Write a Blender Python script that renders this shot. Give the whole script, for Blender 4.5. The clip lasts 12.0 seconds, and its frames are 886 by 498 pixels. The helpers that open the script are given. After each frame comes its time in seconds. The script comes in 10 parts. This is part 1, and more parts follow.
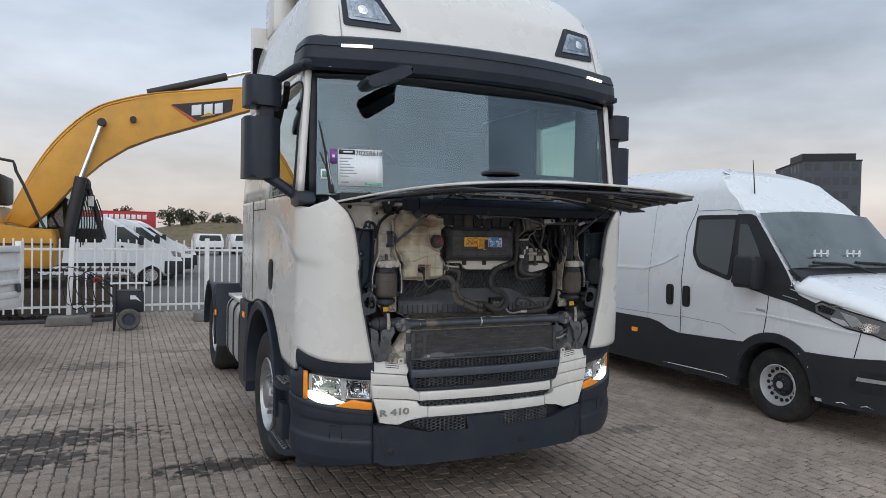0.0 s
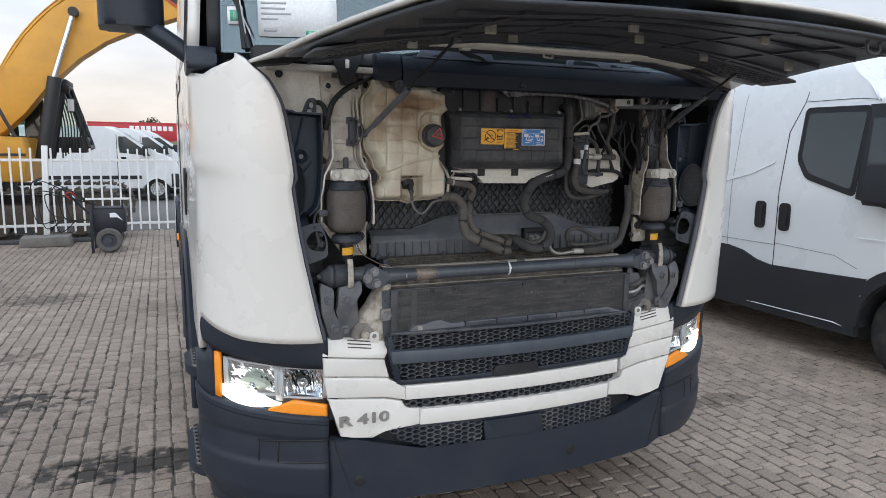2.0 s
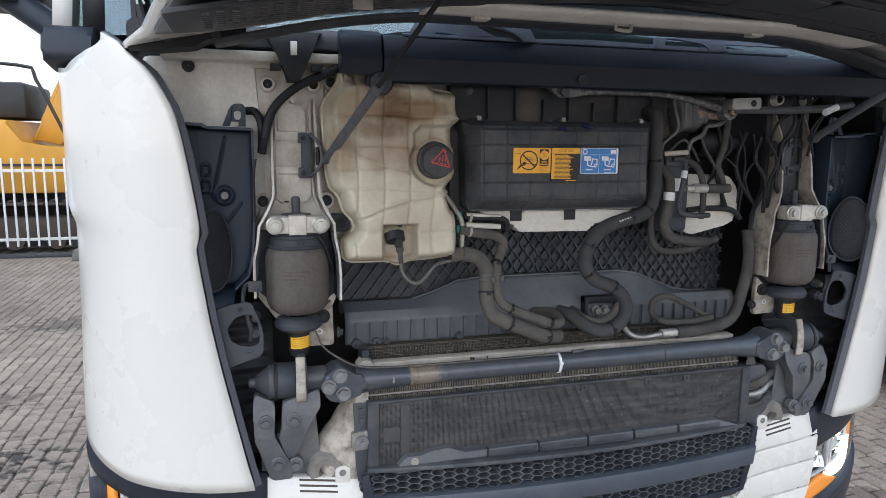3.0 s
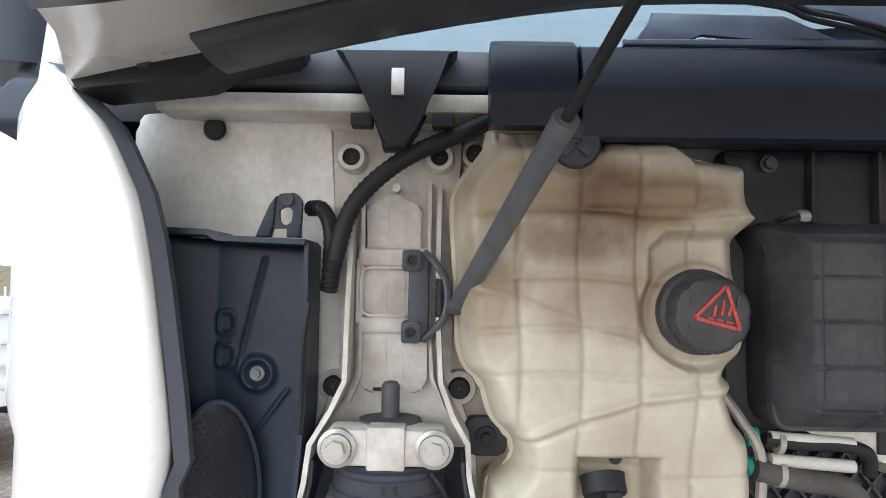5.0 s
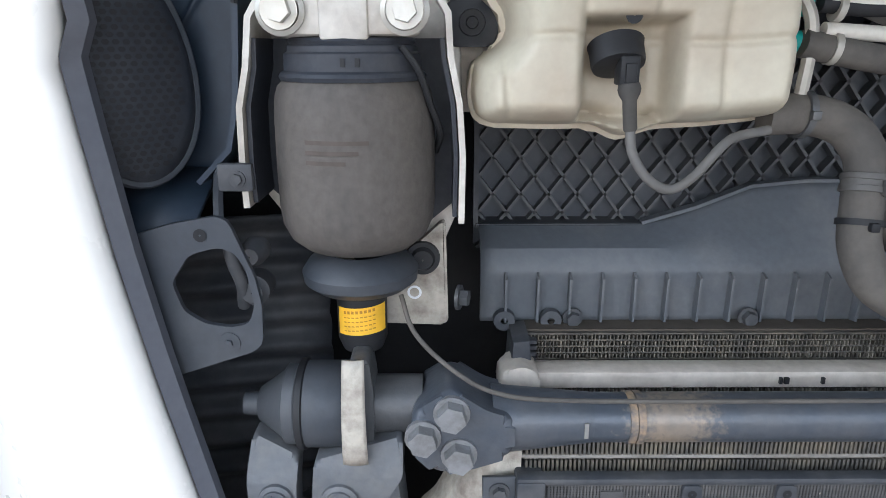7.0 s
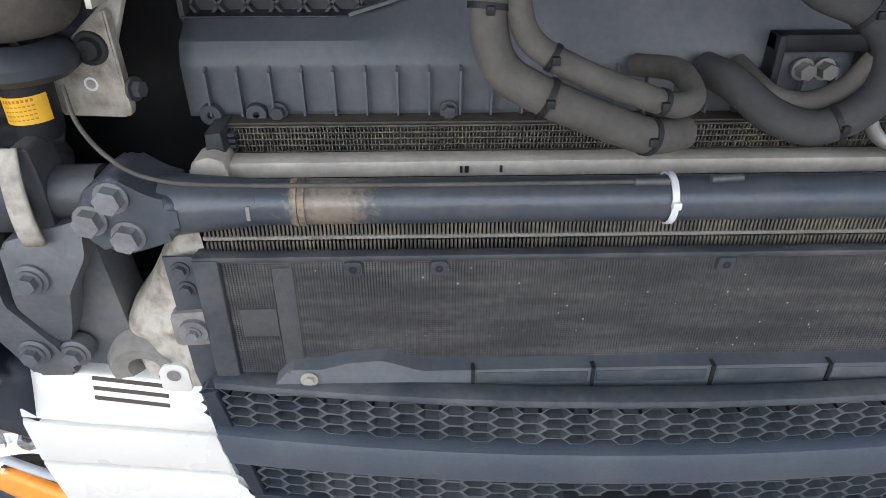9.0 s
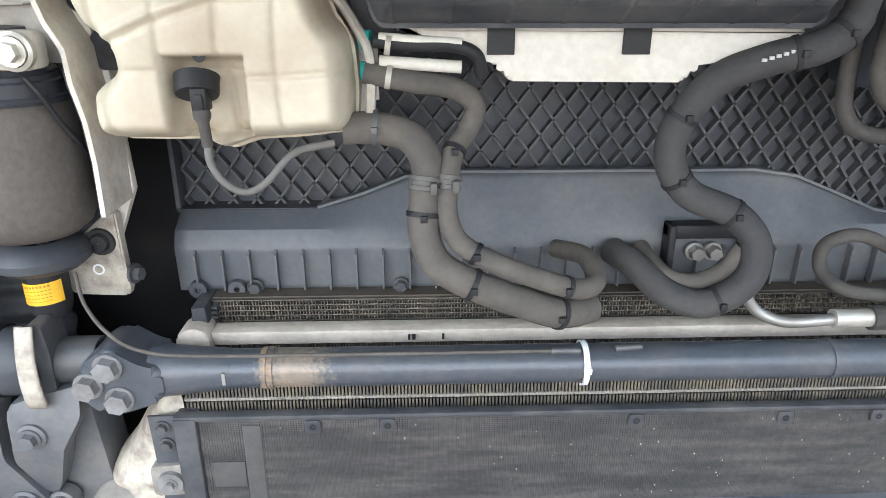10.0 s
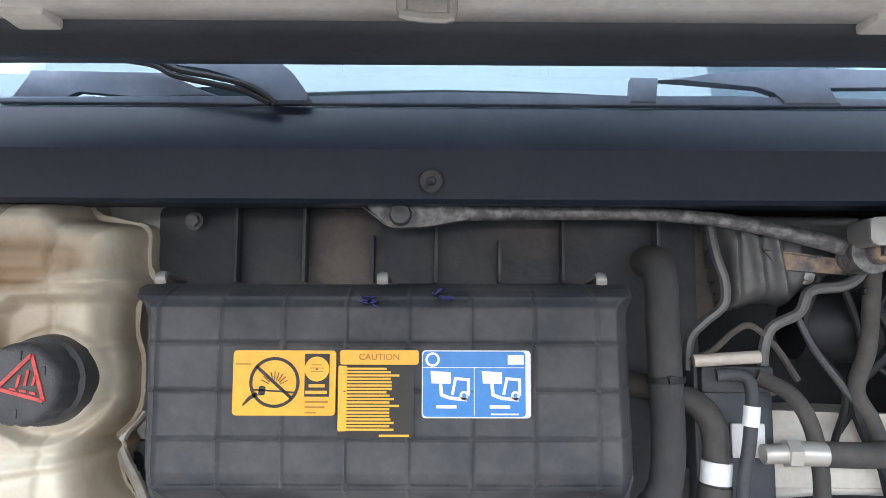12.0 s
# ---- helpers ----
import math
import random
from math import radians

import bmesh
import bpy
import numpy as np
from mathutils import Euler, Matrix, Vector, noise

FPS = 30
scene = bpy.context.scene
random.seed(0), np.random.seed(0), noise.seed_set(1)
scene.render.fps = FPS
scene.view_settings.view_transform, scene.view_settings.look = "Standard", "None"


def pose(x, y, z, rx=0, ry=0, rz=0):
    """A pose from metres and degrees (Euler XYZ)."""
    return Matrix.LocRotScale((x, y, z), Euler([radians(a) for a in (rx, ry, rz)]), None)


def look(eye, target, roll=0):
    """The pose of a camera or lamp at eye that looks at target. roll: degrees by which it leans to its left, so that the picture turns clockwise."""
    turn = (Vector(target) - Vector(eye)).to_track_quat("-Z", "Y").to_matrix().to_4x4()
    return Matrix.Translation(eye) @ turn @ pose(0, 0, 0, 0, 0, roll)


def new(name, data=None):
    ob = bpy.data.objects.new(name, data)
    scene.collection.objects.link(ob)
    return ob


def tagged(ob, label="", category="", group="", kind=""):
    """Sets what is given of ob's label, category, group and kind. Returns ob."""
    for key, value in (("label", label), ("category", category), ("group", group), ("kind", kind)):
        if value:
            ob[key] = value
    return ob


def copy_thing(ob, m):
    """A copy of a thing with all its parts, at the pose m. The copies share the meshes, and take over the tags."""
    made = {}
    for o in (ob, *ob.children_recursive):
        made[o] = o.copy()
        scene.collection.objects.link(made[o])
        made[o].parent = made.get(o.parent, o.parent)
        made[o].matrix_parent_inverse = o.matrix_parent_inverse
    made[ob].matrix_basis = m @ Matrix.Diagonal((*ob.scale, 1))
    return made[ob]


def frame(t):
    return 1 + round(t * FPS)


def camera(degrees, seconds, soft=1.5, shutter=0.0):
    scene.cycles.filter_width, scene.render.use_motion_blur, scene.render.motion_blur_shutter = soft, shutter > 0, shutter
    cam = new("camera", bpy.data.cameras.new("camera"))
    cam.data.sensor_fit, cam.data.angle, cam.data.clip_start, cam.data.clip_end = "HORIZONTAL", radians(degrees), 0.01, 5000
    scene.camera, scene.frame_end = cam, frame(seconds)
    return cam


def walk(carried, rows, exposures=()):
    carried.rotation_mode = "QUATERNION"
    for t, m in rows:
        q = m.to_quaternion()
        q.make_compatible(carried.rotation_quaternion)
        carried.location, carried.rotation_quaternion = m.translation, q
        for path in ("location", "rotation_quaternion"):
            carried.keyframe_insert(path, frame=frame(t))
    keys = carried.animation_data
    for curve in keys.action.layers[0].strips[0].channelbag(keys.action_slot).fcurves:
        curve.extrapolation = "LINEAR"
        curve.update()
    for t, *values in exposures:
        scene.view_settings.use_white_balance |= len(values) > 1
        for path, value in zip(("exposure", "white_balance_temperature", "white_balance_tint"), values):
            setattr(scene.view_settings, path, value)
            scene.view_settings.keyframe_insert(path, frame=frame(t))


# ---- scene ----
cam = camera(66.5, 12.0, 0.45)
PATH = [
    (0, (-2.178, -3.919, 1.79), (-1.328, -2.109, 1.744), 1.1),
    (0.5, (-2.071, -3.632, 1.757), (-1.221, -1.826, 1.618), 1.0),
    (1, (-1.905, -3.28, 1.731), (-1.106, -1.457, 1.537), 1.0),
    (1.5, (-1.652, -2.834, 1.715), (-0.877, -1.007, 1.466), 0.8),
    (2, (-1.322, -2.374, 1.706), (-0.565, -0.548, 1.4), 0.8),
    (2.5, (-1.064, -1.925, 1.727), (-0.342, -0.088, 1.407), 0.9),
    (3, (-0.805, -1.539, 1.769), (-0.26, 0.362, 1.471), 0.4),
    (3.5, (-0.668, -1.161, 1.798), (-0.349, 0.81, 1.683), 0.5),
    (3.7, (-0.641, -1.046, 1.799), (-0.46, 0.945, 1.776), 0.6),
    (5.3, (-0.638, -0.673, 1.737), (-0.663, 1.325, 1.832), 0.9),
    (5.5, (-0.637, -0.661, 1.711), (-0.662, 1.338, 1.749), 0.8),
    (6, (-0.637, -0.622, 1.646), (-0.673, 1.366, 1.429), 0.1),
    (6.5, (-0.643, -0.588, 1.602), (-0.661, 1.367, 1.182), -0.3),
    (7, (-0.624, -0.57, 1.567), (-0.62, 1.343, 0.986), -0.1),
    (7.5, (-0.542, -0.578, 1.55), (-0.513, 1.28, 0.811), 0.1),
    (7.7, (-0.498, -0.586, 1.532), (-0.484, 1.256, 0.754), -0.1),
    (9.3, (-0.278, -0.642, 1.557), (-0.231, 1.05, 0.492), -0.1),
    (9.5, (-0.267, -0.665, 1.576), (-0.217, 1.074, 0.59), -0.2),
    (10, (-0.247, -0.714, 1.655), (-0.181, 1.148, 0.93), 0.1),
    (10.5, (-0.231, -0.732, 1.712), (-0.157, 1.224, 1.302), 0.0),
    (11, (-0.171, -0.704, 1.786), (-0.121, 1.293, 1.683), -0.0),
    (11.5, (-0.108, -0.685, 1.817), (-0.099, 1.312, 1.932), 0.2),
    (12, (-0.007, -0.67, 1.8), (0.005, 1.32, 2.001), 0.2),
]
EXPOSURES = [(0, 0.0, 6400, 11), (1.0, 0.12, 6400, 11), (1.5, 0.28, 6350, 11), (2.0, 0.48, 6350, 11), (2.5, 0.6, 6250, 11), (3.0, 0.8, 6150, 11), (3.7, 1.12, 6250, 11), (5.3, 1.45, 6200, 11), (6.0, 1.35, 5950, 10), (6.5, 1.3, 5900, 10), (7.0, 1.38, 5900, 10), (7.7, 1.62, 5950, 10), (9.3, 1.15, 6200, 11), (9.6, 1.25, 6200, 11), (10.0, 2.0, 6250, 9), (10.5, 2.05, 6200, 10), (11.0, 1.85, 6100, 10), (11.5, 2.12, 6000, 10), (12, 2.12, 5950, 10)]
walk(cam, [(t, look(eye, target, roll)) for t, eye, target, roll in PATH], EXPOSURES)

# ---- world and sun: a bright overcast sky ----
SUN_ELEV, SUN_TURN = 16.0, 202.0
world = bpy.data.worlds.new("overcast_sky")
scene.world = world
world.use_nodes = True
wn, wl = world.node_tree.nodes, world.node_tree.links
wn.clear()
w_out = wn.new("ShaderNodeOutputWorld")
w_sky = wn.new("ShaderNodeTexSky")
w_sky.sky_type = "NISHITA"
w_sky.sun_disc = False
w_sky.sun_elevation, w_sky.sun_rotation = radians(SUN_ELEV), radians(SUN_TURN)
w_bg = wn.new("ShaderNodeBackground")
w_bg.inputs["Strength"].default_value = 0.1
wl.new(w_sky.outputs[0], w_bg.inputs["Color"])
w_tc = wn.new("ShaderNodeTexCoord")
w_sep = wn.new("ShaderNodeSeparateXYZ")
wl.new(w_tc.outputs["Generated"], w_sep.inputs[0])
w_ramp = wn.new("ShaderNodeValToRGB")
stops = [(0.0, (0.74, 0.66, 0.62)), (0.07, (0.80, 0.74, 0.71)), (0.16, (0.68, 0.71, 0.76)), (0.30, (0.56, 0.64, 0.74)), (0.45, (0.56, 0.66, 0.78)), (1.0, (1.05, 1.18, 1.32))]
while len(w_ramp.color_ramp.elements) < len(stops):
    w_ramp.color_ramp.elements.new(0.5)
for el, (p, c) in zip(w_ramp.color_ramp.elements, stops):
    el.position, el.color = p, (*c, 1)
wl.new(w_sep.outputs["Z"], w_ramp.inputs[0])
w_map = wn.new("ShaderNodeMapping")
w_map.inputs["Scale"].default_value = (1.0, 1.0, 3.2)
wl.new(w_tc.outputs["Generated"], w_map.inputs["Vector"])
w_noise = wn.new("ShaderNodeTexNoise")
w_noise.inputs["Scale"].default_value, w_noise.inputs["Detail"].default_value = 2.3, 7.0
w_noise.inputs["Roughness"].default_value = 0.52
wl.new(w_map.outputs[0], w_noise.inputs["Vector"])
w_cr = wn.new("ShaderNodeMapRange")
w_cr.inputs["From Min"].default_value, w_cr.inputs["From Max"].default_value = 0.3, 0.7
w_cr.inputs["To Min"].default_value, w_cr.inputs["To Max"].default_value = 0.68, 1.32
wl.new(w_noise.outputs[0], w_cr.inputs["Value"])
w_mul = wn.new("ShaderNodeVectorMath")
w_mul.operation = "MULTIPLY"
wl.new(w_ramp.outputs[0], w_mul.inputs[0])
wl.new(w_cr.outputs[0], w_mul.inputs[1])
w_bg2 = wn.new("ShaderNodeBackground")
w_bg2.inputs["Strength"].default_value = 1.0
wl.new(w_mul.outputs[0], w_bg2.inputs["Color"])
w_mix = wn.new("ShaderNodeMixShader")
w_mix.inputs[0].default_value = 0.85
wl.new(w_bg.outputs[0], w_mix.inputs[1])
wl.new(w_bg2.outputs[0], w_mix.inputs[2])
wl.new(w_mix.outputs[0], w_out.inputs[0])

sun_data = bpy.data.lights.new("sun", "SUN")
sun_data.energy, sun_data.angle, sun_data.color = 1.45, radians(100), (0.98, 0.99, 1.0)
sun = new("sun", sun_data)
az = radians(SUN_TURN)
sun.matrix_world = look((10 * math.sin(az), 10 * math.cos(az), 10 * math.tan(radians(SUN_ELEV))), (0, 0, 0))


# ---- materials ----
def mat(name, col, rough=0.5, metal=0.0, dirt=None, amount=0.3, scale=6.0, fine=120.0, bump=0.0, coat=0.0, vary=0.0, emit=0.0, lump=0.0, streak=1.0, grain_by=0.07, spec=0.5):
    """A surface with grain and dirt at two scales; vary: how far single objects differ."""
    m = bpy.data.materials.new(name)
    m.use_nodes = True
    n, l = m.node_tree.nodes, m.node_tree.links
    b = n["Principled BSDF"]
    tc = n.new("ShaderNodeTexCoord")
    mp = n.new("ShaderNodeMapping")
    mp.inputs["Scale"].default_value = (1.0, 1.0, streak)
    l.new(tc.outputs["Object"], mp.inputs["Vector"])
    big = n.new("ShaderNodeTexNoise")
    big.inputs["Scale"].default_value, big.inputs["Detail"].default_value, big.inputs["Roughness"].default_value = scale, 6.0, 0.62
    l.new(mp.outputs[0], big.inputs["Vector"])
    small = n.new("ShaderNodeTexNoise")
    small.inputs["Scale"].default_value, small.inputs["Detail"].default_value = fine, 3.0
    l.new(tc.outputs["Object"], small.inputs["Vector"])
    ramp = n.new("ShaderNodeMapRange")
    ramp.inputs["From Min"].default_value, ramp.inputs["From Max"].default_value = 0.42, 0.72
    ramp.inputs["To Max"].default_value = amount
    l.new(big.outputs[0], ramp.inputs["Value"])
    mix = n.new("ShaderNodeMix")
    mix.data_type = "RGBA"
    mix.inputs["A"].default_value = (*col, 1)
    mix.inputs["B"].default_value = (*(dirt or [c * 0.6 for c in col]), 1)
    l.new(ramp.outputs[0], mix.inputs["Factor"])
    grain = n.new("ShaderNodeMapRange")
    grain.inputs["From Min"].default_value, grain.inputs["From Max"].default_value = 0.3, 0.7
    grain.inputs["To Min"].default_value, grain.inputs["To Max"].default_value = 1 - grain_by, 1 + grain_by
    l.new(small.outputs[0], grain.inputs["Value"])
    value = grain.outputs[0]
    if vary:
        info = n.new("ShaderNodeObjectInfo")
        geo = n.new("ShaderNodeNewGeometry")
        add = n.new("ShaderNodeMath")
        add.operation = "ADD"
        l.new(info.outputs["Random"], add.inputs[0])
        l.new(geo.outputs["Random Per Island"], add.inputs[1])
        fr = n.new("ShaderNodeMath")
        fr.operation = "FRACT"
        l.new(add.outputs[0], fr.inputs[0])
        vr = n.new("ShaderNodeMapRange")
        vr.inputs["To Min"].default_value, vr.inputs["To Max"].default_value = 1 - vary, 1 + vary
        l.new(fr.outputs[0], vr.inputs["Value"])
        mu = n.new("ShaderNodeMath")
        mu.operation = "MULTIPLY"
        l.new(value, mu.inputs[0])
        l.new(vr.outputs[0], mu.inputs[1])
        value = mu.outputs[0]
    sc = n.new("ShaderNodeVectorMath")
    sc.operation = "MULTIPLY"
    l.new(mix.outputs["Result"], sc.inputs[0])
    l.new(value, sc.inputs[1])
    l.new(sc.outputs[0], b.inputs["Base Color"])
    rr = n.new("ShaderNodeMapRange")
    rr.inputs["To Min"].default_value, rr.inputs["To Max"].default_value = max(rough - 0.1, 0.02), min(rough + 0.14, 1.0)
    l.new(big.outputs[0], rr.inputs["Value"])
    l.new(rr.outputs[0], b.inputs["Roughness"])
    b.inputs["Metallic"].default_value = metal
    b.inputs["Specular IOR Level"].default_value = spec
    b.inputs["Coat Weight"].default_value = coat
    b.inputs["Coat Roughness"].default_value = 0.06
    last = None
    for tex, strength, dist in ((big, lump, 0.02), (small, bump, 0.003)):
        if strength:
            bp = n.new("ShaderNodeBump")
            bp.inputs["Strength"].default_value, bp.inputs["Distance"].default_value = strength, dist
            l.new(tex.outputs[0], bp.inputs["Height"])
            if last:
                l.new(last.outputs[0], bp.inputs["Normal"])
            last = bp
    if last:
        l.new(last.outputs[0], b.inputs["Normal"])
    if emit:
        b.inputs["Emission Color"].default_value = (*col, 1)
        b.inputs["Emission Strength"].default_value = emit
    return m


def glass(name, tint, ior=1.5, rough=0.0, coat=(1.0, 1.0, 1.0)):
    """Thin pane: clear, tinted, with a Fresnel gloss."""
    m = bpy.data.materials.new(name)
    m.use_nodes = True
    n, l = m.node_tree.nodes, m.node_tree.links
    n.clear()
    out, mx = n.new("ShaderNodeOutputMaterial"), n.new("ShaderNodeMixShader")
    tr, gl, lw = n.new("ShaderNodeBsdfTransparent"), n.new("ShaderNodeBsdfGlossy"), n.new("ShaderNodeLayerWeight")
    lw.inputs["Blend"].default_value = 0.5
    tr.inputs[0].default_value = (*tint, 1)
    gl.inputs["Roughness"].default_value = rough
    gl.inputs["Color"].default_value = (*coat, 1)
    f0 = ((ior - 1) / (ior + 1)) ** 2
    pw = n.new("ShaderNodeMath")
    pw.operation, pw.inputs[1].default_value = "POWER", 5.0
    l.new(lw.outputs["Facing"], pw.inputs[0])
    ma = n.new("ShaderNodeMath")
    ma.operation, ma.inputs[1].default_value, ma.inputs[2].default_value = "MULTIPLY_ADD", 1 - f0, f0
    l.new(pw.outputs[0], ma.inputs[0])
    l.new(ma.outputs[0], mx.inputs[0])
    l.new(tr.outputs[0], mx.inputs[1])
    l.new(gl.outputs[0], mx.inputs[2])
    l.new(mx.outputs[0], out.inputs[0])
    return m


WHITE = mat("white_paint", (0.705, 0.690, 0.653), 0.26, dirt=(0.66, 0.64, 0.60), amount=0.03, scale=2.5, coat=0.6, grain_by=0.008)
CREAM = mat("cream_paint", (0.80, 0.785, 0.73), 0.42, dirt=(0.36, 0.29, 0.22), amount=0.42, scale=9, bump=0.1)
CREAM_CAST = mat("cream_casting", (0.63, 0.60, 0.545), 0.48, dirt=(0.28, 0.23, 0.18), amount=0.65, scale=16, bump=0.2)
CREAM_TANK = mat("tank_plastic", (0.60, 0.565, 0.45), 0.38, dirt=(0.36, 0.27, 0.19), amount=0.75, scale=5.5, bump=0.04, grain_by=0.03)
LINER = mat("hatch_liner_plastic", (0.050, 0.054, 0.063), 0.42, dirt=(0.105, 0.106, 0.112), amount=0.4, scale=6, bump=0.15, spec=0.28)
DUSTY = mat("dusty_black_plastic", (0.042, 0.046, 0.054), 0.48, dirt=(0.16, 0.155, 0.15), amount=0.5, scale=11, bump=0.15, spec=0.28)
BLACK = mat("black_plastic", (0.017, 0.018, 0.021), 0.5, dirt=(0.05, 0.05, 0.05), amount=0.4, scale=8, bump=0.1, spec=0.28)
SLATE = mat("slate_plastic", (0.038, 0.045, 0.057), 0.5, dirt=(0.11, 0.112, 0.115), amount=0.5, scale=6, bump=0.1)
BUMPER = mat("bumper_plastic", (0.020, 0.026, 0.038), 0.40, dirt=(0.055, 0.058, 0.066), amount=0.3, scale=4, fine=400, bump=0.15, spec=0.28)
TRAY = mat("tray_plastic", (0.021, 0.034, 0.054), 0.42, dirt=(0.050, 0.064, 0.084), amount=0.4, scale=7, bump=0.1, spec=0.35)
ARM = mat("worn_arm_paint", (0.10, 0.108, 0.12), 0.5, 0.1, dirt=(0.19, 0.18, 0.165), amount=0.6, scale=16, bump=0.25)
BAG = mat("bellows_rubber", (0.104, 0.092, 0.082), 0.7, dirt=(0.054, 0.050, 0.048), amount=0.8, scale=22, bump=0.25, streak=0.22, grain_by=0.12)
COLLAR = mat("spring_collar_plastic", (0.036, 0.041, 0.052), 0.45, dirt=(0.085, 0.085, 0.09), amount=0.5, scale=30, bump=0.1, spec=0.3)
PALE_CABLE = mat("pale_cable", (0.135, 0.132, 0.126), 0.55, dirt=(0.13, 0.12, 0.11), amount=0.5, scale=30)
MOUNT = mat("dusty_mount", (0.24, 0.225, 0.205), 0.75, dirt=(0.11, 0.10, 0.09), amount=0.7, scale=22, bump=0.3)
COOLER = mat("dusty_cooler_rail", (0.58, 0.525, 0.46), 0.6, 0.15, dirt=(0.30, 0.26, 0.21), amount=0.5, scale=24, bump=0.15)
SLOT_DIRT = mat("slot_dirt", (0.075, 0.062, 0.05), 0.8, amount=0.4, scale=40)
RUBBER = mat("rubber", (0.045, 0.043, 0.042), 0.75, dirt=(0.14, 0.13, 0.115), amount=0.6, scale=14, bump=0.2)
TYRE = mat("tyre_rubber", (0.022, 0.022, 0.023), 0.8, dirt=(0.075, 0.07, 0.062), amount=0.5, scale=9, bump=0.3, spec=0.28)
FOAM = mat("foam_sleeve", (0.040, 0.041, 0.044), 0.8, dirt=(0.090, 0.087, 0.083), amount=0.6, scale=12, bump=0.25)
HOSE = mat("dusty_hose", (0.080, 0.074, 0.068), 0.78, dirt=(0.165, 0.148, 0.127), amount=0.7, scale=13, bump=0.2)
SEAL = mat("seal_rubber", (0.088, 0.094, 0.114), 0.55, dirt=(0.13, 0.132, 0.145), amount=0.4, scale=9)
COWL = mat("cowl_plastic", (0.105, 0.128, 0.175), 0.5, dirt=(0.20, 0.22, 0.26), amount=0.6, scale=16)
STRUT = mat("worn_strut_paint", (0.115, 0.125, 0.14), 0.38, 0.25, dirt=(0.20, 0.205, 0.21), amount=0.6, scale=40, bump=0.15, streak=0.25)
STEEL = mat("dull_steel", (0.36, 0.36, 0.35), 0.45, 0.7, dirt=(0.20, 0.17, 0.14), amount=0.5, scale=30, bump=0.15)
ZINC = mat("zinc_bolt", (0.55, 0.54, 0.50), 0.4, 0.6, dirt=(0.3, 0.26, 0.2), amount=0.5, scale=60)
IRON = mat("black_iron", (0.062, 0.066, 0.073), 0.42, 0.15, dirt=(0.13, 0.13, 0.13), amount=0.4, scale=18, bump=0.25)
BARPAINT = mat("bar_paint", (0.070, 0.082, 0.102), 0.33, 0.2, dirt=(0.16, 0.15, 0.14), amount=0.35, scale=14, bump=0.15)
SHROUD = mat("shroud_plastic", (0.092, 0.103, 0.118), 0.5, dirt=(0.20, 0.197, 0.192), amount=0.55, scale=7, bump=0.12)
LATTICE = mat("lattice_plastic", (0.060, 0.064, 0.070), 0.5, dirt=(0.12, 0.12, 0.12), amount=0.5, scale=9)
GRILLE = mat("dusty_grille_plastic", (0.053, 0.060, 0.071), 0.55, dirt=(0.165, 0.163, 0.16), amount=0.6, scale=10, bump=0.2, spec=0.28)
GRILLE_BAR = mat("grille_bar_plastic", (0.056, 0.069, 0.089), 0.45, dirt=(0.12, 0.126, 0.132), amount=0.4, scale=9, fine=300, bump=0.15)
FRAME_GREY = mat("pale_lamp_plastic", (0.52, 0.53, 0.54), 0.3, amount=0.15)
DUCT_GREY = mat("grey_metal", (0.10, 0.106, 0.112), 0.45, 0.4, dirt=(0.20, 0.19, 0.18), amount=0.6, scale=14)
BEAM = mat("beam_plastic", (0.012, 0.018, 0.032), 0.37, dirt=(0.045, 0.05, 0.06), amount=0.3, scale=5, bump=0.04, spec=0.35)
DIRTY_CAST = mat("dirty_casting", (0.46, 0.425, 0.365), 0.7, dirt=(0.15, 0.12, 0.10), amount=0.9, scale=34, bump=0.4)
WHEEL_RIM = mat("wheel_rim", (0.50, 0.505, 0.51), 0.3, 0.8, dirt=(0.12, 0.11, 0.10), amount=0.5, scale=9)
LAMP_CHROME = mat("lamp_reflector", (0.66, 0.68, 0.70), 0.14, 1.0, amount=0.1)
LAMP_BACK = mat("lamp_housing", (0.16, 0.165, 0.17), 0.35, amount=0.3, scale=20)
TREAD = mat("worn_tread", (0.16, 0.16, 0.165), 0.45, 0.5, dirt=(0.05, 0.05, 0.05), amount=0.6, scale=40)
RUST = mat("rusty_paint", (0.085, 0.09, 0.10), 0.5, 0.1, dirt=(0.46, 0.32, 0.19), amount=1.0, scale=42, bump=0.4)
ALU = mat("dusty_aluminium", (0.46, 0.44, 0.39), 0.5, 0.35, dirt=(0.24, 0.21, 0.17), amount=0.6, scale=14, bump=0.1)
FINS = mat("radiator_fins", (0.085, 0.081, 0.074), 0.6, 0.3, dirt=(0.22, 0.19, 0.14), amount=0.8, scale=28, bump=0.2)
FIN_EDGE = mat("dusty_fin_edges", (0.085, 0.079, 0.070), 0.65, 0.2, dirt=(0.22, 0.195, 0.155), amount=0.8, scale=60, vary=0.55)
MESH_DARK = mat("condenser_fins", (0.052, 0.052, 0.055), 0.6, 0.2, dirt=(0.135, 0.13, 0.125), amount=0.85, scale=7, bump=0.3, streak=7.0, grain_by=0.2)
SPOT_LENS = mat("spot_lens", (0.20, 0.23, 0.27), 0.12, 0.6, dirt=(0.5, 0.55, 0.6), amount=0.9, scale=16, coat=0.6)
SPOT_MIRROR = mat("spot_reflector", (0.30, 0.33, 0.37), 0.22, 0.9, dirt=(0.12, 0.14, 0.16), amount=0.9, scale=22)
CHROME = mat("bright_reflector", (0.75, 0.76, 0.78), 0.12, 1.0, amount=0.1)
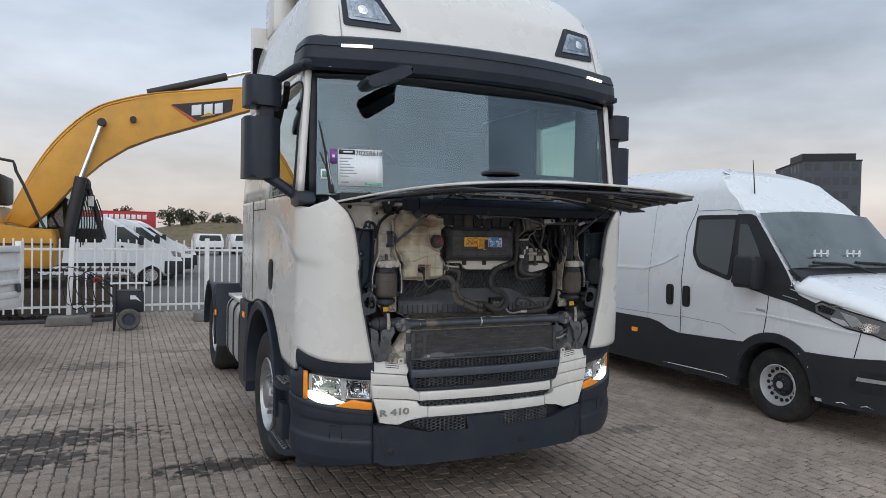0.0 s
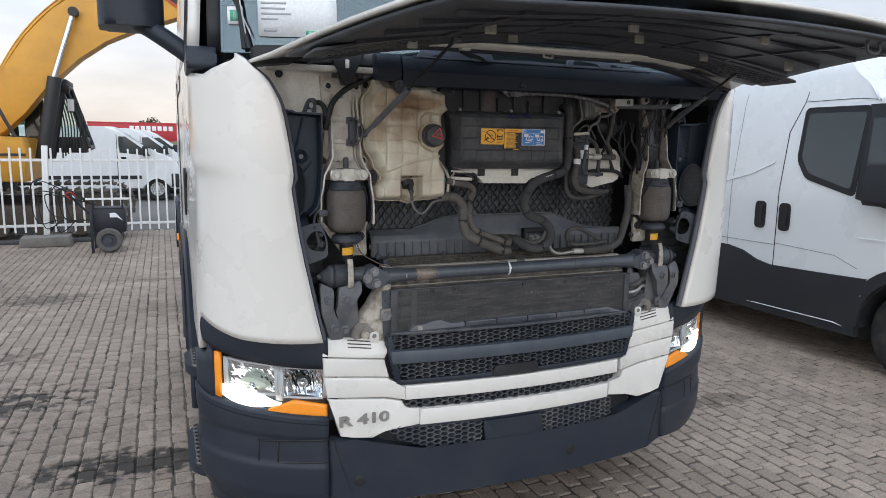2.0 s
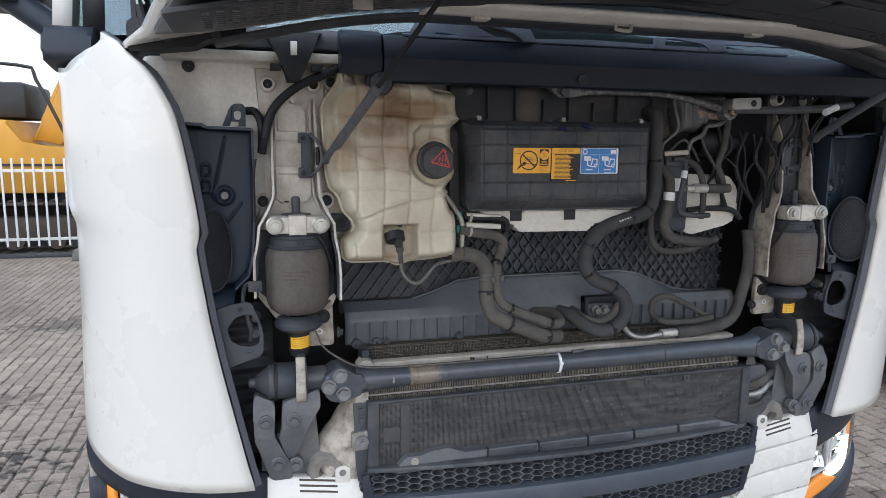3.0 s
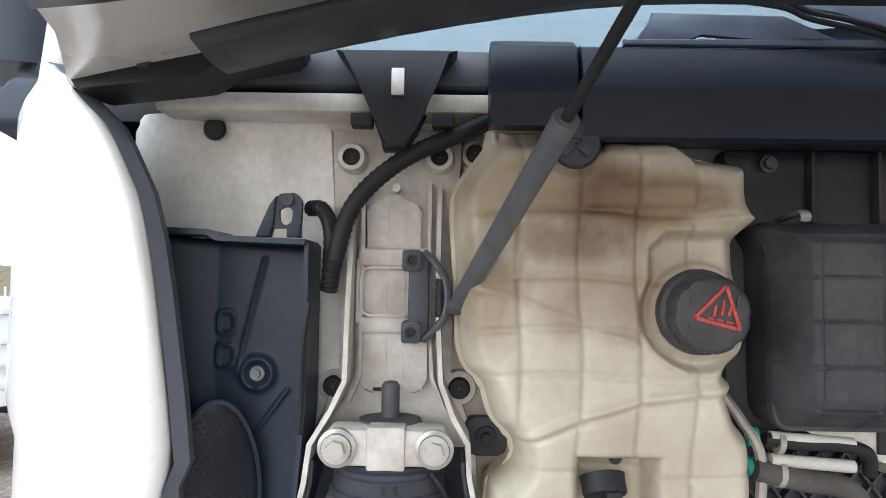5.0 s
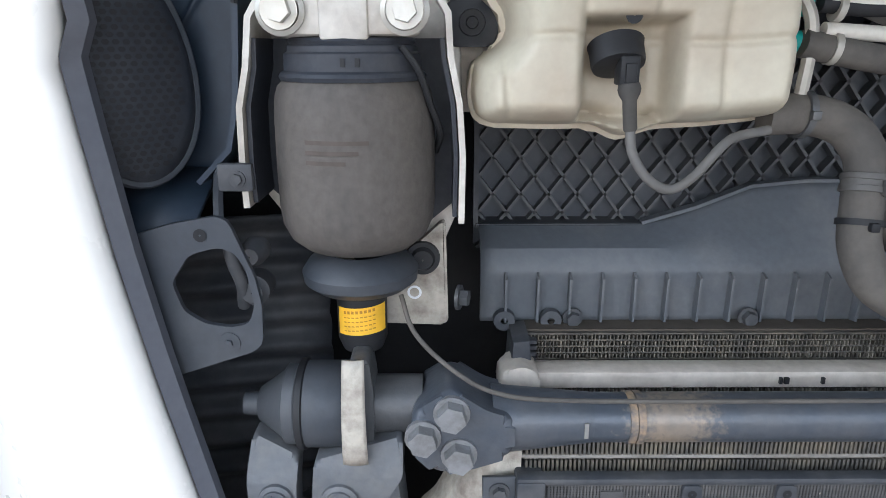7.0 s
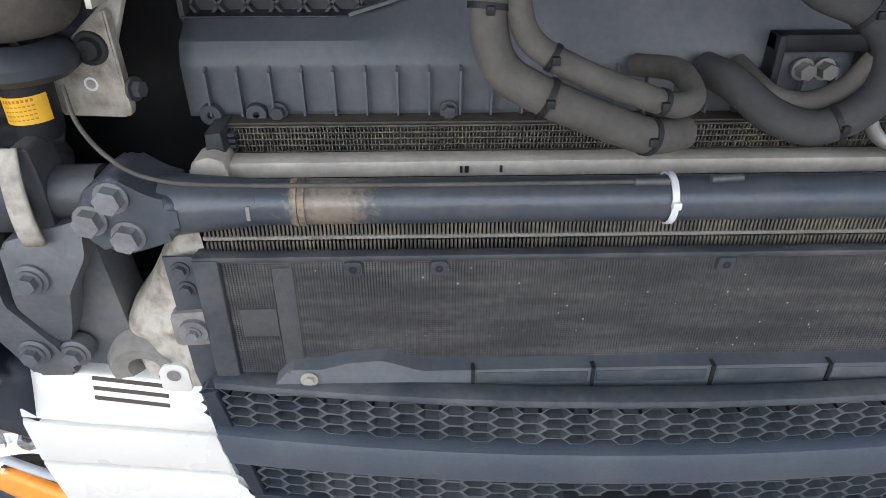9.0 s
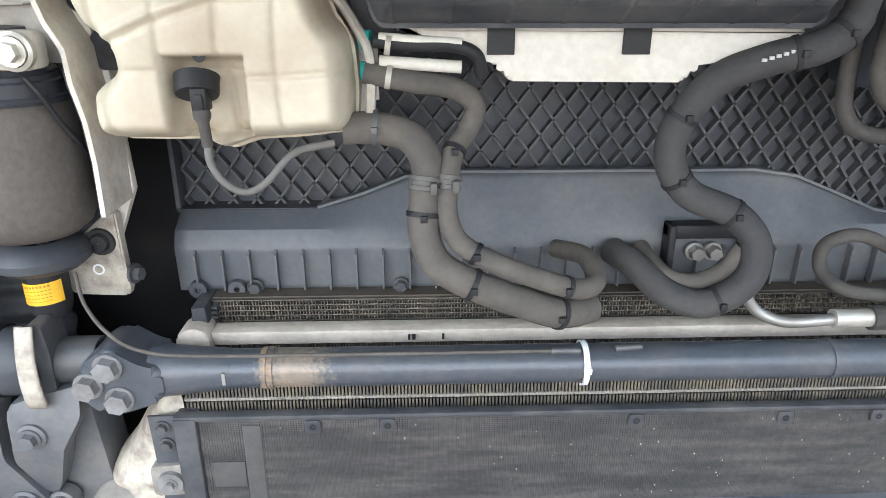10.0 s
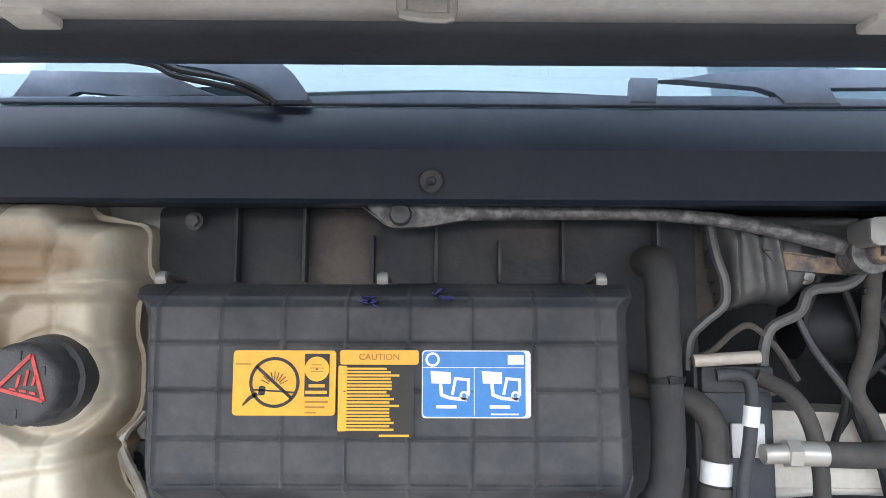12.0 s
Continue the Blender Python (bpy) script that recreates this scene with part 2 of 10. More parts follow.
SILVER = mat("silver_paint", (0.56, 0.57, 0.58), 0.35, 0.6, dirt=(0.3, 0.29, 0.27), amount=0.4, scale=12)
AMBER = mat("amber_lens", (0.80, 0.26, 0.02), 0.2, emit=0.25, amount=0.1)
DRL = mat("lit_white_lamp", (1.0, 0.97, 0.88), 0.2, emit=2.4, amount=0.0)
MARKER = mat("lit_marker_lamp", (1.0, 0.93, 0.78), 0.2, emit=1.6, amount=0.0)
ORANGE_LABEL = mat("orange_label", (0.86, 0.44, 0.03), 0.35, amount=0.1)
YELLOW_LABEL = mat("yellow_label", (0.86, 0.48, 0.03), 0.4, dirt=(0.5, 0.32, 0.05), amount=0.3, scale=40)
BLUE_LABEL = mat("blue_label", (0.045, 0.22, 0.58), 0.35, amount=0.1)
INK = mat("black_ink", (0.02, 0.018, 0.015), 0.5, amount=0.1)
INK_BROWN = mat("faded_ink", (0.42, 0.20, 0.02), 0.5, amount=0.2)
PAPER = mat("white_paper", (0.78, 0.80, 0.82), 0.5, amount=0.05)
GREY_INK = mat("grey_ink", (0.34, 0.36, 0.38), 0.5, amount=0.1)
GREEN_INK = mat("green_ink", (0.05, 0.38, 0.22), 0.5, amount=0.1)
PURPLE = mat("purple_sticker", (0.20, 0.06, 0.30), 0.4, amount=0.1)
RED_INK = mat("red_ink", (0.62, 0.07, 0.06), 0.5, dirt=(0.1, 0.02, 0.02), amount=0.6, scale=160)
TEAL = mat("teal_plastic", (0.02, 0.42, 0.38), 0.4, amount=0.1)
WHITE_PLASTIC = mat("white_plastic", (0.62, 0.60, 0.54), 0.45, dirt=(0.5, 0.44, 0.36), amount=0.4, scale=10)
WINDSCREEN = glass("windscreen_glass", (0.68, 0.80, 0.79), 2.25, coat=(0.71, 0.89, 0.98))
SIDE_GLASS = glass("side_glass", (0.74, 0.88, 0.83), 2.3)
LAMP_GLASS = glass("lamp_glass", (0.93, 0.95, 0.96), 1.4)
MIRROR = mat("mirror_glass", (0.8, 0.82, 0.84), 0.03, 1.0, amount=0.02)
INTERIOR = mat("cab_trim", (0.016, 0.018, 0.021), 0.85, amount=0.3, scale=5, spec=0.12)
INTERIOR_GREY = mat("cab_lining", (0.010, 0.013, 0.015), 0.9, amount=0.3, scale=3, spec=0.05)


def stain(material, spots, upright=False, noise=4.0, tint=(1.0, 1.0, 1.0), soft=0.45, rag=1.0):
    """Multiplies the base colour within ovals with a ragged rim, such as oil and water marks."""
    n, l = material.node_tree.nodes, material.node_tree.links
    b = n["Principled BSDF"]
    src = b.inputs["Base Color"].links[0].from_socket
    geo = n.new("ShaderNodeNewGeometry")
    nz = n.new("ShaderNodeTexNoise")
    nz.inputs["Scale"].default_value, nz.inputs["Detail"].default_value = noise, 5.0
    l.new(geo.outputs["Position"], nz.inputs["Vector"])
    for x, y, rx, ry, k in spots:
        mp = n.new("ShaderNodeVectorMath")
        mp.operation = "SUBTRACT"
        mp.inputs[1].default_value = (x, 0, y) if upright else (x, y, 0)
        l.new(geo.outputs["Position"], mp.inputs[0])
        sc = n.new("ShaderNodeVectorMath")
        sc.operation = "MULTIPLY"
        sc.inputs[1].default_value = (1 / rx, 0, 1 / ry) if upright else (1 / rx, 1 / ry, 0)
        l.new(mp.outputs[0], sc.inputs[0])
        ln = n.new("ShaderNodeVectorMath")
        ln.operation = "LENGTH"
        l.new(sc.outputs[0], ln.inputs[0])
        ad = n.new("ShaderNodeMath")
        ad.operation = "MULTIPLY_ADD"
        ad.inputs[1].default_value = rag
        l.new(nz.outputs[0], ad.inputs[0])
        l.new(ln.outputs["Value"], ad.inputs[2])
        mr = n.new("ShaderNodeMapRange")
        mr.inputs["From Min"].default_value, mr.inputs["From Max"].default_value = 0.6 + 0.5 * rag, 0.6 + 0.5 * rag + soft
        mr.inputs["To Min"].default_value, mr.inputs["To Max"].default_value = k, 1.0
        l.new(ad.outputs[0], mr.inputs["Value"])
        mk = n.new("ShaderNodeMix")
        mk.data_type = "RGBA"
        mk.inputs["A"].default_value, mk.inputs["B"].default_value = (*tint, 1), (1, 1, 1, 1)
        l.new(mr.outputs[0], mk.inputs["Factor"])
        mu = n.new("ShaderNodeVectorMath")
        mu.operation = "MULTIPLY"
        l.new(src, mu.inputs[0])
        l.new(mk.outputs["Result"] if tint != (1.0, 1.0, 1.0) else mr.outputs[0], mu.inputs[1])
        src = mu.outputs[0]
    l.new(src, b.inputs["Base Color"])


FILTER_BOX = mat("filter_housing_plastic", (0.042, 0.046, 0.054), 0.5, dirt=(0.12, 0.117, 0.115), amount=0.5, scale=11, bump=0.15, spec=0.28)
stain(FILTER_BOX, [(-0.112, 1.870, 0.030, 0.050, 0.0), (0.10, 1.89, 0.05, 0.02, 0.6)], True, 40.0, (2.7, 2.15, 1.7), 0.9)
stain(BARPAINT, [(-0.402, 1.214, 0.032, 0.040, 0.0)], True, 150.0, (3.0, 2.25, 1.55), 0.9, 2.6)
# brown grime on the coolant tank and the painted wall
stain(CREAM_TANK, [(-0.55, 1.86, 0.10, 0.06, 0.25), (-0.44, 1.85, 0.10, 0.035, 0.0), (-0.52, 1.805, 0.06, 0.02, 0.2), (-0.60, 1.76, 0.035, 0.06, 0.3), (-0.46, 1.76, 0.09, 0.05, 0.55), (-0.33, 1.66, 0.03, 0.05, 0.4)], True, 26.0, (0.52, 0.40, 0.30), 0.7)
stain(CREAM, [(-0.66, 1.96, 0.14, 0.02, 0.4), (-0.58, 1.90, 0.06, 0.06, 0.3), (-0.61, 1.60, 0.05, 0.12, 0.2)], True, 22.0, (0.50, 0.42, 0.34), 0.7)


# ---- mesh helpers ----
def B():
    return bmesh.new()


def link_mesh(name, bm, material, smooth=38):
    bmesh.ops.remove_doubles(bm, verts=bm.verts, dist=1e-6)
    bmesh.ops.recalc_face_normals(bm, faces=bm.faces)
    me = bpy.data.meshes.new(name)
    bm.to_mesh(me)
    bm.free()
    me.materials.append(material)
    if smooth:
        me.polygons.foreach_set("use_smooth", [True] * len(me.polygons))
        me.set_sharp_from_angle(angle=radians(smooth))
    return new(name, me)


def part(name, bm, material, parent, label="", smooth=38, thick=0.0, core=None):
    """core: (x, y) of an upright axis that the outer side faces away from."""
    ob = link_mesh(name, bm, material, smooth)
    if core:
        away = sum(((p.center.x - core[0]) * p.normal.x + (p.center.y - core[1]) * p.normal.y) * p.area for p in ob.data.polygons)
        if away < 0:
            ob.data.flip_normals()
    ob.parent = parent
    if label:
        ob["label"] = label
    if thick:
        so = ob.modifiers.new("thickness", "SOLIDIFY")
        so.thickness, so.offset = abs(thick), -1.0 if thick > 0 else 1.0
    return ob


def thing(name, label, category, m=None, group="", kind=""):
    ob = new(name)
    ob.empty_display_size = 0.2
    if m:
        ob.matrix_world = m
    return tagged(ob, label, category, group, kind)


def face(bm, pts):
    return bm.faces.new([bm.verts.new(p) for p in pts])


def box(bm, x0, x1, y0, y1, z0, z1, bev=0.0, seg=2):
    v = [bm.verts.new((x, y, z)) for x in (x0, x1) for y in (y0, y1) for z in (z0, z1)]
    fs = [bm.faces.new([v[i] for i in q]) for q in ((0, 1, 3, 2), (4, 6, 7, 5), (0, 4, 5, 1), (2, 3, 7, 6), (0, 2, 6, 4), (1, 5, 7, 3))]
    if bev:
        bmesh.ops.bevel(bm, geom=list({e for f in fs for e in f.edges}), offset=bev, segments=seg, profile=0.5, affect="EDGES")
    return bm


def frame_of(d):
    d = Vector(d).normalized()
    a = d.orthogonal().normalized()
    return d, a, d.cross(a)


def cyl(bm, p0, p1, r0, r1=None, n=20, cap=True):
    p0, p1 = Vector(p0), Vector(p1)
    r1 = r0 if r1 is None else r1
    _, a, b = frame_of(p1 - p0)
    ring = lambda p, r: [bm.verts.new(p + (a * math.cos(2 * math.pi * k / n) + b * math.sin(2 * math.pi * k / n)) * r) for k in range(n)]
    u, v = ring(p0, r0), ring(p1, r1)
    for k in range(n):
        bm.faces.new((u[k], u[(k + 1) % n], v[(k + 1) % n], v[k]))
    if cap:
        bm.faces.new(u)
        bm.faces.new(v)
    return bm


def spline(pts, per=8):
    p = [Vector(q) for q in pts]
    p = [2 * p[0] - p[1]] + p + [2 * p[-1] - p[-2]]
    out = []
    for i in range(1, len(p) - 2):
        for k in range(per):
            t = k / per
            a, b, c, d = p[i - 1], p[i], p[i + 1], p[i + 2]
            out.append(0.5 * (2 * b + (c - a) * t + (2 * a - 5 * b + 4 * c - d) * t * t + (3 * b - a - 3 * c + d) * t ** 3))
    return out + [p[-2]]


def tube(bm, pts, r, n=10, per=8, ribs=0.0):
    """A round hose along a smooth line; ribs: height of its corrugation."""
    line = spline(pts, per) if per > 1 else [Vector(q) for q in pts]
    rings, a = [], None
    for i, p in enumerate(line):
        d = (line[min(i + 1, len(line) - 1)] - line[max(i - 1, 0)]).normalized()
        a = d.orthogonal().normalized() if a is None else (a - d * a.dot(d)).normalized()
        b = d.cross(a)
        rad = (r(i / (len(line) - 1)) if callable(r) else r) + (ribs if i % 2 else 0.0)
        rings.append([bm.verts.new(p + (a * math.cos(2 * math.pi * k / n) + b * math.sin(2 * math.pi * k / n)) * rad) for k in range(n)])
    for u, v in zip(rings, rings[1:]):
        for k in range(n):
            bm.faces.new((u[k], u[(k + 1) % n], v[(k + 1) % n], v[k]))
    bm.faces.new(rings[0])
    bm.faces.new(rings[-1])
    return bm


def revolve(bm, profile, at, axis=(0, 0, 1), n=32, a0=0.0, a1=360.0):
    """profile: (radius, height along the axis) pairs."""
    d, a, b = frame_of(axis)
    if abs(d.x) > 0.99:
        a, b = Vector((0, 1, 0)), Vector((0, 0, 1))
    full = abs(a1 - a0) > 359.9
    steps = n if full else n + 1
    rows = []
    for k in range(steps):
        t = radians(a0 + (a1 - a0) * k / n)
        w = a * math.cos(t) + b * math.sin(t)
        rows.append([bm.verts.new(Vector(at) + d * h + w * max(r, 1e-4)) for r, h in profile])
    for k in range(n if full else n):
        u, v = rows[k], rows[(k + 1) % steps]
        for i in range(len(profile) - 1):
            bm.faces.new((u[i], u[i + 1], v[i + 1], v[i]))
    return bm


def prism(bm, pts, axis, a, b, bev=0.0, seg=2):
    """A flat outline made solid from a to b along an axis. axis y: pts are (x, z); x: (y, z); z: (x, y)."""
    put = {"y": lambda p, c: (p[0], c, p[1]), "x": lambda p, c: (c, p[0], p[1]), "z": lambda p, c: (p[0], p[1], c)}[axis]
    u = [bm.verts.new(put(p, a)) for p in pts]
    v = [bm.verts.new(put(p, b)) for p in pts]
    n = len(pts)
    f = [bm.faces.new(u), bm.faces.new(v)]
    for k in range(n):
        bm.faces.new((u[k], u[(k + 1) % n], v[(k + 1) % n], v[k]))
    if bev:
        bmesh.ops.bevel(bm, geom=list(f[0].edges) + list(f[1].edges), offset=bev, segments=seg, profile=0.5, affect="EDGES")
    return bm


def rounded(pts, r, n=5):
    out = []
    for i, p in enumerate(pts):
        p, q, s = Vector(p), Vector(pts[i - 1]), Vector(pts[(i + 1) % len(pts)])
        d = min(r, (q - p).length * 0.45, (s - p).length * 0.45)
        a, b = p + (q - p).normalized() * d, p + (s - p).normalized() * d
        for k in range(n + 1):
            t = k / n
            out.append(tuple(a * (1 - t) ** 2 + p * 2 * t * (1 - t) + b * t * t))
    return out


def sheet(bm, f, nu, nv):
    """A surface from f(u, v), both 0 to 1."""
    g = [[bm.verts.new(f(i / nu, j / nv)) for j in range(nv + 1)] for i in range(nu + 1)]
    for i in range(nu):
        for j in range(nv):
            bm.faces.new((g[i][j], g[i + 1][j], g[i + 1][j + 1], g[i][j + 1]))
    return bm


def ring_plate(bm, outer, inner, centre, y0, y1, n=72):
    """A flat plate with a hole, both outlines seen from one point inside."""
    c = Vector(centre)

    def reach(pts, d):
        best = 0.0
        for a, b in zip(pts, list(pts[1:]) + [pts[0]]):
            p, e = Vector(a) - c, Vector(b) - Vector(a)
            den = d.x * e.y - d.y * e.x
            if abs(den) > 1e-12:
                t = (p.x * e.y - p.y * e.x) / den
                w = (p.x * d.y - p.y * d.x) / den
                if t > 0 and -1e-6 <= w <= 1 + 1e-6:
                    best = max(best, t)
        return c + d * best
    dirs = [Vector((math.cos(2 * math.pi * k / n), math.sin(2 * math.pi * k / n))) for k in range(n)]
    rows = [[bm.verts.new((p.x, y, p.y)) for p in (reach(pts, d) for d in dirs)] for pts, y in ((outer, y0), (inner, y0), (inner, y1), (outer, y1))]
    for a, b in ((0, 1), (1, 2), (2, 3), (3, 0)):
        for k in range(n):
            q = (k + 1) % n
            bm.faces.new((rows[a][k], rows[a][q], rows[b][q], rows[b][k]))
    bmesh.ops.recalc_face_normals(bm, faces=bm.faces[:])
    return bm


def wall_strip(bm, pts, y0, y1, w):
    """A thin upright wall that follows (x, z) points, from y0 to y1, w thick, in one piece."""
    P = [Vector(p) for p in pts]
    one, two = [], []
    for i, p in enumerate(P):
        a = (P[i] - P[i - 1]).normalized() if i else (P[1] - P[0]).normalized()
        b = (P[i + 1] - P[i]).normalized() if i + 1 < len(P) else a
        t = (a + b).normalized()
        o = Vector((-t.y, t.x)) * (w / 2 / max(t.dot(a), 0.5))
        one.append(tuple(p + o))
        two.append(tuple(p - o))
    g = [[bm.verts.new((q[0], y, q[1])) for q in line] for line, y in ((one, y0), (two, y0), (two, y1), (one, y1))]
    for k in range(4):
        u, v = g[k], g[(k + 1) % 4]
        for i in range(len(P) - 1):
            bm.faces.new((u[i], u[i + 1], v[i + 1], v[i]))
    for i in (0, -1):
        bm.faces.new([line[i] for line in g])
    return bm


def bolt(bm, p, d, r, h, washer=1.45):
    p, d = Vector(p), Vector(d).normalized()
    cyl(bm, p, p + d * h * 0.3, r * washer, n=18)
    cyl(bm, p + d * h * 0.3, p + d * h, r, r * 0.94, n=6)
    return bm


def polydist(pts, X, Z):
    """Distance inside (+) or outside (-) of a closed outline, on arrays."""
    P = np.array(pts)
    Q = np.roll(P, -1, 0)
    best, inside = np.full(X.shape, 1e9), np.zeros(X.shape, bool)
    for (ax, az), (bx, bz) in zip(P, Q):
        L = (bx - ax) ** 2 + (bz - az) ** 2
        t = np.clip(((X - ax) * (bx - ax) + (Z - az) * (bz - az)) / max(L, 1e-12), 0, 1)
        best = np.minimum(best, np.hypot(X - ax - t * (bx - ax), Z - az - t * (bz - az)))
        if az != bz:
            inside ^= ((az > Z) != (bz > Z)) & (X < (bx - ax) * (Z - az) / (bz - az) + ax)
    return np.where(inside, best, -best)


def relief(bm, pts, y_back, height, edge, res, extra=None):
    """A moulded front over an outline: round edges, with extra(X, Z, d) taken from its depth."""
    P = np.array(pts)
    xs = np.arange(P[:, 0].min() - res, P[:, 0].max() + 2 * res, res)
    zs = np.arange(P[:, 1].min() - res, P[:, 1].max() + 2 * res, res)
    X, Z = np.meshgrid(xs, zs, indexing="ij")
    d = polydist(pts, X, Z)
    k = np.clip(d / edge, 0, 1)
    H = height * np.sqrt(np.maximum(1 - (1 - k) ** 2, 0))
    if extra is not None:
        H = H + extra(X, Z, d) * (k > 0)
    keep = d > -res * 0.8
    idx = {}
    for i, j in zip(*np.nonzero(keep)):
        idx[i, j] = bm.verts.new((X[i, j], y_back - H[i, j], Z[i, j]))
    for i in range(len(xs) - 1):
        for j in range(len(zs) - 1):
            q = [(i, j), (i + 1, j), (i + 1, j + 1), (i, j + 1)]
            if all(c in idx for c in q):
                bm.faces.new([idx[c] for c in q])
    return bm


def honeycomb(bm, test, x0, x1, z0, z1, w, h, y0, y1, open_=0.8):
    """Cells of a hexagonal grille: rims with inner walls."""
    hexa = [(-0.5, 0), (-0.25, 0.5), (0.25, 0.5), (0.5, 0), (0.25, -0.5), (-0.25, -0.5)]
    cols = int((x1 - x0) / (0.75 * w)) + 1
    rows = int((z1 - z0) / h) + 1
    for c in range(cols):
        for r in range(rows + 1):
            cx, cz = x0 + c * 0.75 * w, z0 + (r + 0.5 * (c % 2)) * h
            if not test(cx, cz):
                continue
            o = [bm.verts.new((cx + a * w, y0, cz + b * h)) for a, b in hexa]
            i = [bm.verts.new((cx + a * w * open_, y0, cz + b * h * open_)) for a, b in hexa]
            k = [bm.verts.new((cx + a * w * open_ * 0.96, y1, cz + b * h * open_ * 0.96)) for a, b in hexa]
            for q in range(6):
                s = (q + 1) % 6
                bm.faces.new((o[q], o[s], i[s], i[q]))
                bm.faces.new((i[q], i[s], k[s], k[q]))
    return bm


def slice_x(bm, xs):
    for x in xs:
        bmesh.ops.bisect_plane(bm, geom=bm.verts[:] + bm.edges[:] + bm.faces[:], plane_co=(x, 0, 0), plane_no=(1, 0, 0))
    return bm


def lettering(name, text, size, material, parent, m, depth=0.001, align="CENTER", bold=0.0):
    """Letters of the built-in font as a thin mesh."""
    cu = bpy.data.curves.new(name, "FONT")
    cu.body, cu.size, cu.extrude, cu.align_x, cu.align_y = text, size, depth, align, "CENTER"
    cu.offset = bold
    tmp = bpy.data.objects.new(name, cu)
    me = bpy.data.meshes.new_from_object(tmp)
    bpy.data.objects.remove(tmp)
    me.materials.clear()
    me.materials.append(material)
    ob = new(name, me)
    ob.parent = parent
    ob.matrix_local = m
    return ob


def smooth01(t):
    t = min(max(t, 0.0), 1.0)
    return t * t * (3 - 2 * t)


def lerp_table(t, table):
    if t <= table[0][0]:
        return table[0][1]
    for (a, p), (b, q) in zip(table, table[1:]):
        if t <= b:
            return p + (q - p) * (t - a) / (b - a)
    return table[-1][1]
# ---- the truck: cab, bumper, wheels ----
truck = thing("truck", "white tractor truck with its front hatch open, parked on block paving", "truck")


def yf(x):
    """How far the front bows back from the middle to the sides."""
    return -0.07 + 0.0936 * (x / 0.8) ** 2


def bowed(bm, step=0.1):
    xs = [v.co.x for v in bm.verts]
    slice_x(bm, [x * step + 0.0137 for x in range(int(min(xs) / step) - 1, int(max(xs) / step) + 2)])
    for v in bm.verts:
        v.co.y += yf(v.co.x)
    return bm


EDGE_IN = [(0.98, 0.812), (1.06, 0.831), (1.155, 0.851), (1.28, 0.877), (1.39, 0.897), (1.535, 0.917), (1.558, 0.919), (1.584, 0.908), (1.65, 0.916), (1.765, 0.934), (1.832, 0.948), (1.862, 0.961), (1.918, 0.993), (1.954, 1.035), (1.979, 1.060), (2.001, 1.092), (2.02, 1.13)]
TOP_EDGE = [(0.0, 2.004), (0.02, 2.002), (0.07, 1.958), (0.13, 1.932), (0.25, 1.945), (0.40, 2.02)]


def side_x(z):
    return lerp_table(z, [(0.3, 1.225), (2.0, 1.225), (2.9, 1.165), (3.3, 1.13), (3.6, 1.07), (3.8, 0.97)])


def corner_plan(u, xin, xs, y0, depth):
    a = u * math.pi / 2
    return xin + (xs - xin) * math.sin(a), y0 + depth * (1 - math.cos(a))


def crease(x, y, z):
    """The pressed line of the corner panel: the metal below it lies deeper."""
    zc = 1.565 + 0.06 * smooth01((x - 0.9) / 0.3) + 0.27 * smooth01((y - 0.15) / 0.8)
    below = zc - z
    return 0.014 * smooth01((x - 1.02) / 0.16) * smooth01(below / 0.045) * (1 - smooth01((below - 0.1) / 0.5)) * (1 - smooth01((y - 0.9) / 0.5))


def low_edge(y):
    return lerp_table(y, [(-0.05, 0.995), (0.05, 1.01), (0.20, 1.058), (0.232, 1.068), (0.247, 1.05), (0.262, 0.93), (0.30, 0.925), (0.45, 0.928), (0.64, 0.938), (0.71, 1.0), (0.80, 1.085), (0.95, 1.21), (1.2, 1.25), (1.6, 1.24), (1.85, 1.19), (2.4, 1.18)])


def corner_panel(s):
    def f(u, v):
        # first part of u goes round the corner, the rest along the side
        y = -0.045
        for k in range(4):
            zb, zt = low_edge(y), lerp_table(y, TOP_EDGE)
            z = zb + (zt - zb) * v
            xin, xs = lerp_table(z, EDGE_IN), side_x(z)
            x0 = min(xin, 0.90)
            start = math.asin((xin - x0) / (xs - x0))
            if u < 0.45:
                a = start + (math.pi / 2 - start) * u / 0.45
                x, y = x0 + (xs - x0) * math.sin(a), -0.045 + 0.36 * (1 - math.cos(a))
            else:
                x, y = xs, 0.315 + (u - 0.45) / 0.55 * (2.36 - 0.315)
        ins = crease(x, y, z)
        nx = smooth01((x - xin) / max(xs - xin, 0.01))
        x -= ins * nx
        y += ins * (1 - nx)
        return (s * x, y, z)
    return part("corner_panel", sheet(B(), f, 56, 40), WHITE, truck, "glossy white corner and door panel", smooth=60, thick=0.025, core=(0, 1.4))


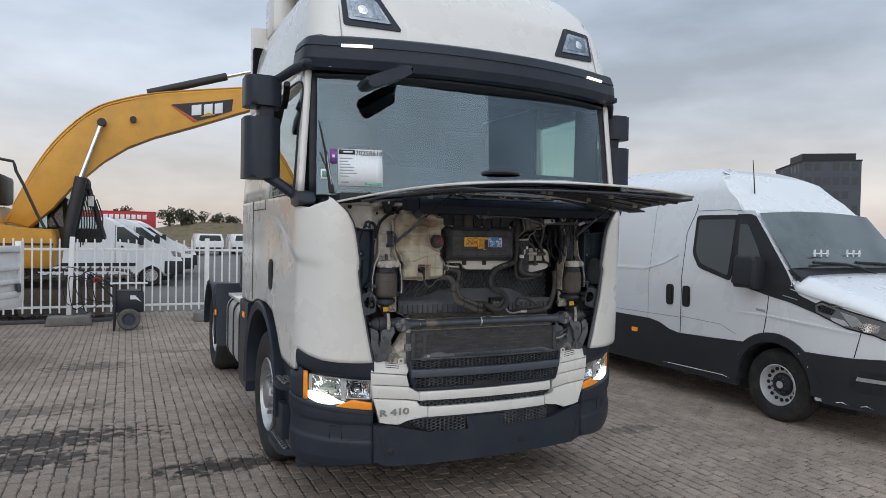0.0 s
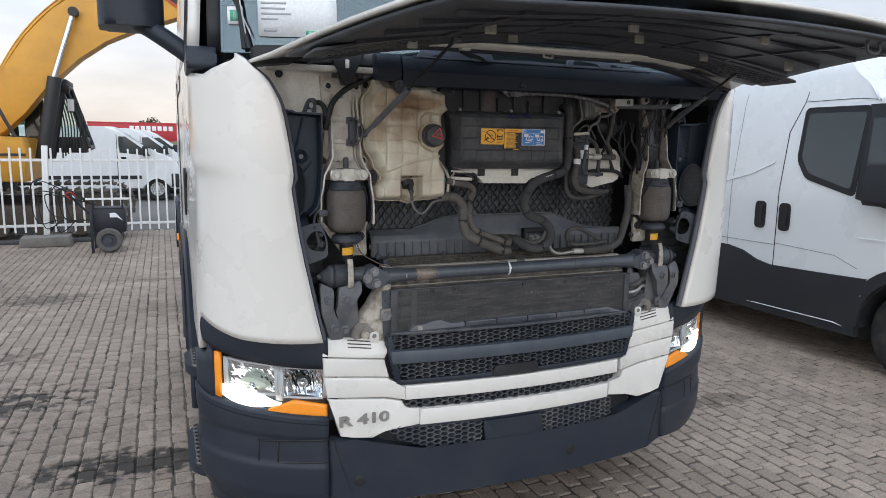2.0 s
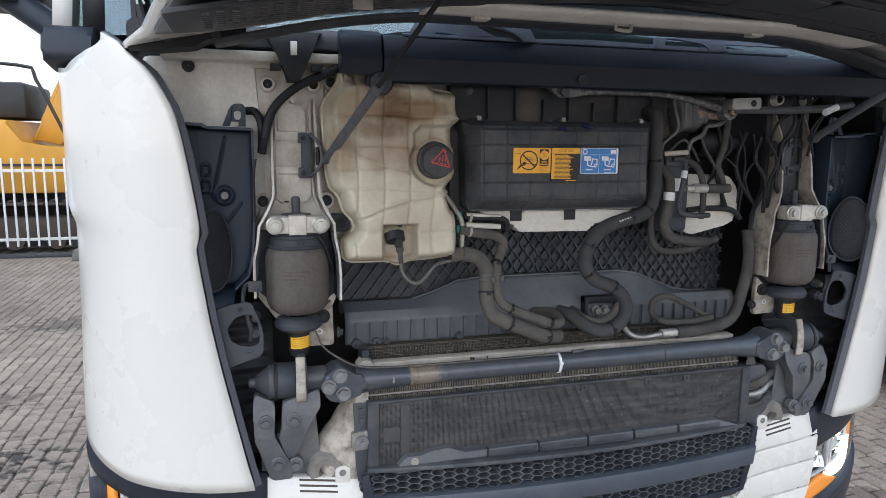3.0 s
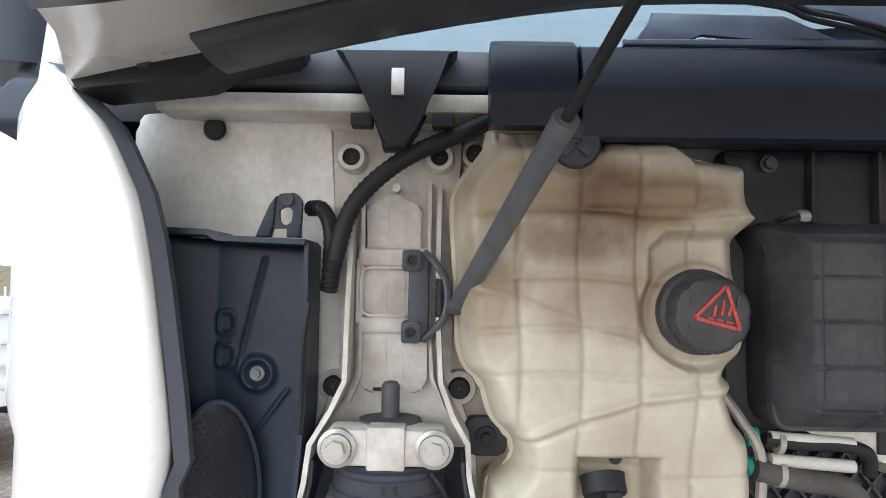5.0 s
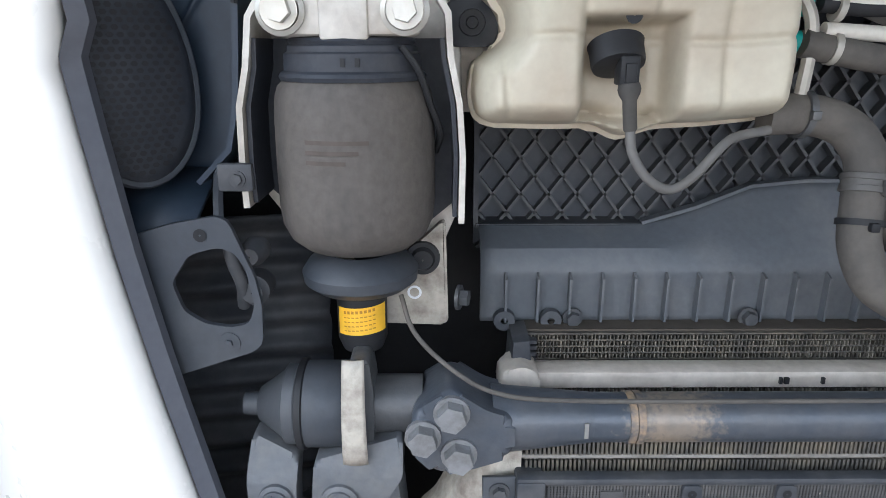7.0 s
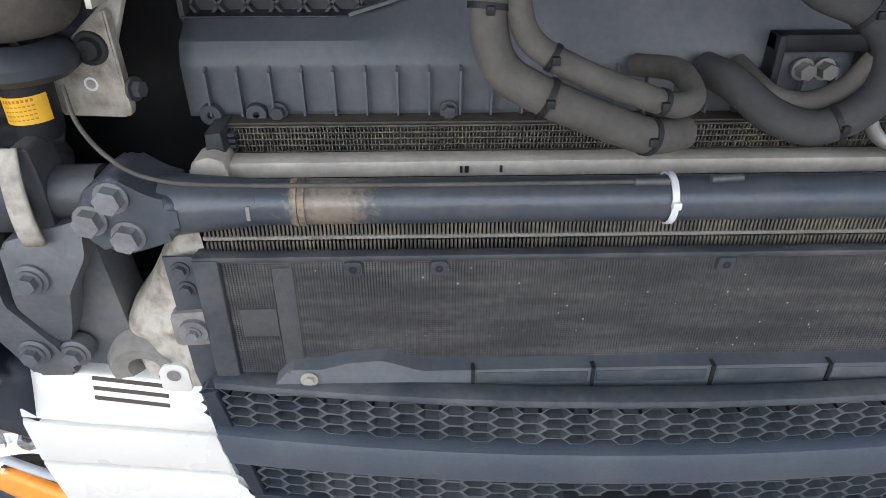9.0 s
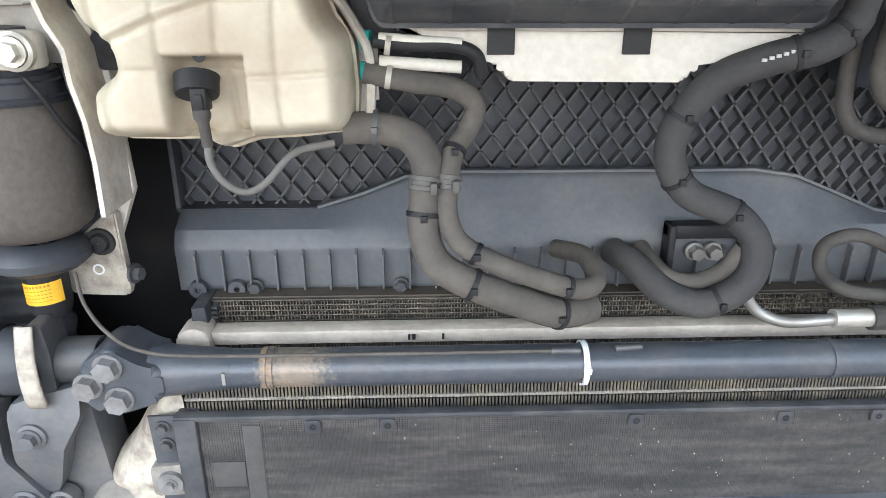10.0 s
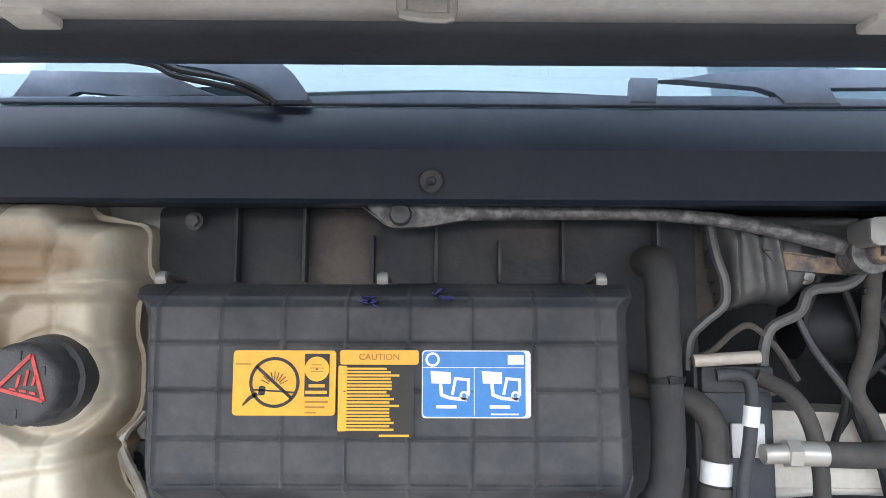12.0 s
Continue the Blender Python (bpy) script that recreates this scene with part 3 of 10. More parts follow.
for s in (-1, 1):
    panel = corner_panel(s)
    # dark edge seal along the hatch opening
    bm = B()
    edge_y = lambda x: -0.028 + 0.36 * (1 - math.sqrt(1 - (max(0.0, x - 0.90) / 0.325) ** 2))
    line = [(s * (lerp_table(z, EDGE_IN) - 0.004), edge_y(lerp_table(z, EDGE_IN)), z) for z in [1.0 + 0.05 * k for k in range(12)] + [1.558, 1.571, 1.584, 1.60, 1.65, 1.70, 1.75, 1.80, 1.85, 1.90, 1.92, 1.95, 1.97, 1.985, 2.0]]
    for (a, b) in zip(line, line[1:]):
        w = 0.012
        quad = lambda p, dx, dy: (p[0] - s * dx, p[1] + dy, p[2])
        lo = [quad(a, 0, -0.008), quad(a, w, 0.002), quad(a, w, 0.014), quad(a, 0, 0.014)]
        hi = [quad(b, 0, -0.008), quad(b, w, 0.002), quad(b, w, 0.014), quad(b, 0, 0.014)]
        lo, hi = [bm.verts.new(p) for p in lo], [bm.verts.new(p) for p in hi]
        for k in range(4):
            bm.faces.new((lo[k], lo[(k + 1) % 4], hi[(k + 1) % 4], hi[k]))
    part("edge_seal", bm, SEAL, panel, "dark slate edge seal")
    # door seams and grip recess
    bm = B()
    for y, z0, z1 in ((1.80, 1.22, 2.02), (1.26, 1.95, 2.02)):
        box(bm, s * 1.2265 - 0.0025, s * 1.2265 + 0.0025, y, y + 0.007, z0, z1)
    box(bm, s * 1.2265 - 0.0025, s * 1.2265 + 0.0025, 1.26, 1.80, 1.945, 1.952)
    part("door_seam", bm, BLACK, panel)
    bm = prism(B(), rounded([(0.98, 1.36), (1.10, 1.36), (1.10, 1.58), (0.98, 1.58)], 0.05), "x", s * 1.222, s * 1.232, 0.004)
    part("grip_recess", bm, BLACK, panel, "black grip recess")


# upper cab: pillars, window frames, roof
def side_patch(name, s, y0, y1, z0, z1, material, parent, label="", off=0.0, ny=10, nz=8, thick=0.04):
    def f(u, v):
        z = z0 + (z1 - z0) * v
        y = y0(z) if callable(y0) else y0
        e = y1(z) if callable(y1) else y1
        return (s * (side_x(z) + off), y + (e - y) * u, z)
    return part(name, sheet(B(), f, ny, nz), material, parent, label, smooth=50, thick=thick, core=(0, 1.4))


front_line = lambda z: 0.235 + 0.07 * (z - 2.05)
for s in (-1, 1):
    side_patch("a_pillar", s, front_line, lambda z: front_line(z) + 0.075, 2.02, 2.80, WHITE, truck, "white pillar beside the windscreen")
    side_patch("door_top", s, lambda z: front_line(z) + 0.075, 1.22, 2.74, 2.80, WHITE, truck)
    side_patch("cab_side", s, 1.22, 2.36, 2.02, 2.80, WHITE, truck, "white sleeper side wall")
    side_patch("side_window", s, lambda z: front_line(z) + 0.075, 1.22, 2.03, 2.74, SIDE_GLASS, truck, "tinted door window", off=-0.012, thick=0.004).visible_shadow = False
    bm = B()
    x = s * 1.2
    tube(bm, [(s * (side_x(2.03) + 0.001), 0.33, 2.03), (s * (side_x(2.4) + 0.001), 0.345, 2.4), (s * (side_x(2.74) + 0.001), 0.365, 2.73), (s * (side_x(2.74) + 0.001), 1.2, 2.74)], 0.009, n=6)
    part("window_seal", bm, BLACK, truck)


def roof_x(z):
    return lerp_table(z, [(2.75, 1.17), (2.95, 1.168), (3.15, 1.145), (3.32, 1.115), (3.45, 1.065), (3.57, 0.97), (3.66, 0.82), (3.72, 0.60)])


def roof_plan(t, z):
    """Outline of the roof at height z, t from -1 (one back corner) to 1 (the other)."""
    w = roof_x(z)
    front = lerp_table(z, [(2.78, 0.06), (2.95, 0.07), (3.05, 0.115), (3.3, 0.20), (3.45, 0.29), (3.57, 0.40), (3.66, 0.53), (3.72, 0.70)])
    a, sg = abs(t), 1 if t > 0 else -1
    r = 0.20
    flat = lambda x: front + 0.085 * (x / 0.95) ** 2
    yc = flat(w - r) + r
    if a > 0.6:
        return sg * w, yc + (2.36 - yc) * (a - 0.6) / 0.4
    if a > 0.42:
        th = (a - 0.42) / 0.18 * math.pi / 2
        return sg * (w - r + r * math.sin(th)), yc - r * math.cos(th)
    x = (w - r) * a / 0.42
    return sg * x, flat(x)


def roof_f(u, v):
    z = 2.80 + 0.92 * (1 - (1 - v) ** 1.4)
    x, y = roof_plan(u * 2 - 1, z)
    return (x, y, z)


part("roof", sheet(B(), roof_f, 90, 26), WHITE, truck, "white high roof with squared front corners", smooth=60, thick=0.03, core=(0, 1.4))
# the roof goes on rising towards the back
bm = sheet(B(), lambda u, v: (lambda x, y: (x, y, 3.715 + 0.16 * math.sin(v * math.pi / 2) * (1 - abs(x) ** 3 * 0.3)))((u * 2 - 1) * (0.55 + 0.40 * smooth01(v * 2.0)), 0.72 + 1.64 * v), 20, 16)
part("roof_top", bm, WHITE, truck, smooth=60, thick=0.03)
bm = B()
box(bm, -1.05, -0.85, 2.0, 2.36, 3.5, 3.85, 0.04)
part("air_deflector", bm, WHITE, truck)
part("cab_back_wall", box(B(), -1.17, 1.17, 2.33, 2.38, 1.0, 3.6), WHITE, truck)
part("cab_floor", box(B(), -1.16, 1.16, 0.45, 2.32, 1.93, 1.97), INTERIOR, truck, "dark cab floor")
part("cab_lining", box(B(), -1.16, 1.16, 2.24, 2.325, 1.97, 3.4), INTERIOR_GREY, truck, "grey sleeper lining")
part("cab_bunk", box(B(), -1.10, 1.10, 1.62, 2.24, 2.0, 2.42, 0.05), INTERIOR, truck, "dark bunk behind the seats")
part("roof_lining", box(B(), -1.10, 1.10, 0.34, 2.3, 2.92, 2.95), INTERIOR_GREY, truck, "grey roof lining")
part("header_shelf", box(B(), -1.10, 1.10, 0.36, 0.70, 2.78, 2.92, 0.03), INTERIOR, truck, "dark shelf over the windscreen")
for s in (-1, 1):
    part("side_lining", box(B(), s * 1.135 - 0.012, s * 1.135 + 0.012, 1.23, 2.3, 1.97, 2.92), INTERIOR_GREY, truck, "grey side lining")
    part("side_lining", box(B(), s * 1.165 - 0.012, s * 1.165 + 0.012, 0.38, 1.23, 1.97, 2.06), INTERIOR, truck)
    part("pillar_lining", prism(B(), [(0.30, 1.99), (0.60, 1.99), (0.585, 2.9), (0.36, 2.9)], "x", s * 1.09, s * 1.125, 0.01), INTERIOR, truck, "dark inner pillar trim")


# visor band over the windscreen
def visor_plan(t, off=0.0):
    """Nearly straight across, with boxed ends."""
    a, sg = abs(t), 1 if t > 0 else -1
    w = 1.185 + off
    if a < 0.8:
        x = a / 0.8 * (w - 0.09)
        return sg * x, -0.035 - off + 0.145 * (x / 0.9) ** 2.2
    k = (a - 0.8) / 0.2
    x0 = w - 0.09
    y0 = -0.035 - off + 0.145 * (x0 / 0.9) ** 2.2
    th = min(k / 0.45, 1) * math.pi / 2
    y = y0 + 0.09 * (1 - math.cos(th)) + max(k - 0.45, 0) * 0.42
    return sg * (x0 + 0.09 * math.sin(th)), y


def visor_f(u, v):
    t = u * 2 - 1
    # lower face bulges, then a step at the groove, then the upper face leans back
    off, z = lerp_table(v, [(0, -0.05), (0.06, 0.0), (0.30, 0.018), (0.58, 0.012), (0.60, 0.004), (0.64, 0.004), (0.66, 0.010), (0.92, -0.012), (1.0, -0.05)]), 2.775 + 0.225 * v
    x, y = visor_plan(t, off)
    return (x, y, z + 0.022 * abs(t) ** 4 * v + 0.03 * abs(t) ** 4 * (1 - v))


visor = part("visor", sheet(B(), visor_f, 60, 50), BUMPER, truck, "dark grey visor band above the windscreen", smooth=40, thick=0.02, core=(0, 1.4))
bm = sheet(B(), lambda u, v: (lambda p: (p[0], p[1] + 0.02 + 0.12 * v, 2.775 - 0.035 * v))(visor_plan((u * 2 - 1) * 0.86, -0.05)), 40, 3)
part("visor_underside", bm, BLACK, visor, "black underside of the visor", thick=0.006)
for s in (-1, 1):
    bm = B()
    sheet(bm, lambda u, v: (*visor_plan(s * (0.585 + 0.13 * u), 0.016), 2.922 + 0.018 * v), 6, 1)
    part("marker_lamp", bm, MARKER, visor, "lit warm white marker lamp", thick=0.006)
    # spotlights in the roof
    on_roof = lambda x, z, off: (s * x, lerp_table(z, [(2.95, 0.07), (3.05, 0.115), (3.3, 0.20), (3.45, 0.29)]) + 0.085 * (x / 0.95) ** 2 - off, z)

    def roof_plate(pts, off, depth, bev):
        b2 = prism(B(), pts, "y", -off, depth, bev)
        for k in range(4):
            bmesh.ops.bisect_plane(b2, geom=b2.verts[:] + b2.edges[:] + b2.faces[:], plane_co=(0.68 + 0.07 * k, 0, 0), plane_no=(1, 0, 0))
        for v in b2.verts:
            v.co = on_roof(v.co.x, v.co.z, -v.co.y)
        return b2
    spot = part("spotlight_frame", roof_plate(rounded([(0.585, 3.075), (0.955, 3.085), (0.96, 3.30), (0.725, 3.315)], 0.02), 0.012, 0.06, 0.005), BUMPER, truck, "dark spotlight frame")
    lens = part("spotlight", roof_plate(rounded([(0.655, 3.115), (0.925, 3.125), (0.93, 3.265), (0.745, 3.275)], 0.012), 0.019, 0.02, 0.004), SPOT_LENS, spot, "clear spotlight with a bright reflector")
    part("spot_reflector", roof_plate(rounded([(0.70, 3.138), (0.90, 3.145), (0.905, 3.250), (0.765, 3.256)], 0.02), 0.0215, 0.0, 0.004), SPOT_MIRROR, lens, "bright spotlight reflector")
    part("spot_bulb", roof_plate(rounded([(0.80, 3.165), (0.86, 3.168), (0.862, 3.225), (0.81, 3.228)], 0.02), 0.0245, 0.0, 0.004), CHROME, lens, "small bright bulb cap")
    # roof seam lines
    part("roof_seam", tube(B(), [on_roof(0.975, 2.99, 0.001), on_roof(0.975, 3.2, 0.001), on_roof(0.965, 3.40, 0.001)], 0.004, n=5), GREY_INK, truck)
part("roof_seam", tube(B(), [(-1.17, 0.62, 2.85), (-1.137, 0.7, 3.15), (-1.08, 0.85, 3.35)], 0.006, n=5), BLACK, truck)


# windscreen
def screen_f(u, v):
    t = u * 2 - 1
    z = 2.018 + 0.79 * v
    return (1.135 * t * (1 - 0.015 * v), 0.03 + 0.20 * abs(t) ** 2.6 + 0.085 * v, z)


def screen_at(x, z):
    """Depth of the windscreen at a place on it."""
    return 0.03 + 0.20 * (abs(x) / 1.135) ** 2.6 + 0.085 * (z - 2.018) / 0.79


screen = part("windscreen", sheet(B(), screen_f, 32, 8), WINDSCREEN, truck, "large tinted windscreen reflecting the sky", smooth=60)
screen.visible_shadow = False
for s in (-1, 1):
    bm = sheet(B(), lambda u, v: (lambda p: (s * (p[0] + 0.022 - 0.055 * u), p[1] - 0.006 + 0.004 * u, p[2]))(screen_f(1, v)), 2, 8)
    part("windscreen_seal", bm, BLACK, truck, "black rubber windscreen seal", thick=0.008)
part("scuttle", sheet(B(), lambda u, v: (lambda p: (p[0] * 0.97, p[1] + 0.05 + 0.22 * v, 2.0 + 0.02 * v))(screen_f(u, 0)), 24, 2), BLACK, truck, "black shelf below the windscreen", thick=0.01)

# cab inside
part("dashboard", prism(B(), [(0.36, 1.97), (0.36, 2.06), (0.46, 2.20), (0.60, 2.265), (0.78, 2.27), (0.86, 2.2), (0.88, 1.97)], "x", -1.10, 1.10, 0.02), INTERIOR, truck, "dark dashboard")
bm = B()
revolve(bm, [(0.225 + 0.014 * math.cos(k * math.pi / 4), 0.014 * math.sin(k * math.pi / 4)) for k in range(9)], (-0.52, 1.0, 2.34), (0, -0.55, 0.83), 32)
cyl(bm, (-0.52, 1.0, 2.34), (-0.52, 0.85, 2.15), 0.03)
for a in (0.3, 2.6, 4.7):
    d, e1, e2 = frame_of((0, -0.55, 0.83))
    cyl(bm, (-0.52, 1.0, 2.34), Vector((-0.52, 1.0, 2.34)) + (e1 * math.cos(a) + e2 * math.sin(a)) * 0.22, 0.016, n=8)
part("steering_wheel", bm, BLACK, truck, "black steering wheel")
for x in (-0.55, 0.55):
    bm = B()
    box(bm, x - 0.24, x + 0.24, 1.1, 1.55, 1.97, 2.24, 0.05)
    box(bm, x - 0.22, x + 0.22, 1.45, 1.58, 2.2, 2.70, 0.06)
    part("seat", bm, INTERIOR, truck, "dark cab seat")

# notices behind the windscreen
paper_y = lambda x, z=2.2: screen_at(x, z) - 0.018
on_screen = lambda x0, x1, z0, z1, off: sheet(B(), lambda u, v: (x0 + (x1 - x0) * u, paper_y(x0 + (x1 - x0) * u, z0 + (z1 - z0) * v) + off, z0 + (z1 - z0) * v), 6, 2)
notice = part("paper_notice", on_screen(-0.985, -0.72, 2.075, 2.305, 0.012), PAPER, truck, "white printed sales notice on the windscreen", thick=-0.002)
tilt = math.degrees(math.atan2(screen_at(-0.72, 2.2) - screen_at(-0.985, 2.2), 0.265))


def on_paper(name, x0, x1, z0, z1, material, lift=0.0):
    part(name, on_screen(x0, x1, z0, z1, 0.010 - lift), material, notice, thick=-0.001)


lettering("notice_number", "70258618", 0.042, INK, notice, pose(-0.803, paper_y(-0.803, 2.28) + 0.006, 2.281, 84, 0, tilt))
on_paper("printed_bar", -0.981, -0.885, 2.272, 2.302, INK)
on_paper("printed_mark", -0.955, -0.90, 2.283, 2.292, PAPER, 0.002)
for k in range(7):
    on_paper("printed_bar", -0.975, -0.975 + (0.075, 0.05, 0.06, 0.085, 0.08, 0.10, 0.055)[k], 2.243 - 0.0185 * k, 2.250 - 0.0185 * k, GREY_INK)
on_paper("printed_bar", -0.968, -0.925, 2.092, 2.104, GREY_INK)
on_paper("green_bar", -0.828, -0.728, 2.082, 2.098, GREEN_INK)
lettering("notice_words", "SCAN FOR PRICE", 0.0115, PAPER, notice, pose(-0.778, paper_y(-0.778, 2.09) + 0.005, 2.090, 84, 0, tilt))
sticker = part("purple_sticker", on_screen(-1.030, -0.992, 2.215, 2.305, 0.012), PURPLE, truck, "small purple sticker on the windscreen", thick=-0.001)
part("sticker_mark", on_screen(-1.018, -1.004, 2.25, 2.268, 0.010), PAPER, sticker, thick=-0.001)
sticker = part("small_sticker", on_screen(-1.085, -1.035, 2.115, 2.177, 0.012), PAPER, truck, "small pale green and white sticker", thick=-0.001)
part("sticker_field", on_screen(-1.077, -1.045, 2.127, 2.165, 0.010), GREEN_INK, sticker, thick=-0.001)
part("sticker_bar", on_screen(-1.066, -1.058, 2.127, 2.165, 0.008), GREY_INK, sticker, thick=-0.001)

# wipers
for x0, z0, x1, z1 in ((-1.035, 2.03, -1.095, 2.48), (-1.02, 2.03, -1.09, 2.28)):
    y0, y1 = screen_at(x0, z0) - 0.02, screen_at(x1, z1) - 0.012
    w = part("wiper", tube(B(), [(x0, y0, z0), ((x0 + x1) / 2 + 0.008, (y0 + y1) / 2 - 0.008, (z0 + z1) / 2), (x1, y1, z1)], lambda t: 0.010 - 0.006 * t, n=6), BLACK, truck, "black windscreen wiper")
    part("wiper_edge", tube(B(), [(x0 + 0.004, y0 - 0.008, z0 + 0.05), ((x0 + x1) / 2 + 0.012, (y0 + y1) / 2 - 0.014, (z0 + z1) / 2)], 0.0025, n=5), SILVER, w)


# cowl below the windscreen
cowl = part("cowl", prism(B(), [(-0.46, 2.018), (0.60, 2.018), (0.60, 2.026), (0.19, 2.028), (-0.003, 2.031), (-0.12, 2.026), (-0.46, 2.024)], "y", 0.006, 0.018, 0.002), COWL, truck, "blue-grey plastic cowl under the windscreen")
part("cowl_rib", prism(B(), [(0.190, 2.046), (0.218, 2.046), (0.215, 2.020), (0.188, 2.020)], "y", 0.001, 0.0165, 0.002), COWL, cowl)
part("cowl_bridge", prism(B(), [(0.217, 2.044), (0.271, 2.051), (0.385, 2.057), (0.60, 2.055), (0.60, 2.037), (0.391, 2.039), (0.407, 2.020), (0.347, 2.020), (0.339, 2.033), (0.321, 2.039)], "y", 0.004, 0.016, 0.002), COWL, cowl)
part("cowl_wing", prism(B(), [(-0.430, 2.053), (-0.291, 2.051), (-0.264, 2.036), (-0.231, 2.025), (-0.319, 2.025), (-0.379, 2.032), (-0.391, 2.022), (-0.450, 2.022), (-0.432, 2.041)], "y", 0.008, 0.016, 0.002), COWL, cowl)
arm = part("wiper_arm", prism(B(), rounded([(-0.290, 2.062), (-0.202, 2.066), (-0.172, 2.060), (-0.154, 2.044), (-0.136, 2.018), (-0.174, 2.018), (-0.189, 2.030), (-0.213, 2.041), (-0.243, 2.050), (-0.285, 2.056)], 0.006), "y", -0.004, 0.010, 0.004, 3), COWL, truck, "curved blue-grey wiper arm")
for line in ([(-0.399, -0.006, 2.066), (-0.305, -0.006, 2.055), (-0.275, -0.008, 2.042), (-0.240, -0.008, 2.034), (-0.204, -0.008, 2.026), (-0.178, -0.006, 2.014)], [(-0.323, -0.004, 2.064), (-0.294, -0.008, 2.058), (-0.270, -0.010, 2.047), (-0.235, -0.010, 2.040), (-0.205, -0.010, 2.033), (-0.187, -0.008, 2.025), (-0.172, -0.006, 2.014)]):
    part("washer_hose", tube(B(), line, 0.0032, n=8), BLACK, arm, "black washer hose along the arm")

# mirrors
def mirror_house(s, x0, x1, z0, z1, y0, y1):
    return prism(B(), [(s * x, y) for x, y in rounded([(x0, y0 + 0.05), (x0 + 0.07, y0), (x1 - 0.04, y0), (x1, y0 + 0.06), (x1, y1), (x0, y1)], 0.025, 4)], "z", z0, z1, 0.022, 3)


for s in (-1, 1):
    m = part("mirror", mirror_house(s, 1.29, 1.515, 2.115, 2.50, 0.38, 0.60), BUMPER, truck, "large dark mirror housing")
    part("mirror_glass", box(B(), s * 1.4 - 0.095, s * 1.4 + 0.095, 0.601, 0.606, 2.14, 2.475), MIRROR, m)
    m = part("mirror", mirror_house(s, 1.285, 1.51, 2.57, 2.755, 0.38, 0.60), BUMPER, truck, "small dark wide-angle mirror housing")
    part("mirror_glass", box(B(), s * 1.4 - 0.09, s * 1.4 + 0.09, 0.601, 0.606, 2.59, 2.735), MIRROR, m)
    part("mirror_neck", box(B(), s * 1.37 - 0.055, s * 1.37 + 0.035, 0.42, 0.56, 2.48, 2.59, 0.01), BUMPER, truck, "dark neck between the mirrors")
    bm = B()
    tube(bm, [(s * 1.14, 0.26, 2.835), (s * 1.22, 0.32, 2.805), (s * 1.30, 0.42, 2.755), (s * 1.36, 0.48, 2.72)], lambda t: 0.034 - 0.008 * t, n=10)
    box(bm, s * 1.155 - 0.05, s * 1.155 + 0.05, 0.20, 0.36, 2.805, 2.85, 0.018)
    part("mirror_arm", bm, BUMPER, truck, "dark mirror arm")
    bm = B()
    tube(bm, [(s * 1.205, 0.38, 2.015), (s * 1.25, 0.40, 2.05), (s * 1.32, 0.43, 2.10), (s * 1.38, 0.47, 2.14)], 0.034, n=10)
    prism(bm, rounded([(0.15, 1.955), (0.28, 1.935), (0.41, 1.965), (0.41, 2.035), (0.28, 2.045), (0.17, 2.025)], 0.02), "x", s * 1.13, s * 1.23, 0.012)
    part("mirror_foot", bm, BUMPER, truck, "dark mirror foot on the door")
# front mirror over the windscreen
bm = prism(B(), rounded([(-0.925, 2.655), (-0.87, 2.635), (-0.74, 2.690), (-0.635, 2.740), (-0.62, 2.770), (-0.655, 2.792), (-0.74, 2.765), (-0.87, 2.712), (-0.92, 2.690)], 0.02, 5), "y", -0.16, 0.03, 0.022, 3)
front_mirror = part("front_mirror", bm, BUMPER, truck, "dark front mirror hanging before the windscreen")
part("front_mirror_stalk", tube(B(), [(-0.70, -0.08, 2.745), (-0.66, -0.04, 2.775), (-0.64, 0.03, 2.81)], 0.032), BUMPER, front_mirror)
bm = tube(B(), [(-1.24, 0.50, 2.74), (-1.225, 0.60, 2.68), (-1.22, 0.68, 2.62)], 0.022)
prism(bm, rounded([(0.60, 2.62), (0.70, 2.66), (0.86, 2.56), (0.84, 2.46), (0.74, 2.50)], 0.03), "x", -1.30, -1.23, 0.015)
part("kerb_mirror", bm, BLACK, truck, "small black kerb mirror over the door window")

# ---- open front hatch ----
def hatch_half(y):
    return lerp_table(-y, [(-0.06, 1.05), (0.0, 1.045), (0.12, 0.99), (0.5, 0.90), (0.9, 0.80), (1.03, 0.755), (1.06, 0.72)])


def hatch_z(x, y):
    q = -y / 1.06
    k = abs(x) / 1.045
    return 2.088 - 0.115 * k ** 2.2 * (1 - 0.35 * q) - 0.02 * q + 0.035 * math.sin(q * math.pi) * (1 - k)


def hatch_f(u, v):
    k = abs(u * 2 - 1)
    back = -0.05 + 0.07 * smooth01((k - 0.62) / 0.3)
    y = back - (1.06 + back) * v
    x = hatch_half(y) * (u * 2 - 1)
    y -= 0.03 * (1 - (x / 0.8) ** 2) * v
    return (x, y, hatch_z(x, y))


hatch = part("front_hatch", sheet(B(), hatch_f, 40, 30), WHITE, truck, "open white front hatch standing level", smooth=60, thick=0.012)
bm = sheet(B(), lambda u, v: (lambda p: (p[0] * 0.985, p[1] * 0.985 - 0.012, p[2] - 0.020 - 0.022 * (math.sin(math.pi * min(max((u - 0.02) / 0.96, 0), 1)) ** 0.3)))(hatch_f(u, 0.20 + 0.80 * v)), 40, 30)
part("hatch_liner", bm, LINER, hatch, "black ribbed hatch underside", smooth=50, thick=0.01)
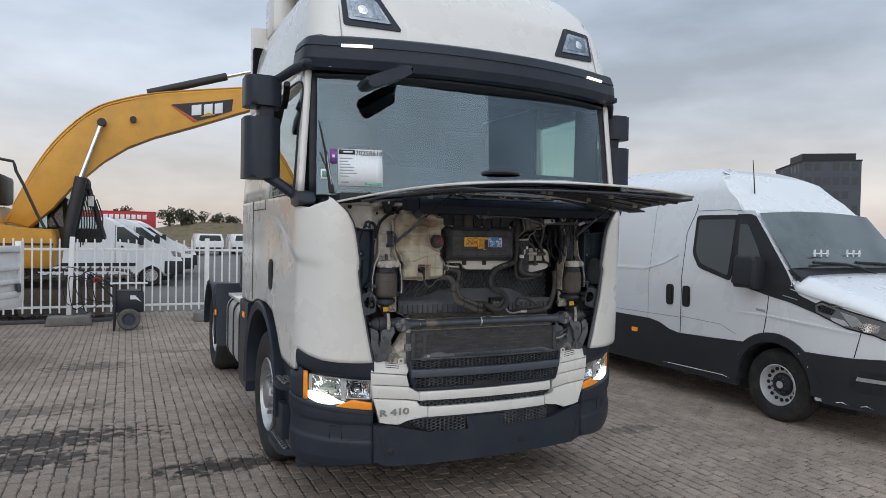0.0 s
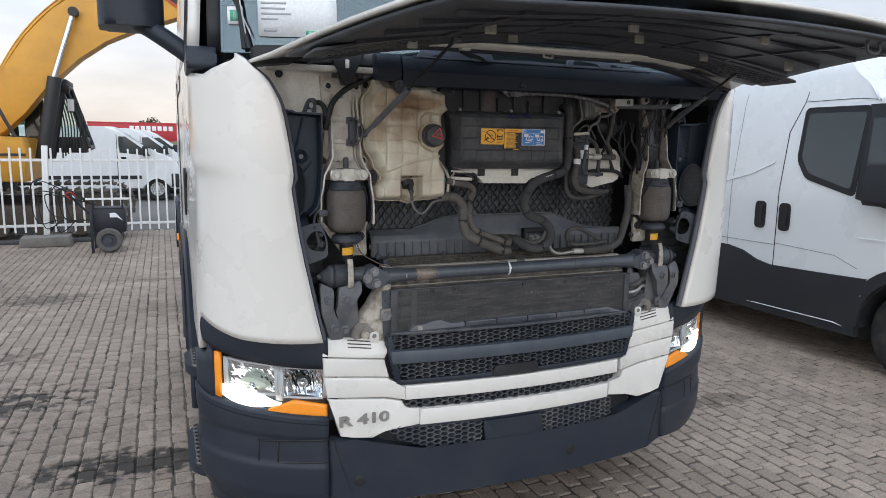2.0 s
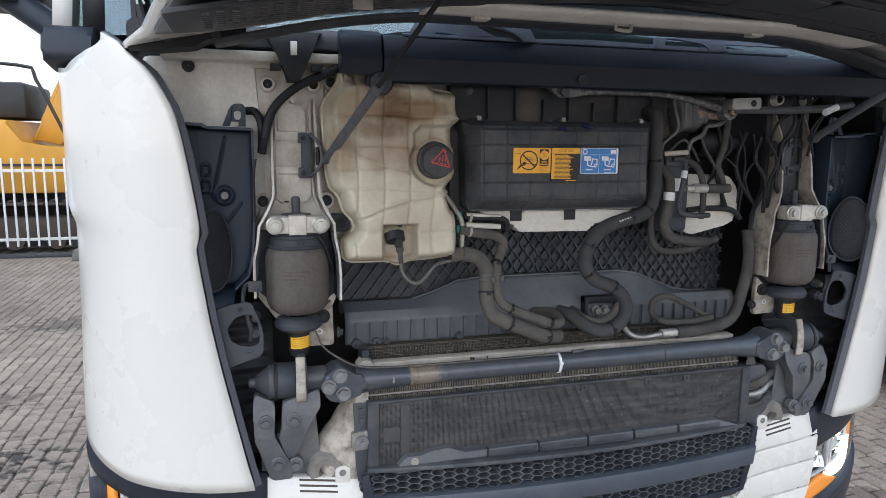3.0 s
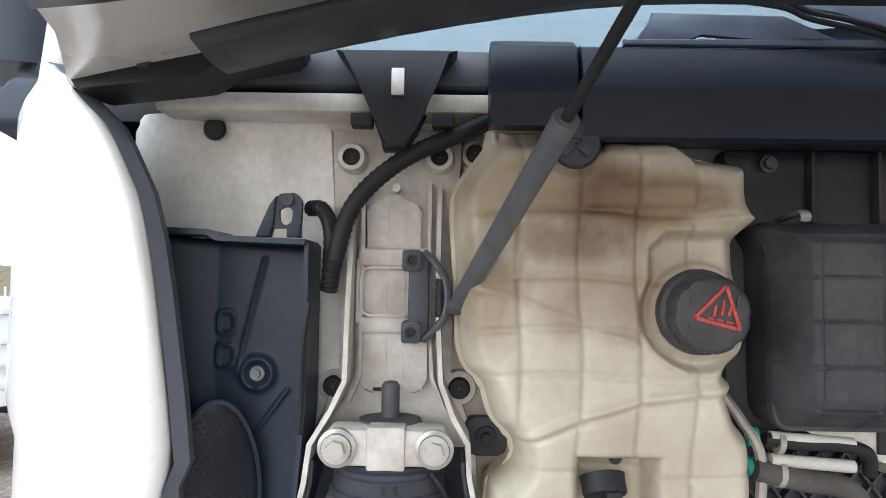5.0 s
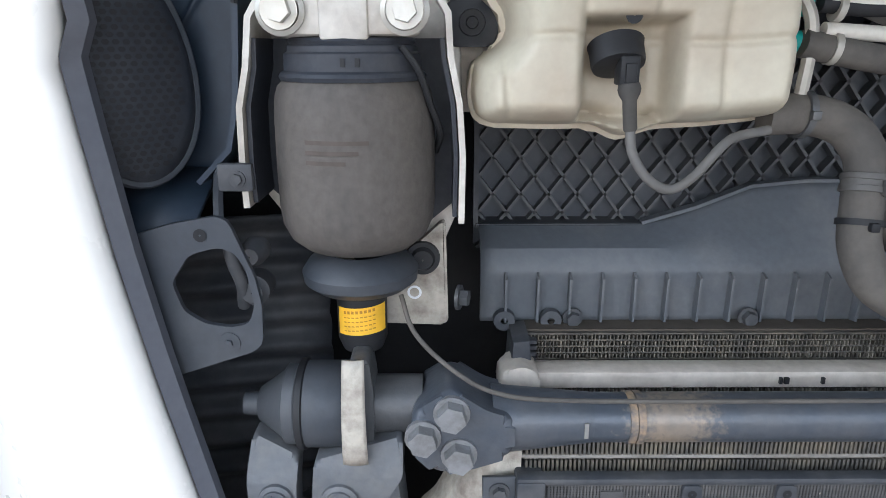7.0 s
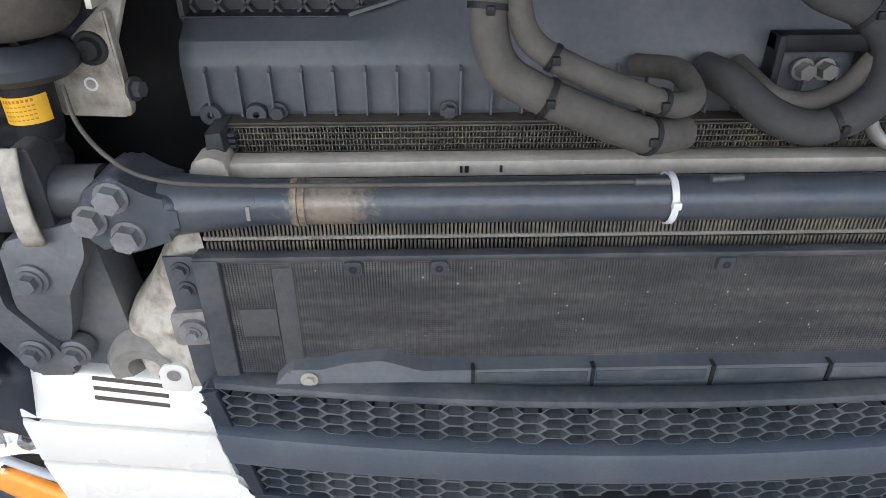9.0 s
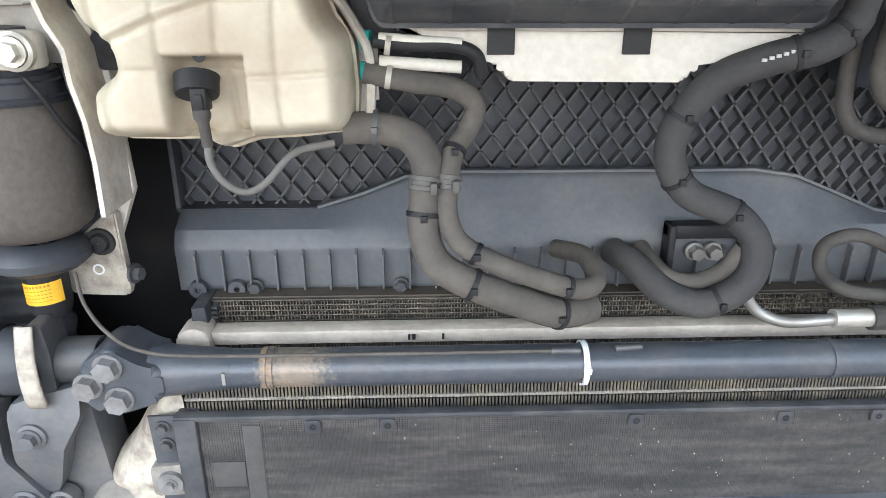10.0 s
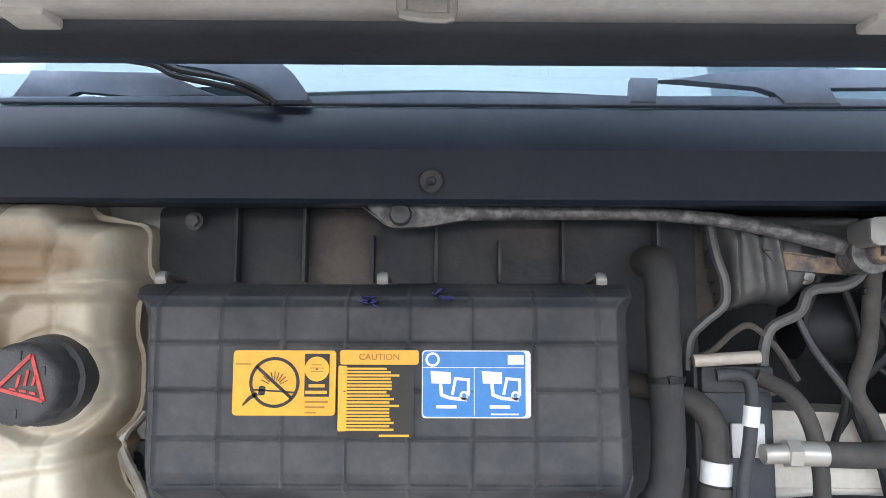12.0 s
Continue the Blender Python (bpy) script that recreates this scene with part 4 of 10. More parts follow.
# ribs and grille slots under the hatch
for y in (-0.34, -0.50, -0.66, -0.82, -0.96):
    bm = B()
    w = hatch_half(y) * 0.9
    for k in range(12):
        a, b = -w + 2 * w * k / 12, -w + 2 * w * (k + 1) / 12
        za, zb = hatch_z(a, y) - 0.036, hatch_z(b, y) - 0.036
        vs = [bm.verts.new(p) for p in ((a, y, za), (b, y, zb), (b, y + 0.025, zb), (a, y + 0.025, za), (a, y, za - 0.02), (b, y, zb - 0.02), (b, y + 0.025, zb - 0.02), (a, y + 0.025, za - 0.02))]
        for q in ((0, 1, 2, 3), (4, 7, 6, 5), (0, 4, 5, 1), (2, 6, 7, 3), (0, 3, 7, 4), (1, 5, 6, 2)):
            bm.faces.new([vs[i] for i in q])
    part("hatch_rib", bm, LINER, hatch)
for s in (-1, 1):
    bm = B()
    for x in (0.28, 0.55):
        for k in range(8):
            y0, y1 = -0.3 - 0.085 * k, -0.3 - 0.085 * (k + 1)
            xa = s * x
            za, zb = hatch_z(xa, y0) - 0.036, hatch_z(xa, y1) - 0.036
            vs = [bm.verts.new(p) for p in ((xa, y0, za), (xa, y1, zb), (xa + 0.025, y1, zb), (xa + 0.025, y0, za), (xa, y0, za - 0.02), (xa, y1, zb - 0.02), (xa + 0.025, y1, zb - 0.02), (xa + 0.025, y0, za - 0.02))]
            for q in ((0, 1, 2, 3), (4, 7, 6, 5), (0, 4, 5, 1), (2, 6, 7, 3), (0, 3, 7, 4), (1, 5, 6, 2)):
                bm.faces.new([vs[i] for i in q])
    part("hatch_rib", bm, LINER, hatch)
# perforated field near the hinge
for s in (-1, 1):
    bm = B()
    for i in range(16):
        for j in range(8):
            x, y = s * (0.86 - 0.022 * i), -0.31 - 0.016 * j - 0.004 * (i % 2)
            z = hatch_z(x, y) - 0.055
            box(bm, x - 0.006, x + 0.006, y - 0.0035, y + 0.0035, z - 0.0035, z + 0.002)
    tagged(part("vent_perforation", bm, DUCT_GREY, hatch, smooth=0), kind="stuff")
    bm = B()
    box(bm, s * 0.52 - 0.40, s * 0.52 + 0.40, -0.45, -0.29, 2.004, 2.03, 0.006)
    slice_x(bm, [s * (0.16 + 0.05 * k) for k in range(16)])
    for v in bm.verts:
        v.co.z = hatch_z(v.co.x, v.co.y) - 0.050 + (v.co.z - 2.017) * 0.4
    part("vent_panel", bm, LINER, hatch)
# cream inner rail with its catches
def rail_strip(x0, x1, y0, y1, z, drop, h):
    return sheet(B(), lambda u, v: (lambda x: (x, y0 + (y1 - y0) * v, z + h * math.sin(v * math.pi) - drop * (max(0.0, abs(x) - 0.42) / 0.44) ** 1.6))(x0 + (x1 - x0) * u), 30, 4)


part("hatch_rail", rail_strip(-0.46, 0.62, -0.145, -0.275, 2.044, 0.075, -0.004), CREAM, hatch, "cream painted rail under the hatch", smooth=60, thick=0.006)
part("hatch_front_rail", rail_strip(-0.86, 0.86, -0.050, -0.144, 2.044, 0.075, -0.004), LINER, hatch, "black rail along the hatch hinge", smooth=60, thick=0.006)
bm = B()
tube(bm, [(-0.036, -0.190, 2.05), (-0.035, -0.190, 2.027), (-0.031, -0.190, 2.022), (-0.003, -0.190, 2.020), (0.002, -0.190, 2.025), (0.003, -0.190, 2.05)], 0.0042, n=8, per=2)
part("catch_loop", bm, ZINC, hatch, "pale steel catch loop")
for x in (-0.33, 0.35):
    part("rail_clip", box(B(), x - 0.018, x + 0.018, -0.17, -0.14, 2.030, 2.06, 0.003), WHITE_PLASTIC, hatch)
for x, y in ((-0.62, -0.42), (-0.3, -0.45), (0.1, -0.55), (0.45, -0.46), (-0.1, -0.78), (0.3, -0.86), (0.7, -0.6), (-0.5, -0.7)):
    z = hatch_z(x, y) - 0.06
    part("liner_clip", box(B(), x - 0.016, x + 0.016, y - 0.005, y + 0.005, z - 0.016, z + 0.02, 0.002), ALU, hatch)
bm = B()
revolve(bm, [(0.001, 0.012), (0.05, 0.010), (0.085, 0.004), (0.10, -0.008), (0.095, -0.016)], (-0.50, -1.0, 2.098), (0, 0, 1), 28)
part("hatch_badge", bm, BLACK, hatch, "black domed piece on the hatch edge")
bm = tube(B(), [(0.50, -1.03, 2.02), (0.50, -1.03, 1.985), (0.515, -1.03, 1.975), (0.54, -1.03, 1.975), (0.55, -1.03, 1.99), (0.545, -1.03, 2.01)], 0.005, n=6)
part("hatch_hook", bm, IRON, hatch, "small steel hook under the hatch")
# gas struts
for a, b in ((Vector((-0.630, 0.048, 1.740)), Vector((-0.488, -0.445, 2.02))), (Vector((0.73, 0.03, 1.80)), Vector((0.722, -0.40, 2.02)))):
    mid = a.lerp(b, 0.52)
    strut = part("gas_strut", cyl(B(), a, mid, 0.0105, n=18), STRUT, truck, "worn grey gas strut holding the hatch")
    part("strut_rod", cyl(B(), mid, b, 0.0048, n=12), BLACK, strut)
    part("strut_eye", cyl(B(), a - Vector((0.012, 0, 0)), a + Vector((0.012, 0, 0)), 0.012, n=12), IRON, strut)
    part("strut_eye", cyl(B(), b - Vector((0.012, 0, 0)), b + Vector((0.012, 0, 0)), 0.012, n=12), IRON, strut)

# ---- bumper and lower front ----
def wing_y(x, z):
    """The white wings stand almost flat, lean back at the top and run out to the bowed bars."""
    return -0.005 - 0.032 * smooth01((0.58 - abs(x)) / 0.08) + 0.30 * max(0.0, z - 0.918)


def wing(pts, label):
    bm = prism(B(), pts, "y", -0.0, 0.045, 0.005)
    slice_x(bm, [0.1 * k + 0.03 for k in range(-9, 9)])
    for z in (0.918, 0.95):
        bmesh.ops.bisect_plane(bm, geom=bm.verts[:] + bm.edges[:] + bm.faces[:], plane_co=(0, 0, z), plane_no=(0, 0, 1))
    for q in bm.verts:
        q.co.y += wing_y(q.co.x, q.co.z)
    return part("bumper_wing", bm, WHITE, truck, label)


def lower(name, pts, y0, y1, material, label="", bev=0.006, parent=None):
    return part(name, bowed(prism(B(), pts, "y", y0, y1, bev)), material, parent or truck, label)


for s in (-1, 1):
    m = lambda pts: [(s * -x, z) for x, z in pts]
    w = wing(m([(-0.815, 0.998), (-0.60, 0.970), (-0.573, 0.964), (-0.560, 0.930), (-0.573, 0.897), (-0.810, 0.928)]), "white upper bumper wing with three slots")
    wing(m([(-0.810, 0.924), (-0.573, 0.893), (-0.566, 0.858), (-0.556, 0.823), (-0.806, 0.853)]), "white bumper wing")
    wing(m([(-0.806, 0.849), (-0.556, 0.819), (-0.53, 0.798), (-0.50, 0.790), (-0.50, 0.735), (-0.793, 0.768)]), "white middle bumper wing")
    wing(m([(-0.793, 0.764), (-0.51, 0.729), (-0.50, 0.70), (-0.44, 0.694), (-0.44, 0.628), (-0.54, 0.622), (-0.62, 0.585), (-0.70, 0.60), (-0.745, 0.61)]), "white lower bumper wing with raised letters" if s < 0 else "white lower bumper wing")
    for k in range(3):
        bar = slice_x(box(B(), s * 0.669 - 0.045, s * 0.669 + 0.045, -0.0012, 0.004, -0.0022, 0.0022), [s * 0.65, s * 0.69])
        for q in bar.verts:
            q.co.z += 0.973 - 0.0125 * k + 0.14 * (abs(q.co.x) - 0.669)
            q.co.y += wing_y(q.co.x, q.co.z)
        part("vent_slot", bar, SLOT_DIRT, w)
    lug = prism(B(), rounded(m([(-0.629, 0.962), (-0.593, 0.960), (-0.593, 0.995), (-0.601, 1.003), (-0.619, 1.003), (-0.628, 0.995)]), 0.007), "y", 0.006, 0.014, 0.002)
    part("wing_eyelet", lug, WHITE, w, "white fixing lug")
    part("lug_hole", revolve(B(), [(0.001, 0), (0.0085, 0.0)], (s * 0.611, 0.005, 0.987), (0, 1, 0), 18), MOUNT, w)
lower("bumper_bar", [(-0.50, 0.792), (0.48, 0.790), (0.48, 0.730), (-0.50, 0.734)], -0.006, 0.04, WHITE, "white cross bar of the bumper")
lower("bumper_bar", [(-0.44, 0.693), (0.43, 0.690), (0.43, 0.626), (-0.44, 0.628)], -0.006, 0.04, WHITE, "white lower cross bar of the bumper")
slot = part("honeycomb_slot", bowed(honeycomb(B(), lambda x, z: True, -0.49, 0.46, 0.702, 0.726, 0.034, 0.02, 0.012, 0.03)), GRILLE, truck, "narrow black honeycomb grille", smooth=0)
# added black panel: the shade behind the grille is put into its colour
part("grille_back", bowed(box(B(), -0.62, 0.60, 0.05, 0.055, 0.45, 0.99)), BLACK, truck, "black panel standing in for the shade behind the grille")
# upper grille: two honeycomb rows and a plain bar
up1 = lambda x, z: z < 0.984 and abs(x) < 0.560
part("honeycomb_grille", bowed(honeycomb(B(), up1, -0.585, 0.58, 0.942, 0.985, 0.038, 0.0165, 0.002, 0.03, 0.86)), GRILLE, truck, "dusty black honeycomb grille", smooth=0)
lower("grille_lip", [(-0.555, 1.003), (0.52, 1.003), (0.52, 0.990), (-0.555, 0.990)], 0.0, 0.03, GRILLE, "dark lip over the grille", 0.006)
lower("grille_bar", [(-0.560, 0.934), (0.560, 0.934), (0.552, 0.880), (-0.552, 0.880)], -0.016, 0.03, GRILLE_BAR, "plain dark bar of the grille", 0.01)
part("honeycomb_grille", bowed(honeycomb(B(), lambda x, z: abs(x) < 0.555 - (0.89 - z) * 0.5, -0.56, 0.56, 0.818, 0.868, 0.038, 0.0175, 0.002, 0.03, 0.86)), GRILLE, truck, "dusty black honeycomb grille", smooth=0)
lower("radar_cover", rounded([(-0.135, 0.842), (0.05, 0.842), (0.065, 0.797), (-0.15, 0.797)], 0.012), -0.008, 0.03, BLACK, "plain black sensor cover in the grille")
for s in (-1, 1):
    lower("grille_cheek", [(s * 0.572, 0.985), (s * 0.550, 0.992), (s * 0.540, 0.93), (s * 0.512, 0.80), (s * 0.532, 0.80), (s * 0.560, 0.90)], -0.002, 0.03, BUMPER, bev=0.004)
lower("grille_foot", [(-0.54, 0.815), (0.52, 0.815), (0.50, 0.795), (-0.52, 0.795)], -0.003, 0.03, BUMPER, bev=0.004)
# lower grille
for x0, x1 in ((-0.54, -0.19), (0.10, 0.46)):
    part("honeycomb_grille", bowed(honeycomb(B(), lambda x, z: x < x1 and abs(x) < 0.40 + (z - 0.52) * 1.9, x0, x1, 0.53, 0.60, 0.038, 0.0195, 0.004, 0.03)), GRILLE, truck, "black lower honeycomb grille", smooth=0)
lower("blank_plate", rounded([(-0.18, 0.615), (0.085, 0.613), (0.095, 0.512), (-0.165, 0.508)], 0.01), -0.004, 0.03, BUMPER, "plain dark plate in the lower grille")
lower("bumper_lip", [(-0.79, 0.60), (-0.70, 0.592), (-0.62, 0.576), (-0.44, 0.515), (0.42, 0.515), (0.50, 0.54), (0.70, 0.585), (0.79, 0.60), (0.79, 0.35), (0.70, 0.335), (-0.70, 0.335), (-0.79, 0.35)], -0.008, 0.06, BUMPER, "dark grey plastic bumper bottom", 0.02)
lower("bumper_top_strip", [(-0.47, 0.628), (0.44, 0.628), (0.46, 0.615), (-0.50, 0.615)], 0.004, 0.03, BUMPER, bev=0.002)
for k in (-1, 1):
    lower("bumper_seam", [(k * 0.776, 0.598), (k * 0.771, 0.598), (k * 0.699, 0.36), (k * 0.704, 0.36)], -0.0095, 0.0, BLACK, bev=0.0)
for x in (-0.675, 0.235):
    part("tow_cap", bowed(revolve(B(), [(0.001, -0.011), (0.012, -0.012), (0.018, -0.010), (0.024, -0.0085)], (x, 0, 0.425), (0, 1, 0), 16)), BLACK, truck)
lettering("model_letters", "R 410", 0.070, STEEL, truck, pose(-0.655, wing_y(-0.655, 0.668) - 0.004, 0.668, 90, 0, 0) @ Matrix.Diagonal((1.2, 0.78, 1, 1)), depth=0.004, bold=0.0022)


# bumper corners with headlamps
def corner_pt(s, u, z, off=0.0, side=0.0):
    """A point of the rounded lower corner; u past 1 runs along the side."""
    if u <= 1:
        x, y = corner_plan(u, 0.79, 1.225, 0.018, 0.20)
        y += 0.231 * (x - 0.79)
        a = u * math.pi / 2
        nx, ny = math.sin(a), -math.cos(a)
    else:
        x, y, nx, ny = 1.225, 0.318 + (u - 1) * 0.9, 1, 0
    return (s * (x + nx * off), y + ny * off, z)


def patch(name, s, u0, u1, z0, z1, off, material, parent, label="", thick=0.0, nu=14, nv=4, bulge=0.0):
    def f(u, v):
        uu = u0 + (u1 - u0) * u
        a = z0(u) if callable(z0) else z0
        b = z1(u) if callable(z1) else z1
        return corner_pt(s, uu, a + (b - a) * v, off + bulge * math.sin(v * math.pi))
    return part(name, sheet(B(), f, nu, nv), material, parent, label, smooth=50, thick=thick, core=(s * 0.6, 0.9))


def lamp_top(u):
    return 0.884 + 0.03 * u + 0.06 * u * u


def lamp_low(u):
    return 0.677 + 0.07 * u + 0.035 * u * u


def settle(ob):
    """Lets the lamp droop towards the middle of the truck, between its lower and upper edge."""
    for q in ob.data.vertices:
        u = math.asin(min(max((abs(q.co.x) - 0.79) / 0.435, 0.0), 1.0)) / (math.pi / 2)
        lo, hi = 0.690 + 0.045 * u, 0.945 + 0.02 * u
        q.co.z = lamp_low(u) + (q.co.z - lo) / (hi - lo) * (lamp_top(u) - lamp_low(u))


for s in (-1, 1):
    foot_off = lambda z: lerp_table(z, [(0.30, -0.03), (0.33, -0.006), (0.38, 0.010), (0.46, 0.014), (0.485, 0.014), (0.505, 0.006), (0.595, 0.002), (0.612, 0.012), (0.65, 0.016)])

    def corner_f(u, v):
        uu = 0.98 * u
        lo, hi = 0.357 - 0.055 * u, lamp_low(u) + 0.008
        z = lo + (hi - lo) * v
        return corner_pt(s, uu, z, foot_off(z - 0.03 * u - 0.04 * u * u))
    corner = part("bumper_corner", sheet(B(), corner_f, 26, 40), BUMPER, truck, "dark grey bumper corner with a recessed insert", smooth=40, thick=0.05, core=(s * 0.6, 0.9))
    for u0, u1, z0, z1 in ((0.0, 0.372, 0.507, 0.512), (0.0, 0.379, 0.596, 0.601), (0.262, 0.269, 0.512, 0.598), (0.372, 0.379, 0.507, 0.601)):
        patch("insert_seam", s, u0, u1, z0, z1, 0.0085, BLACK, corner, thick=0.010, nu=8, nv=2)
    patch("corner_rim", s, 0.0, 1.0, lambda u: lamp_low(u) - 0.018, lambda u: lamp_low(u) + 0.006, 0.018, BUMPER, corner, thick=0.03)
    patch("lamp_cap", s, 0.0, 0.785, lambda u: lamp_top(u) - 0.008, lambda u: 1.005 + 0.055 * u + 0.012 * smooth01((u - 0.85) / 0.15), 0.012, BUMPER, truck, "dark cap over the headlamp", 0.06, 20, 4, bulge=0.008)
    patch("corner_side", s, 0.70, 1.0, lambda u: lamp_low(0.70 + 0.3 * u) - 0.012, lambda u: 0.945 - 0.03 * smooth01(u * 3), 0.010, BUMPER, truck, "dark bumper side behind the headlamp", 0.05, 10, 4)
    lamp = patch("headlamp", s, -0.04, 0.76, lambda u: 0.690 + 0.045 * u, lambda u: 0.945 + 0.02 * u, -0.085, LAMP_BACK, truck, "headlamp with lit white strip and amber lenses", 0.02, 20, 6)
    patch("lamp_rim", s, -0.04, 0.76, lambda u: 0.686 + 0.034 * u, lambda u: 0.702 + 0.032 * u, 0.0, BUMPER, lamp, "", 0.05, 18, 2)
    patch("lamp_rim", s, 0.705, 0.76, 0.72, 0.965, 0.004, BUMPER, lamp, "", 0.05, 6, 3)
    patch("lamp_rim", s, -0.05, 0.0, 0.69, 0.945, 0.010, BUMPER, lamp, "", 0.05, 2, 3)
    rnd = random.Random(5)
    for u0, u1, z0, z1, cu, cz in ((0.285, 0.60, 0.795, 0.93, 0.43, 0.82), (0.02, 0.235, 0.790, 0.925, 0.13, 0.85)):
        def bowl_f(u, v):
            uu, z = u0 + (u1 - u0) * u, z0 + (z1 - z0) * v
            k = min(((uu - cu) / (u1 - u0) * 1.7) ** 2 + ((z - cz) / (z1 - z0) * 1.5) ** 2, 1.0)
            edge_in = 0 < u < 1 and 0 < v < 1
            return corner_pt(s, uu, z, -0.068 + 0.05 * k + (rnd.uniform(-0.003, 0.003) if edge_in else 0.0))
        part("reflector", sheet(B(), bowl_f, 22, 7), LAMP_CHROME, lamp, "bright faceted lamp reflector", smooth=0, thick=0.002)
        c = Vector(corner_pt(s, cu, cz, -0.06))
        n = (Vector(corner_pt(s, cu, cz, 0.0)) - Vector(corner_pt(s, cu, cz, -0.05))).normalized()
        part("bulb", revolve(B(), [(0.001, 0.042), (0.012, 0.040), (0.020, 0.028), (0.022, -0.01)], c, n, 16), LAMP_CHROME, lamp)
        part("bulb_shade", revolve(B(), [(0.021, 0.012), (0.027, 0.010), (0.028, -0.006)], c, n, 20), BLACK, lamp)
        for q in range(3):
            part("facet_shadow", box(B(), c.x - 0.05 + 0.045 * q, c.x - 0.038 + 0.045 * q, c.y + 0.004, c.y + 0.012, z1 - 0.055, z1 - 0.022, 0.002), DUSTY, lamp)
        # frame round the bowl
        for za, zb, ua, ub in ((z0 - 0.008, z0, u0, u1), (z1, z1 + 0.008, u0, u1), (z0, z1, u0 - 0.018, u0), (z0, z1, u1, u1 + 0.018)):
            patch("bowl_frame", s, ua, ub, za, zb, -0.014, FRAME_GREY, lamp, "", 0.012, 6, 2)
    for ua, ub in ((0.238, 0.282), (0.602, 0.645)):
        patch("bowl_frame", s, ua, ub, 0.765, 0.935, -0.018, FRAME_GREY, lamp, "", 0.01, 4, 3)
    lens = part("dipped_lens", revolve(B(), [(0.001, 0.020), (0.035, 0.016), (0.058, 0.004), (0.062, -0.02)], Vector(corner_pt(s, 0.44, 0.835, -0.045)), (Vector(corner_pt(s, 0.47, 0.8, 0.0)) - Vector(corner_pt(s, 0.47, 0.8, -0.05))).normalized(), 24), mat("pale_lens", (0.50, 0.53, 0.42), 0.15, coat=0.8, amount=0.2), lamp, "pale domed lens")
    for v in lens.data.vertices:
        v.co.z = 0.825 + (v.co.z - 0.835) * 0.42
    patch("lit_strip", s, 0.25, 0.635, lambda u: 0.724 + 0.026 * (2 * u - 1) ** 2, lambda u: 0.752 + 0.050 * smooth01(u * 2), -0.006, DRL, lamp, "lit white daytime strip", 0.02)
    patch("amber_lens", s, 0.0, 0.32, lambda u: 0.702 + 0.014 * u * u, lambda u: lerp_table(u, [(0, 0.757), (0.55, 0.778), (1, 0.722)]), -0.004, AMBER, lamp, "amber turn lens", 0.015)
    patch("amber_lens", s, 0.648, 0.703, 0.735, 0.950, -0.004, AMBER, lamp, "amber side lens", 0.012)
    patch("lamp_cover", s, -0.01, 0.71, lambda u: 0.699 + 0.03 * u, lambda u: 0.938 + 0.013 * u, 0.006, LAMP_GLASS, lamp, "clear lamp cover", 0.0, 18, 4).visible_shadow = False
    settle(lamp)
    for ch in lamp.children:
        settle(ch)
    # entry steps beside the wheel
    part("step_well", box(B(), s * 1.17, s * 1.0, 0.30, 0.98, 0.34, 1.02, 0.02), BUMPER, truck, "dark entry step well")
    for z, y0, y1 in ((0.37, 0.40, 0.93), (0.79, 0.42, 0.80)):
        bm = prism(B(), rounded([(s * 1.02, y0 - 0.02), (s * 1.20, y0), (s * 1.272, y0 + 0.10), (s * 1.272, y1 - 0.10), (s * 1.20, y1), (s * 1.02, y1)], 0.05), "z", z - 0.04, z, 0.008)
        step = part("entry_step", bm, BUMPER, truck, "dark entry step with a raised tread")
        stud = bpy.data.meshes.new("tread_stud")
        bm = revolve(B(), [(0.021, 0.0), (0.019, 0.010), (0.015, 0.010), (0.013, 0.0)], (0, 0, 0), (0, 0, 1), 10)
        bm.to_mesh(stud)
        bm.free()
        stud.materials.append(TREAD)
        for i in range(int((y1 - y0 - 0.10) / 0.043)):
            for j in range(4):
                o = new("tread_stud", stud)
                o.parent = step
                o.location = (s * (1.085 + 0.047 * j), y0 + 0.055 + 0.043 * i + 0.021 * (j % 2), z)


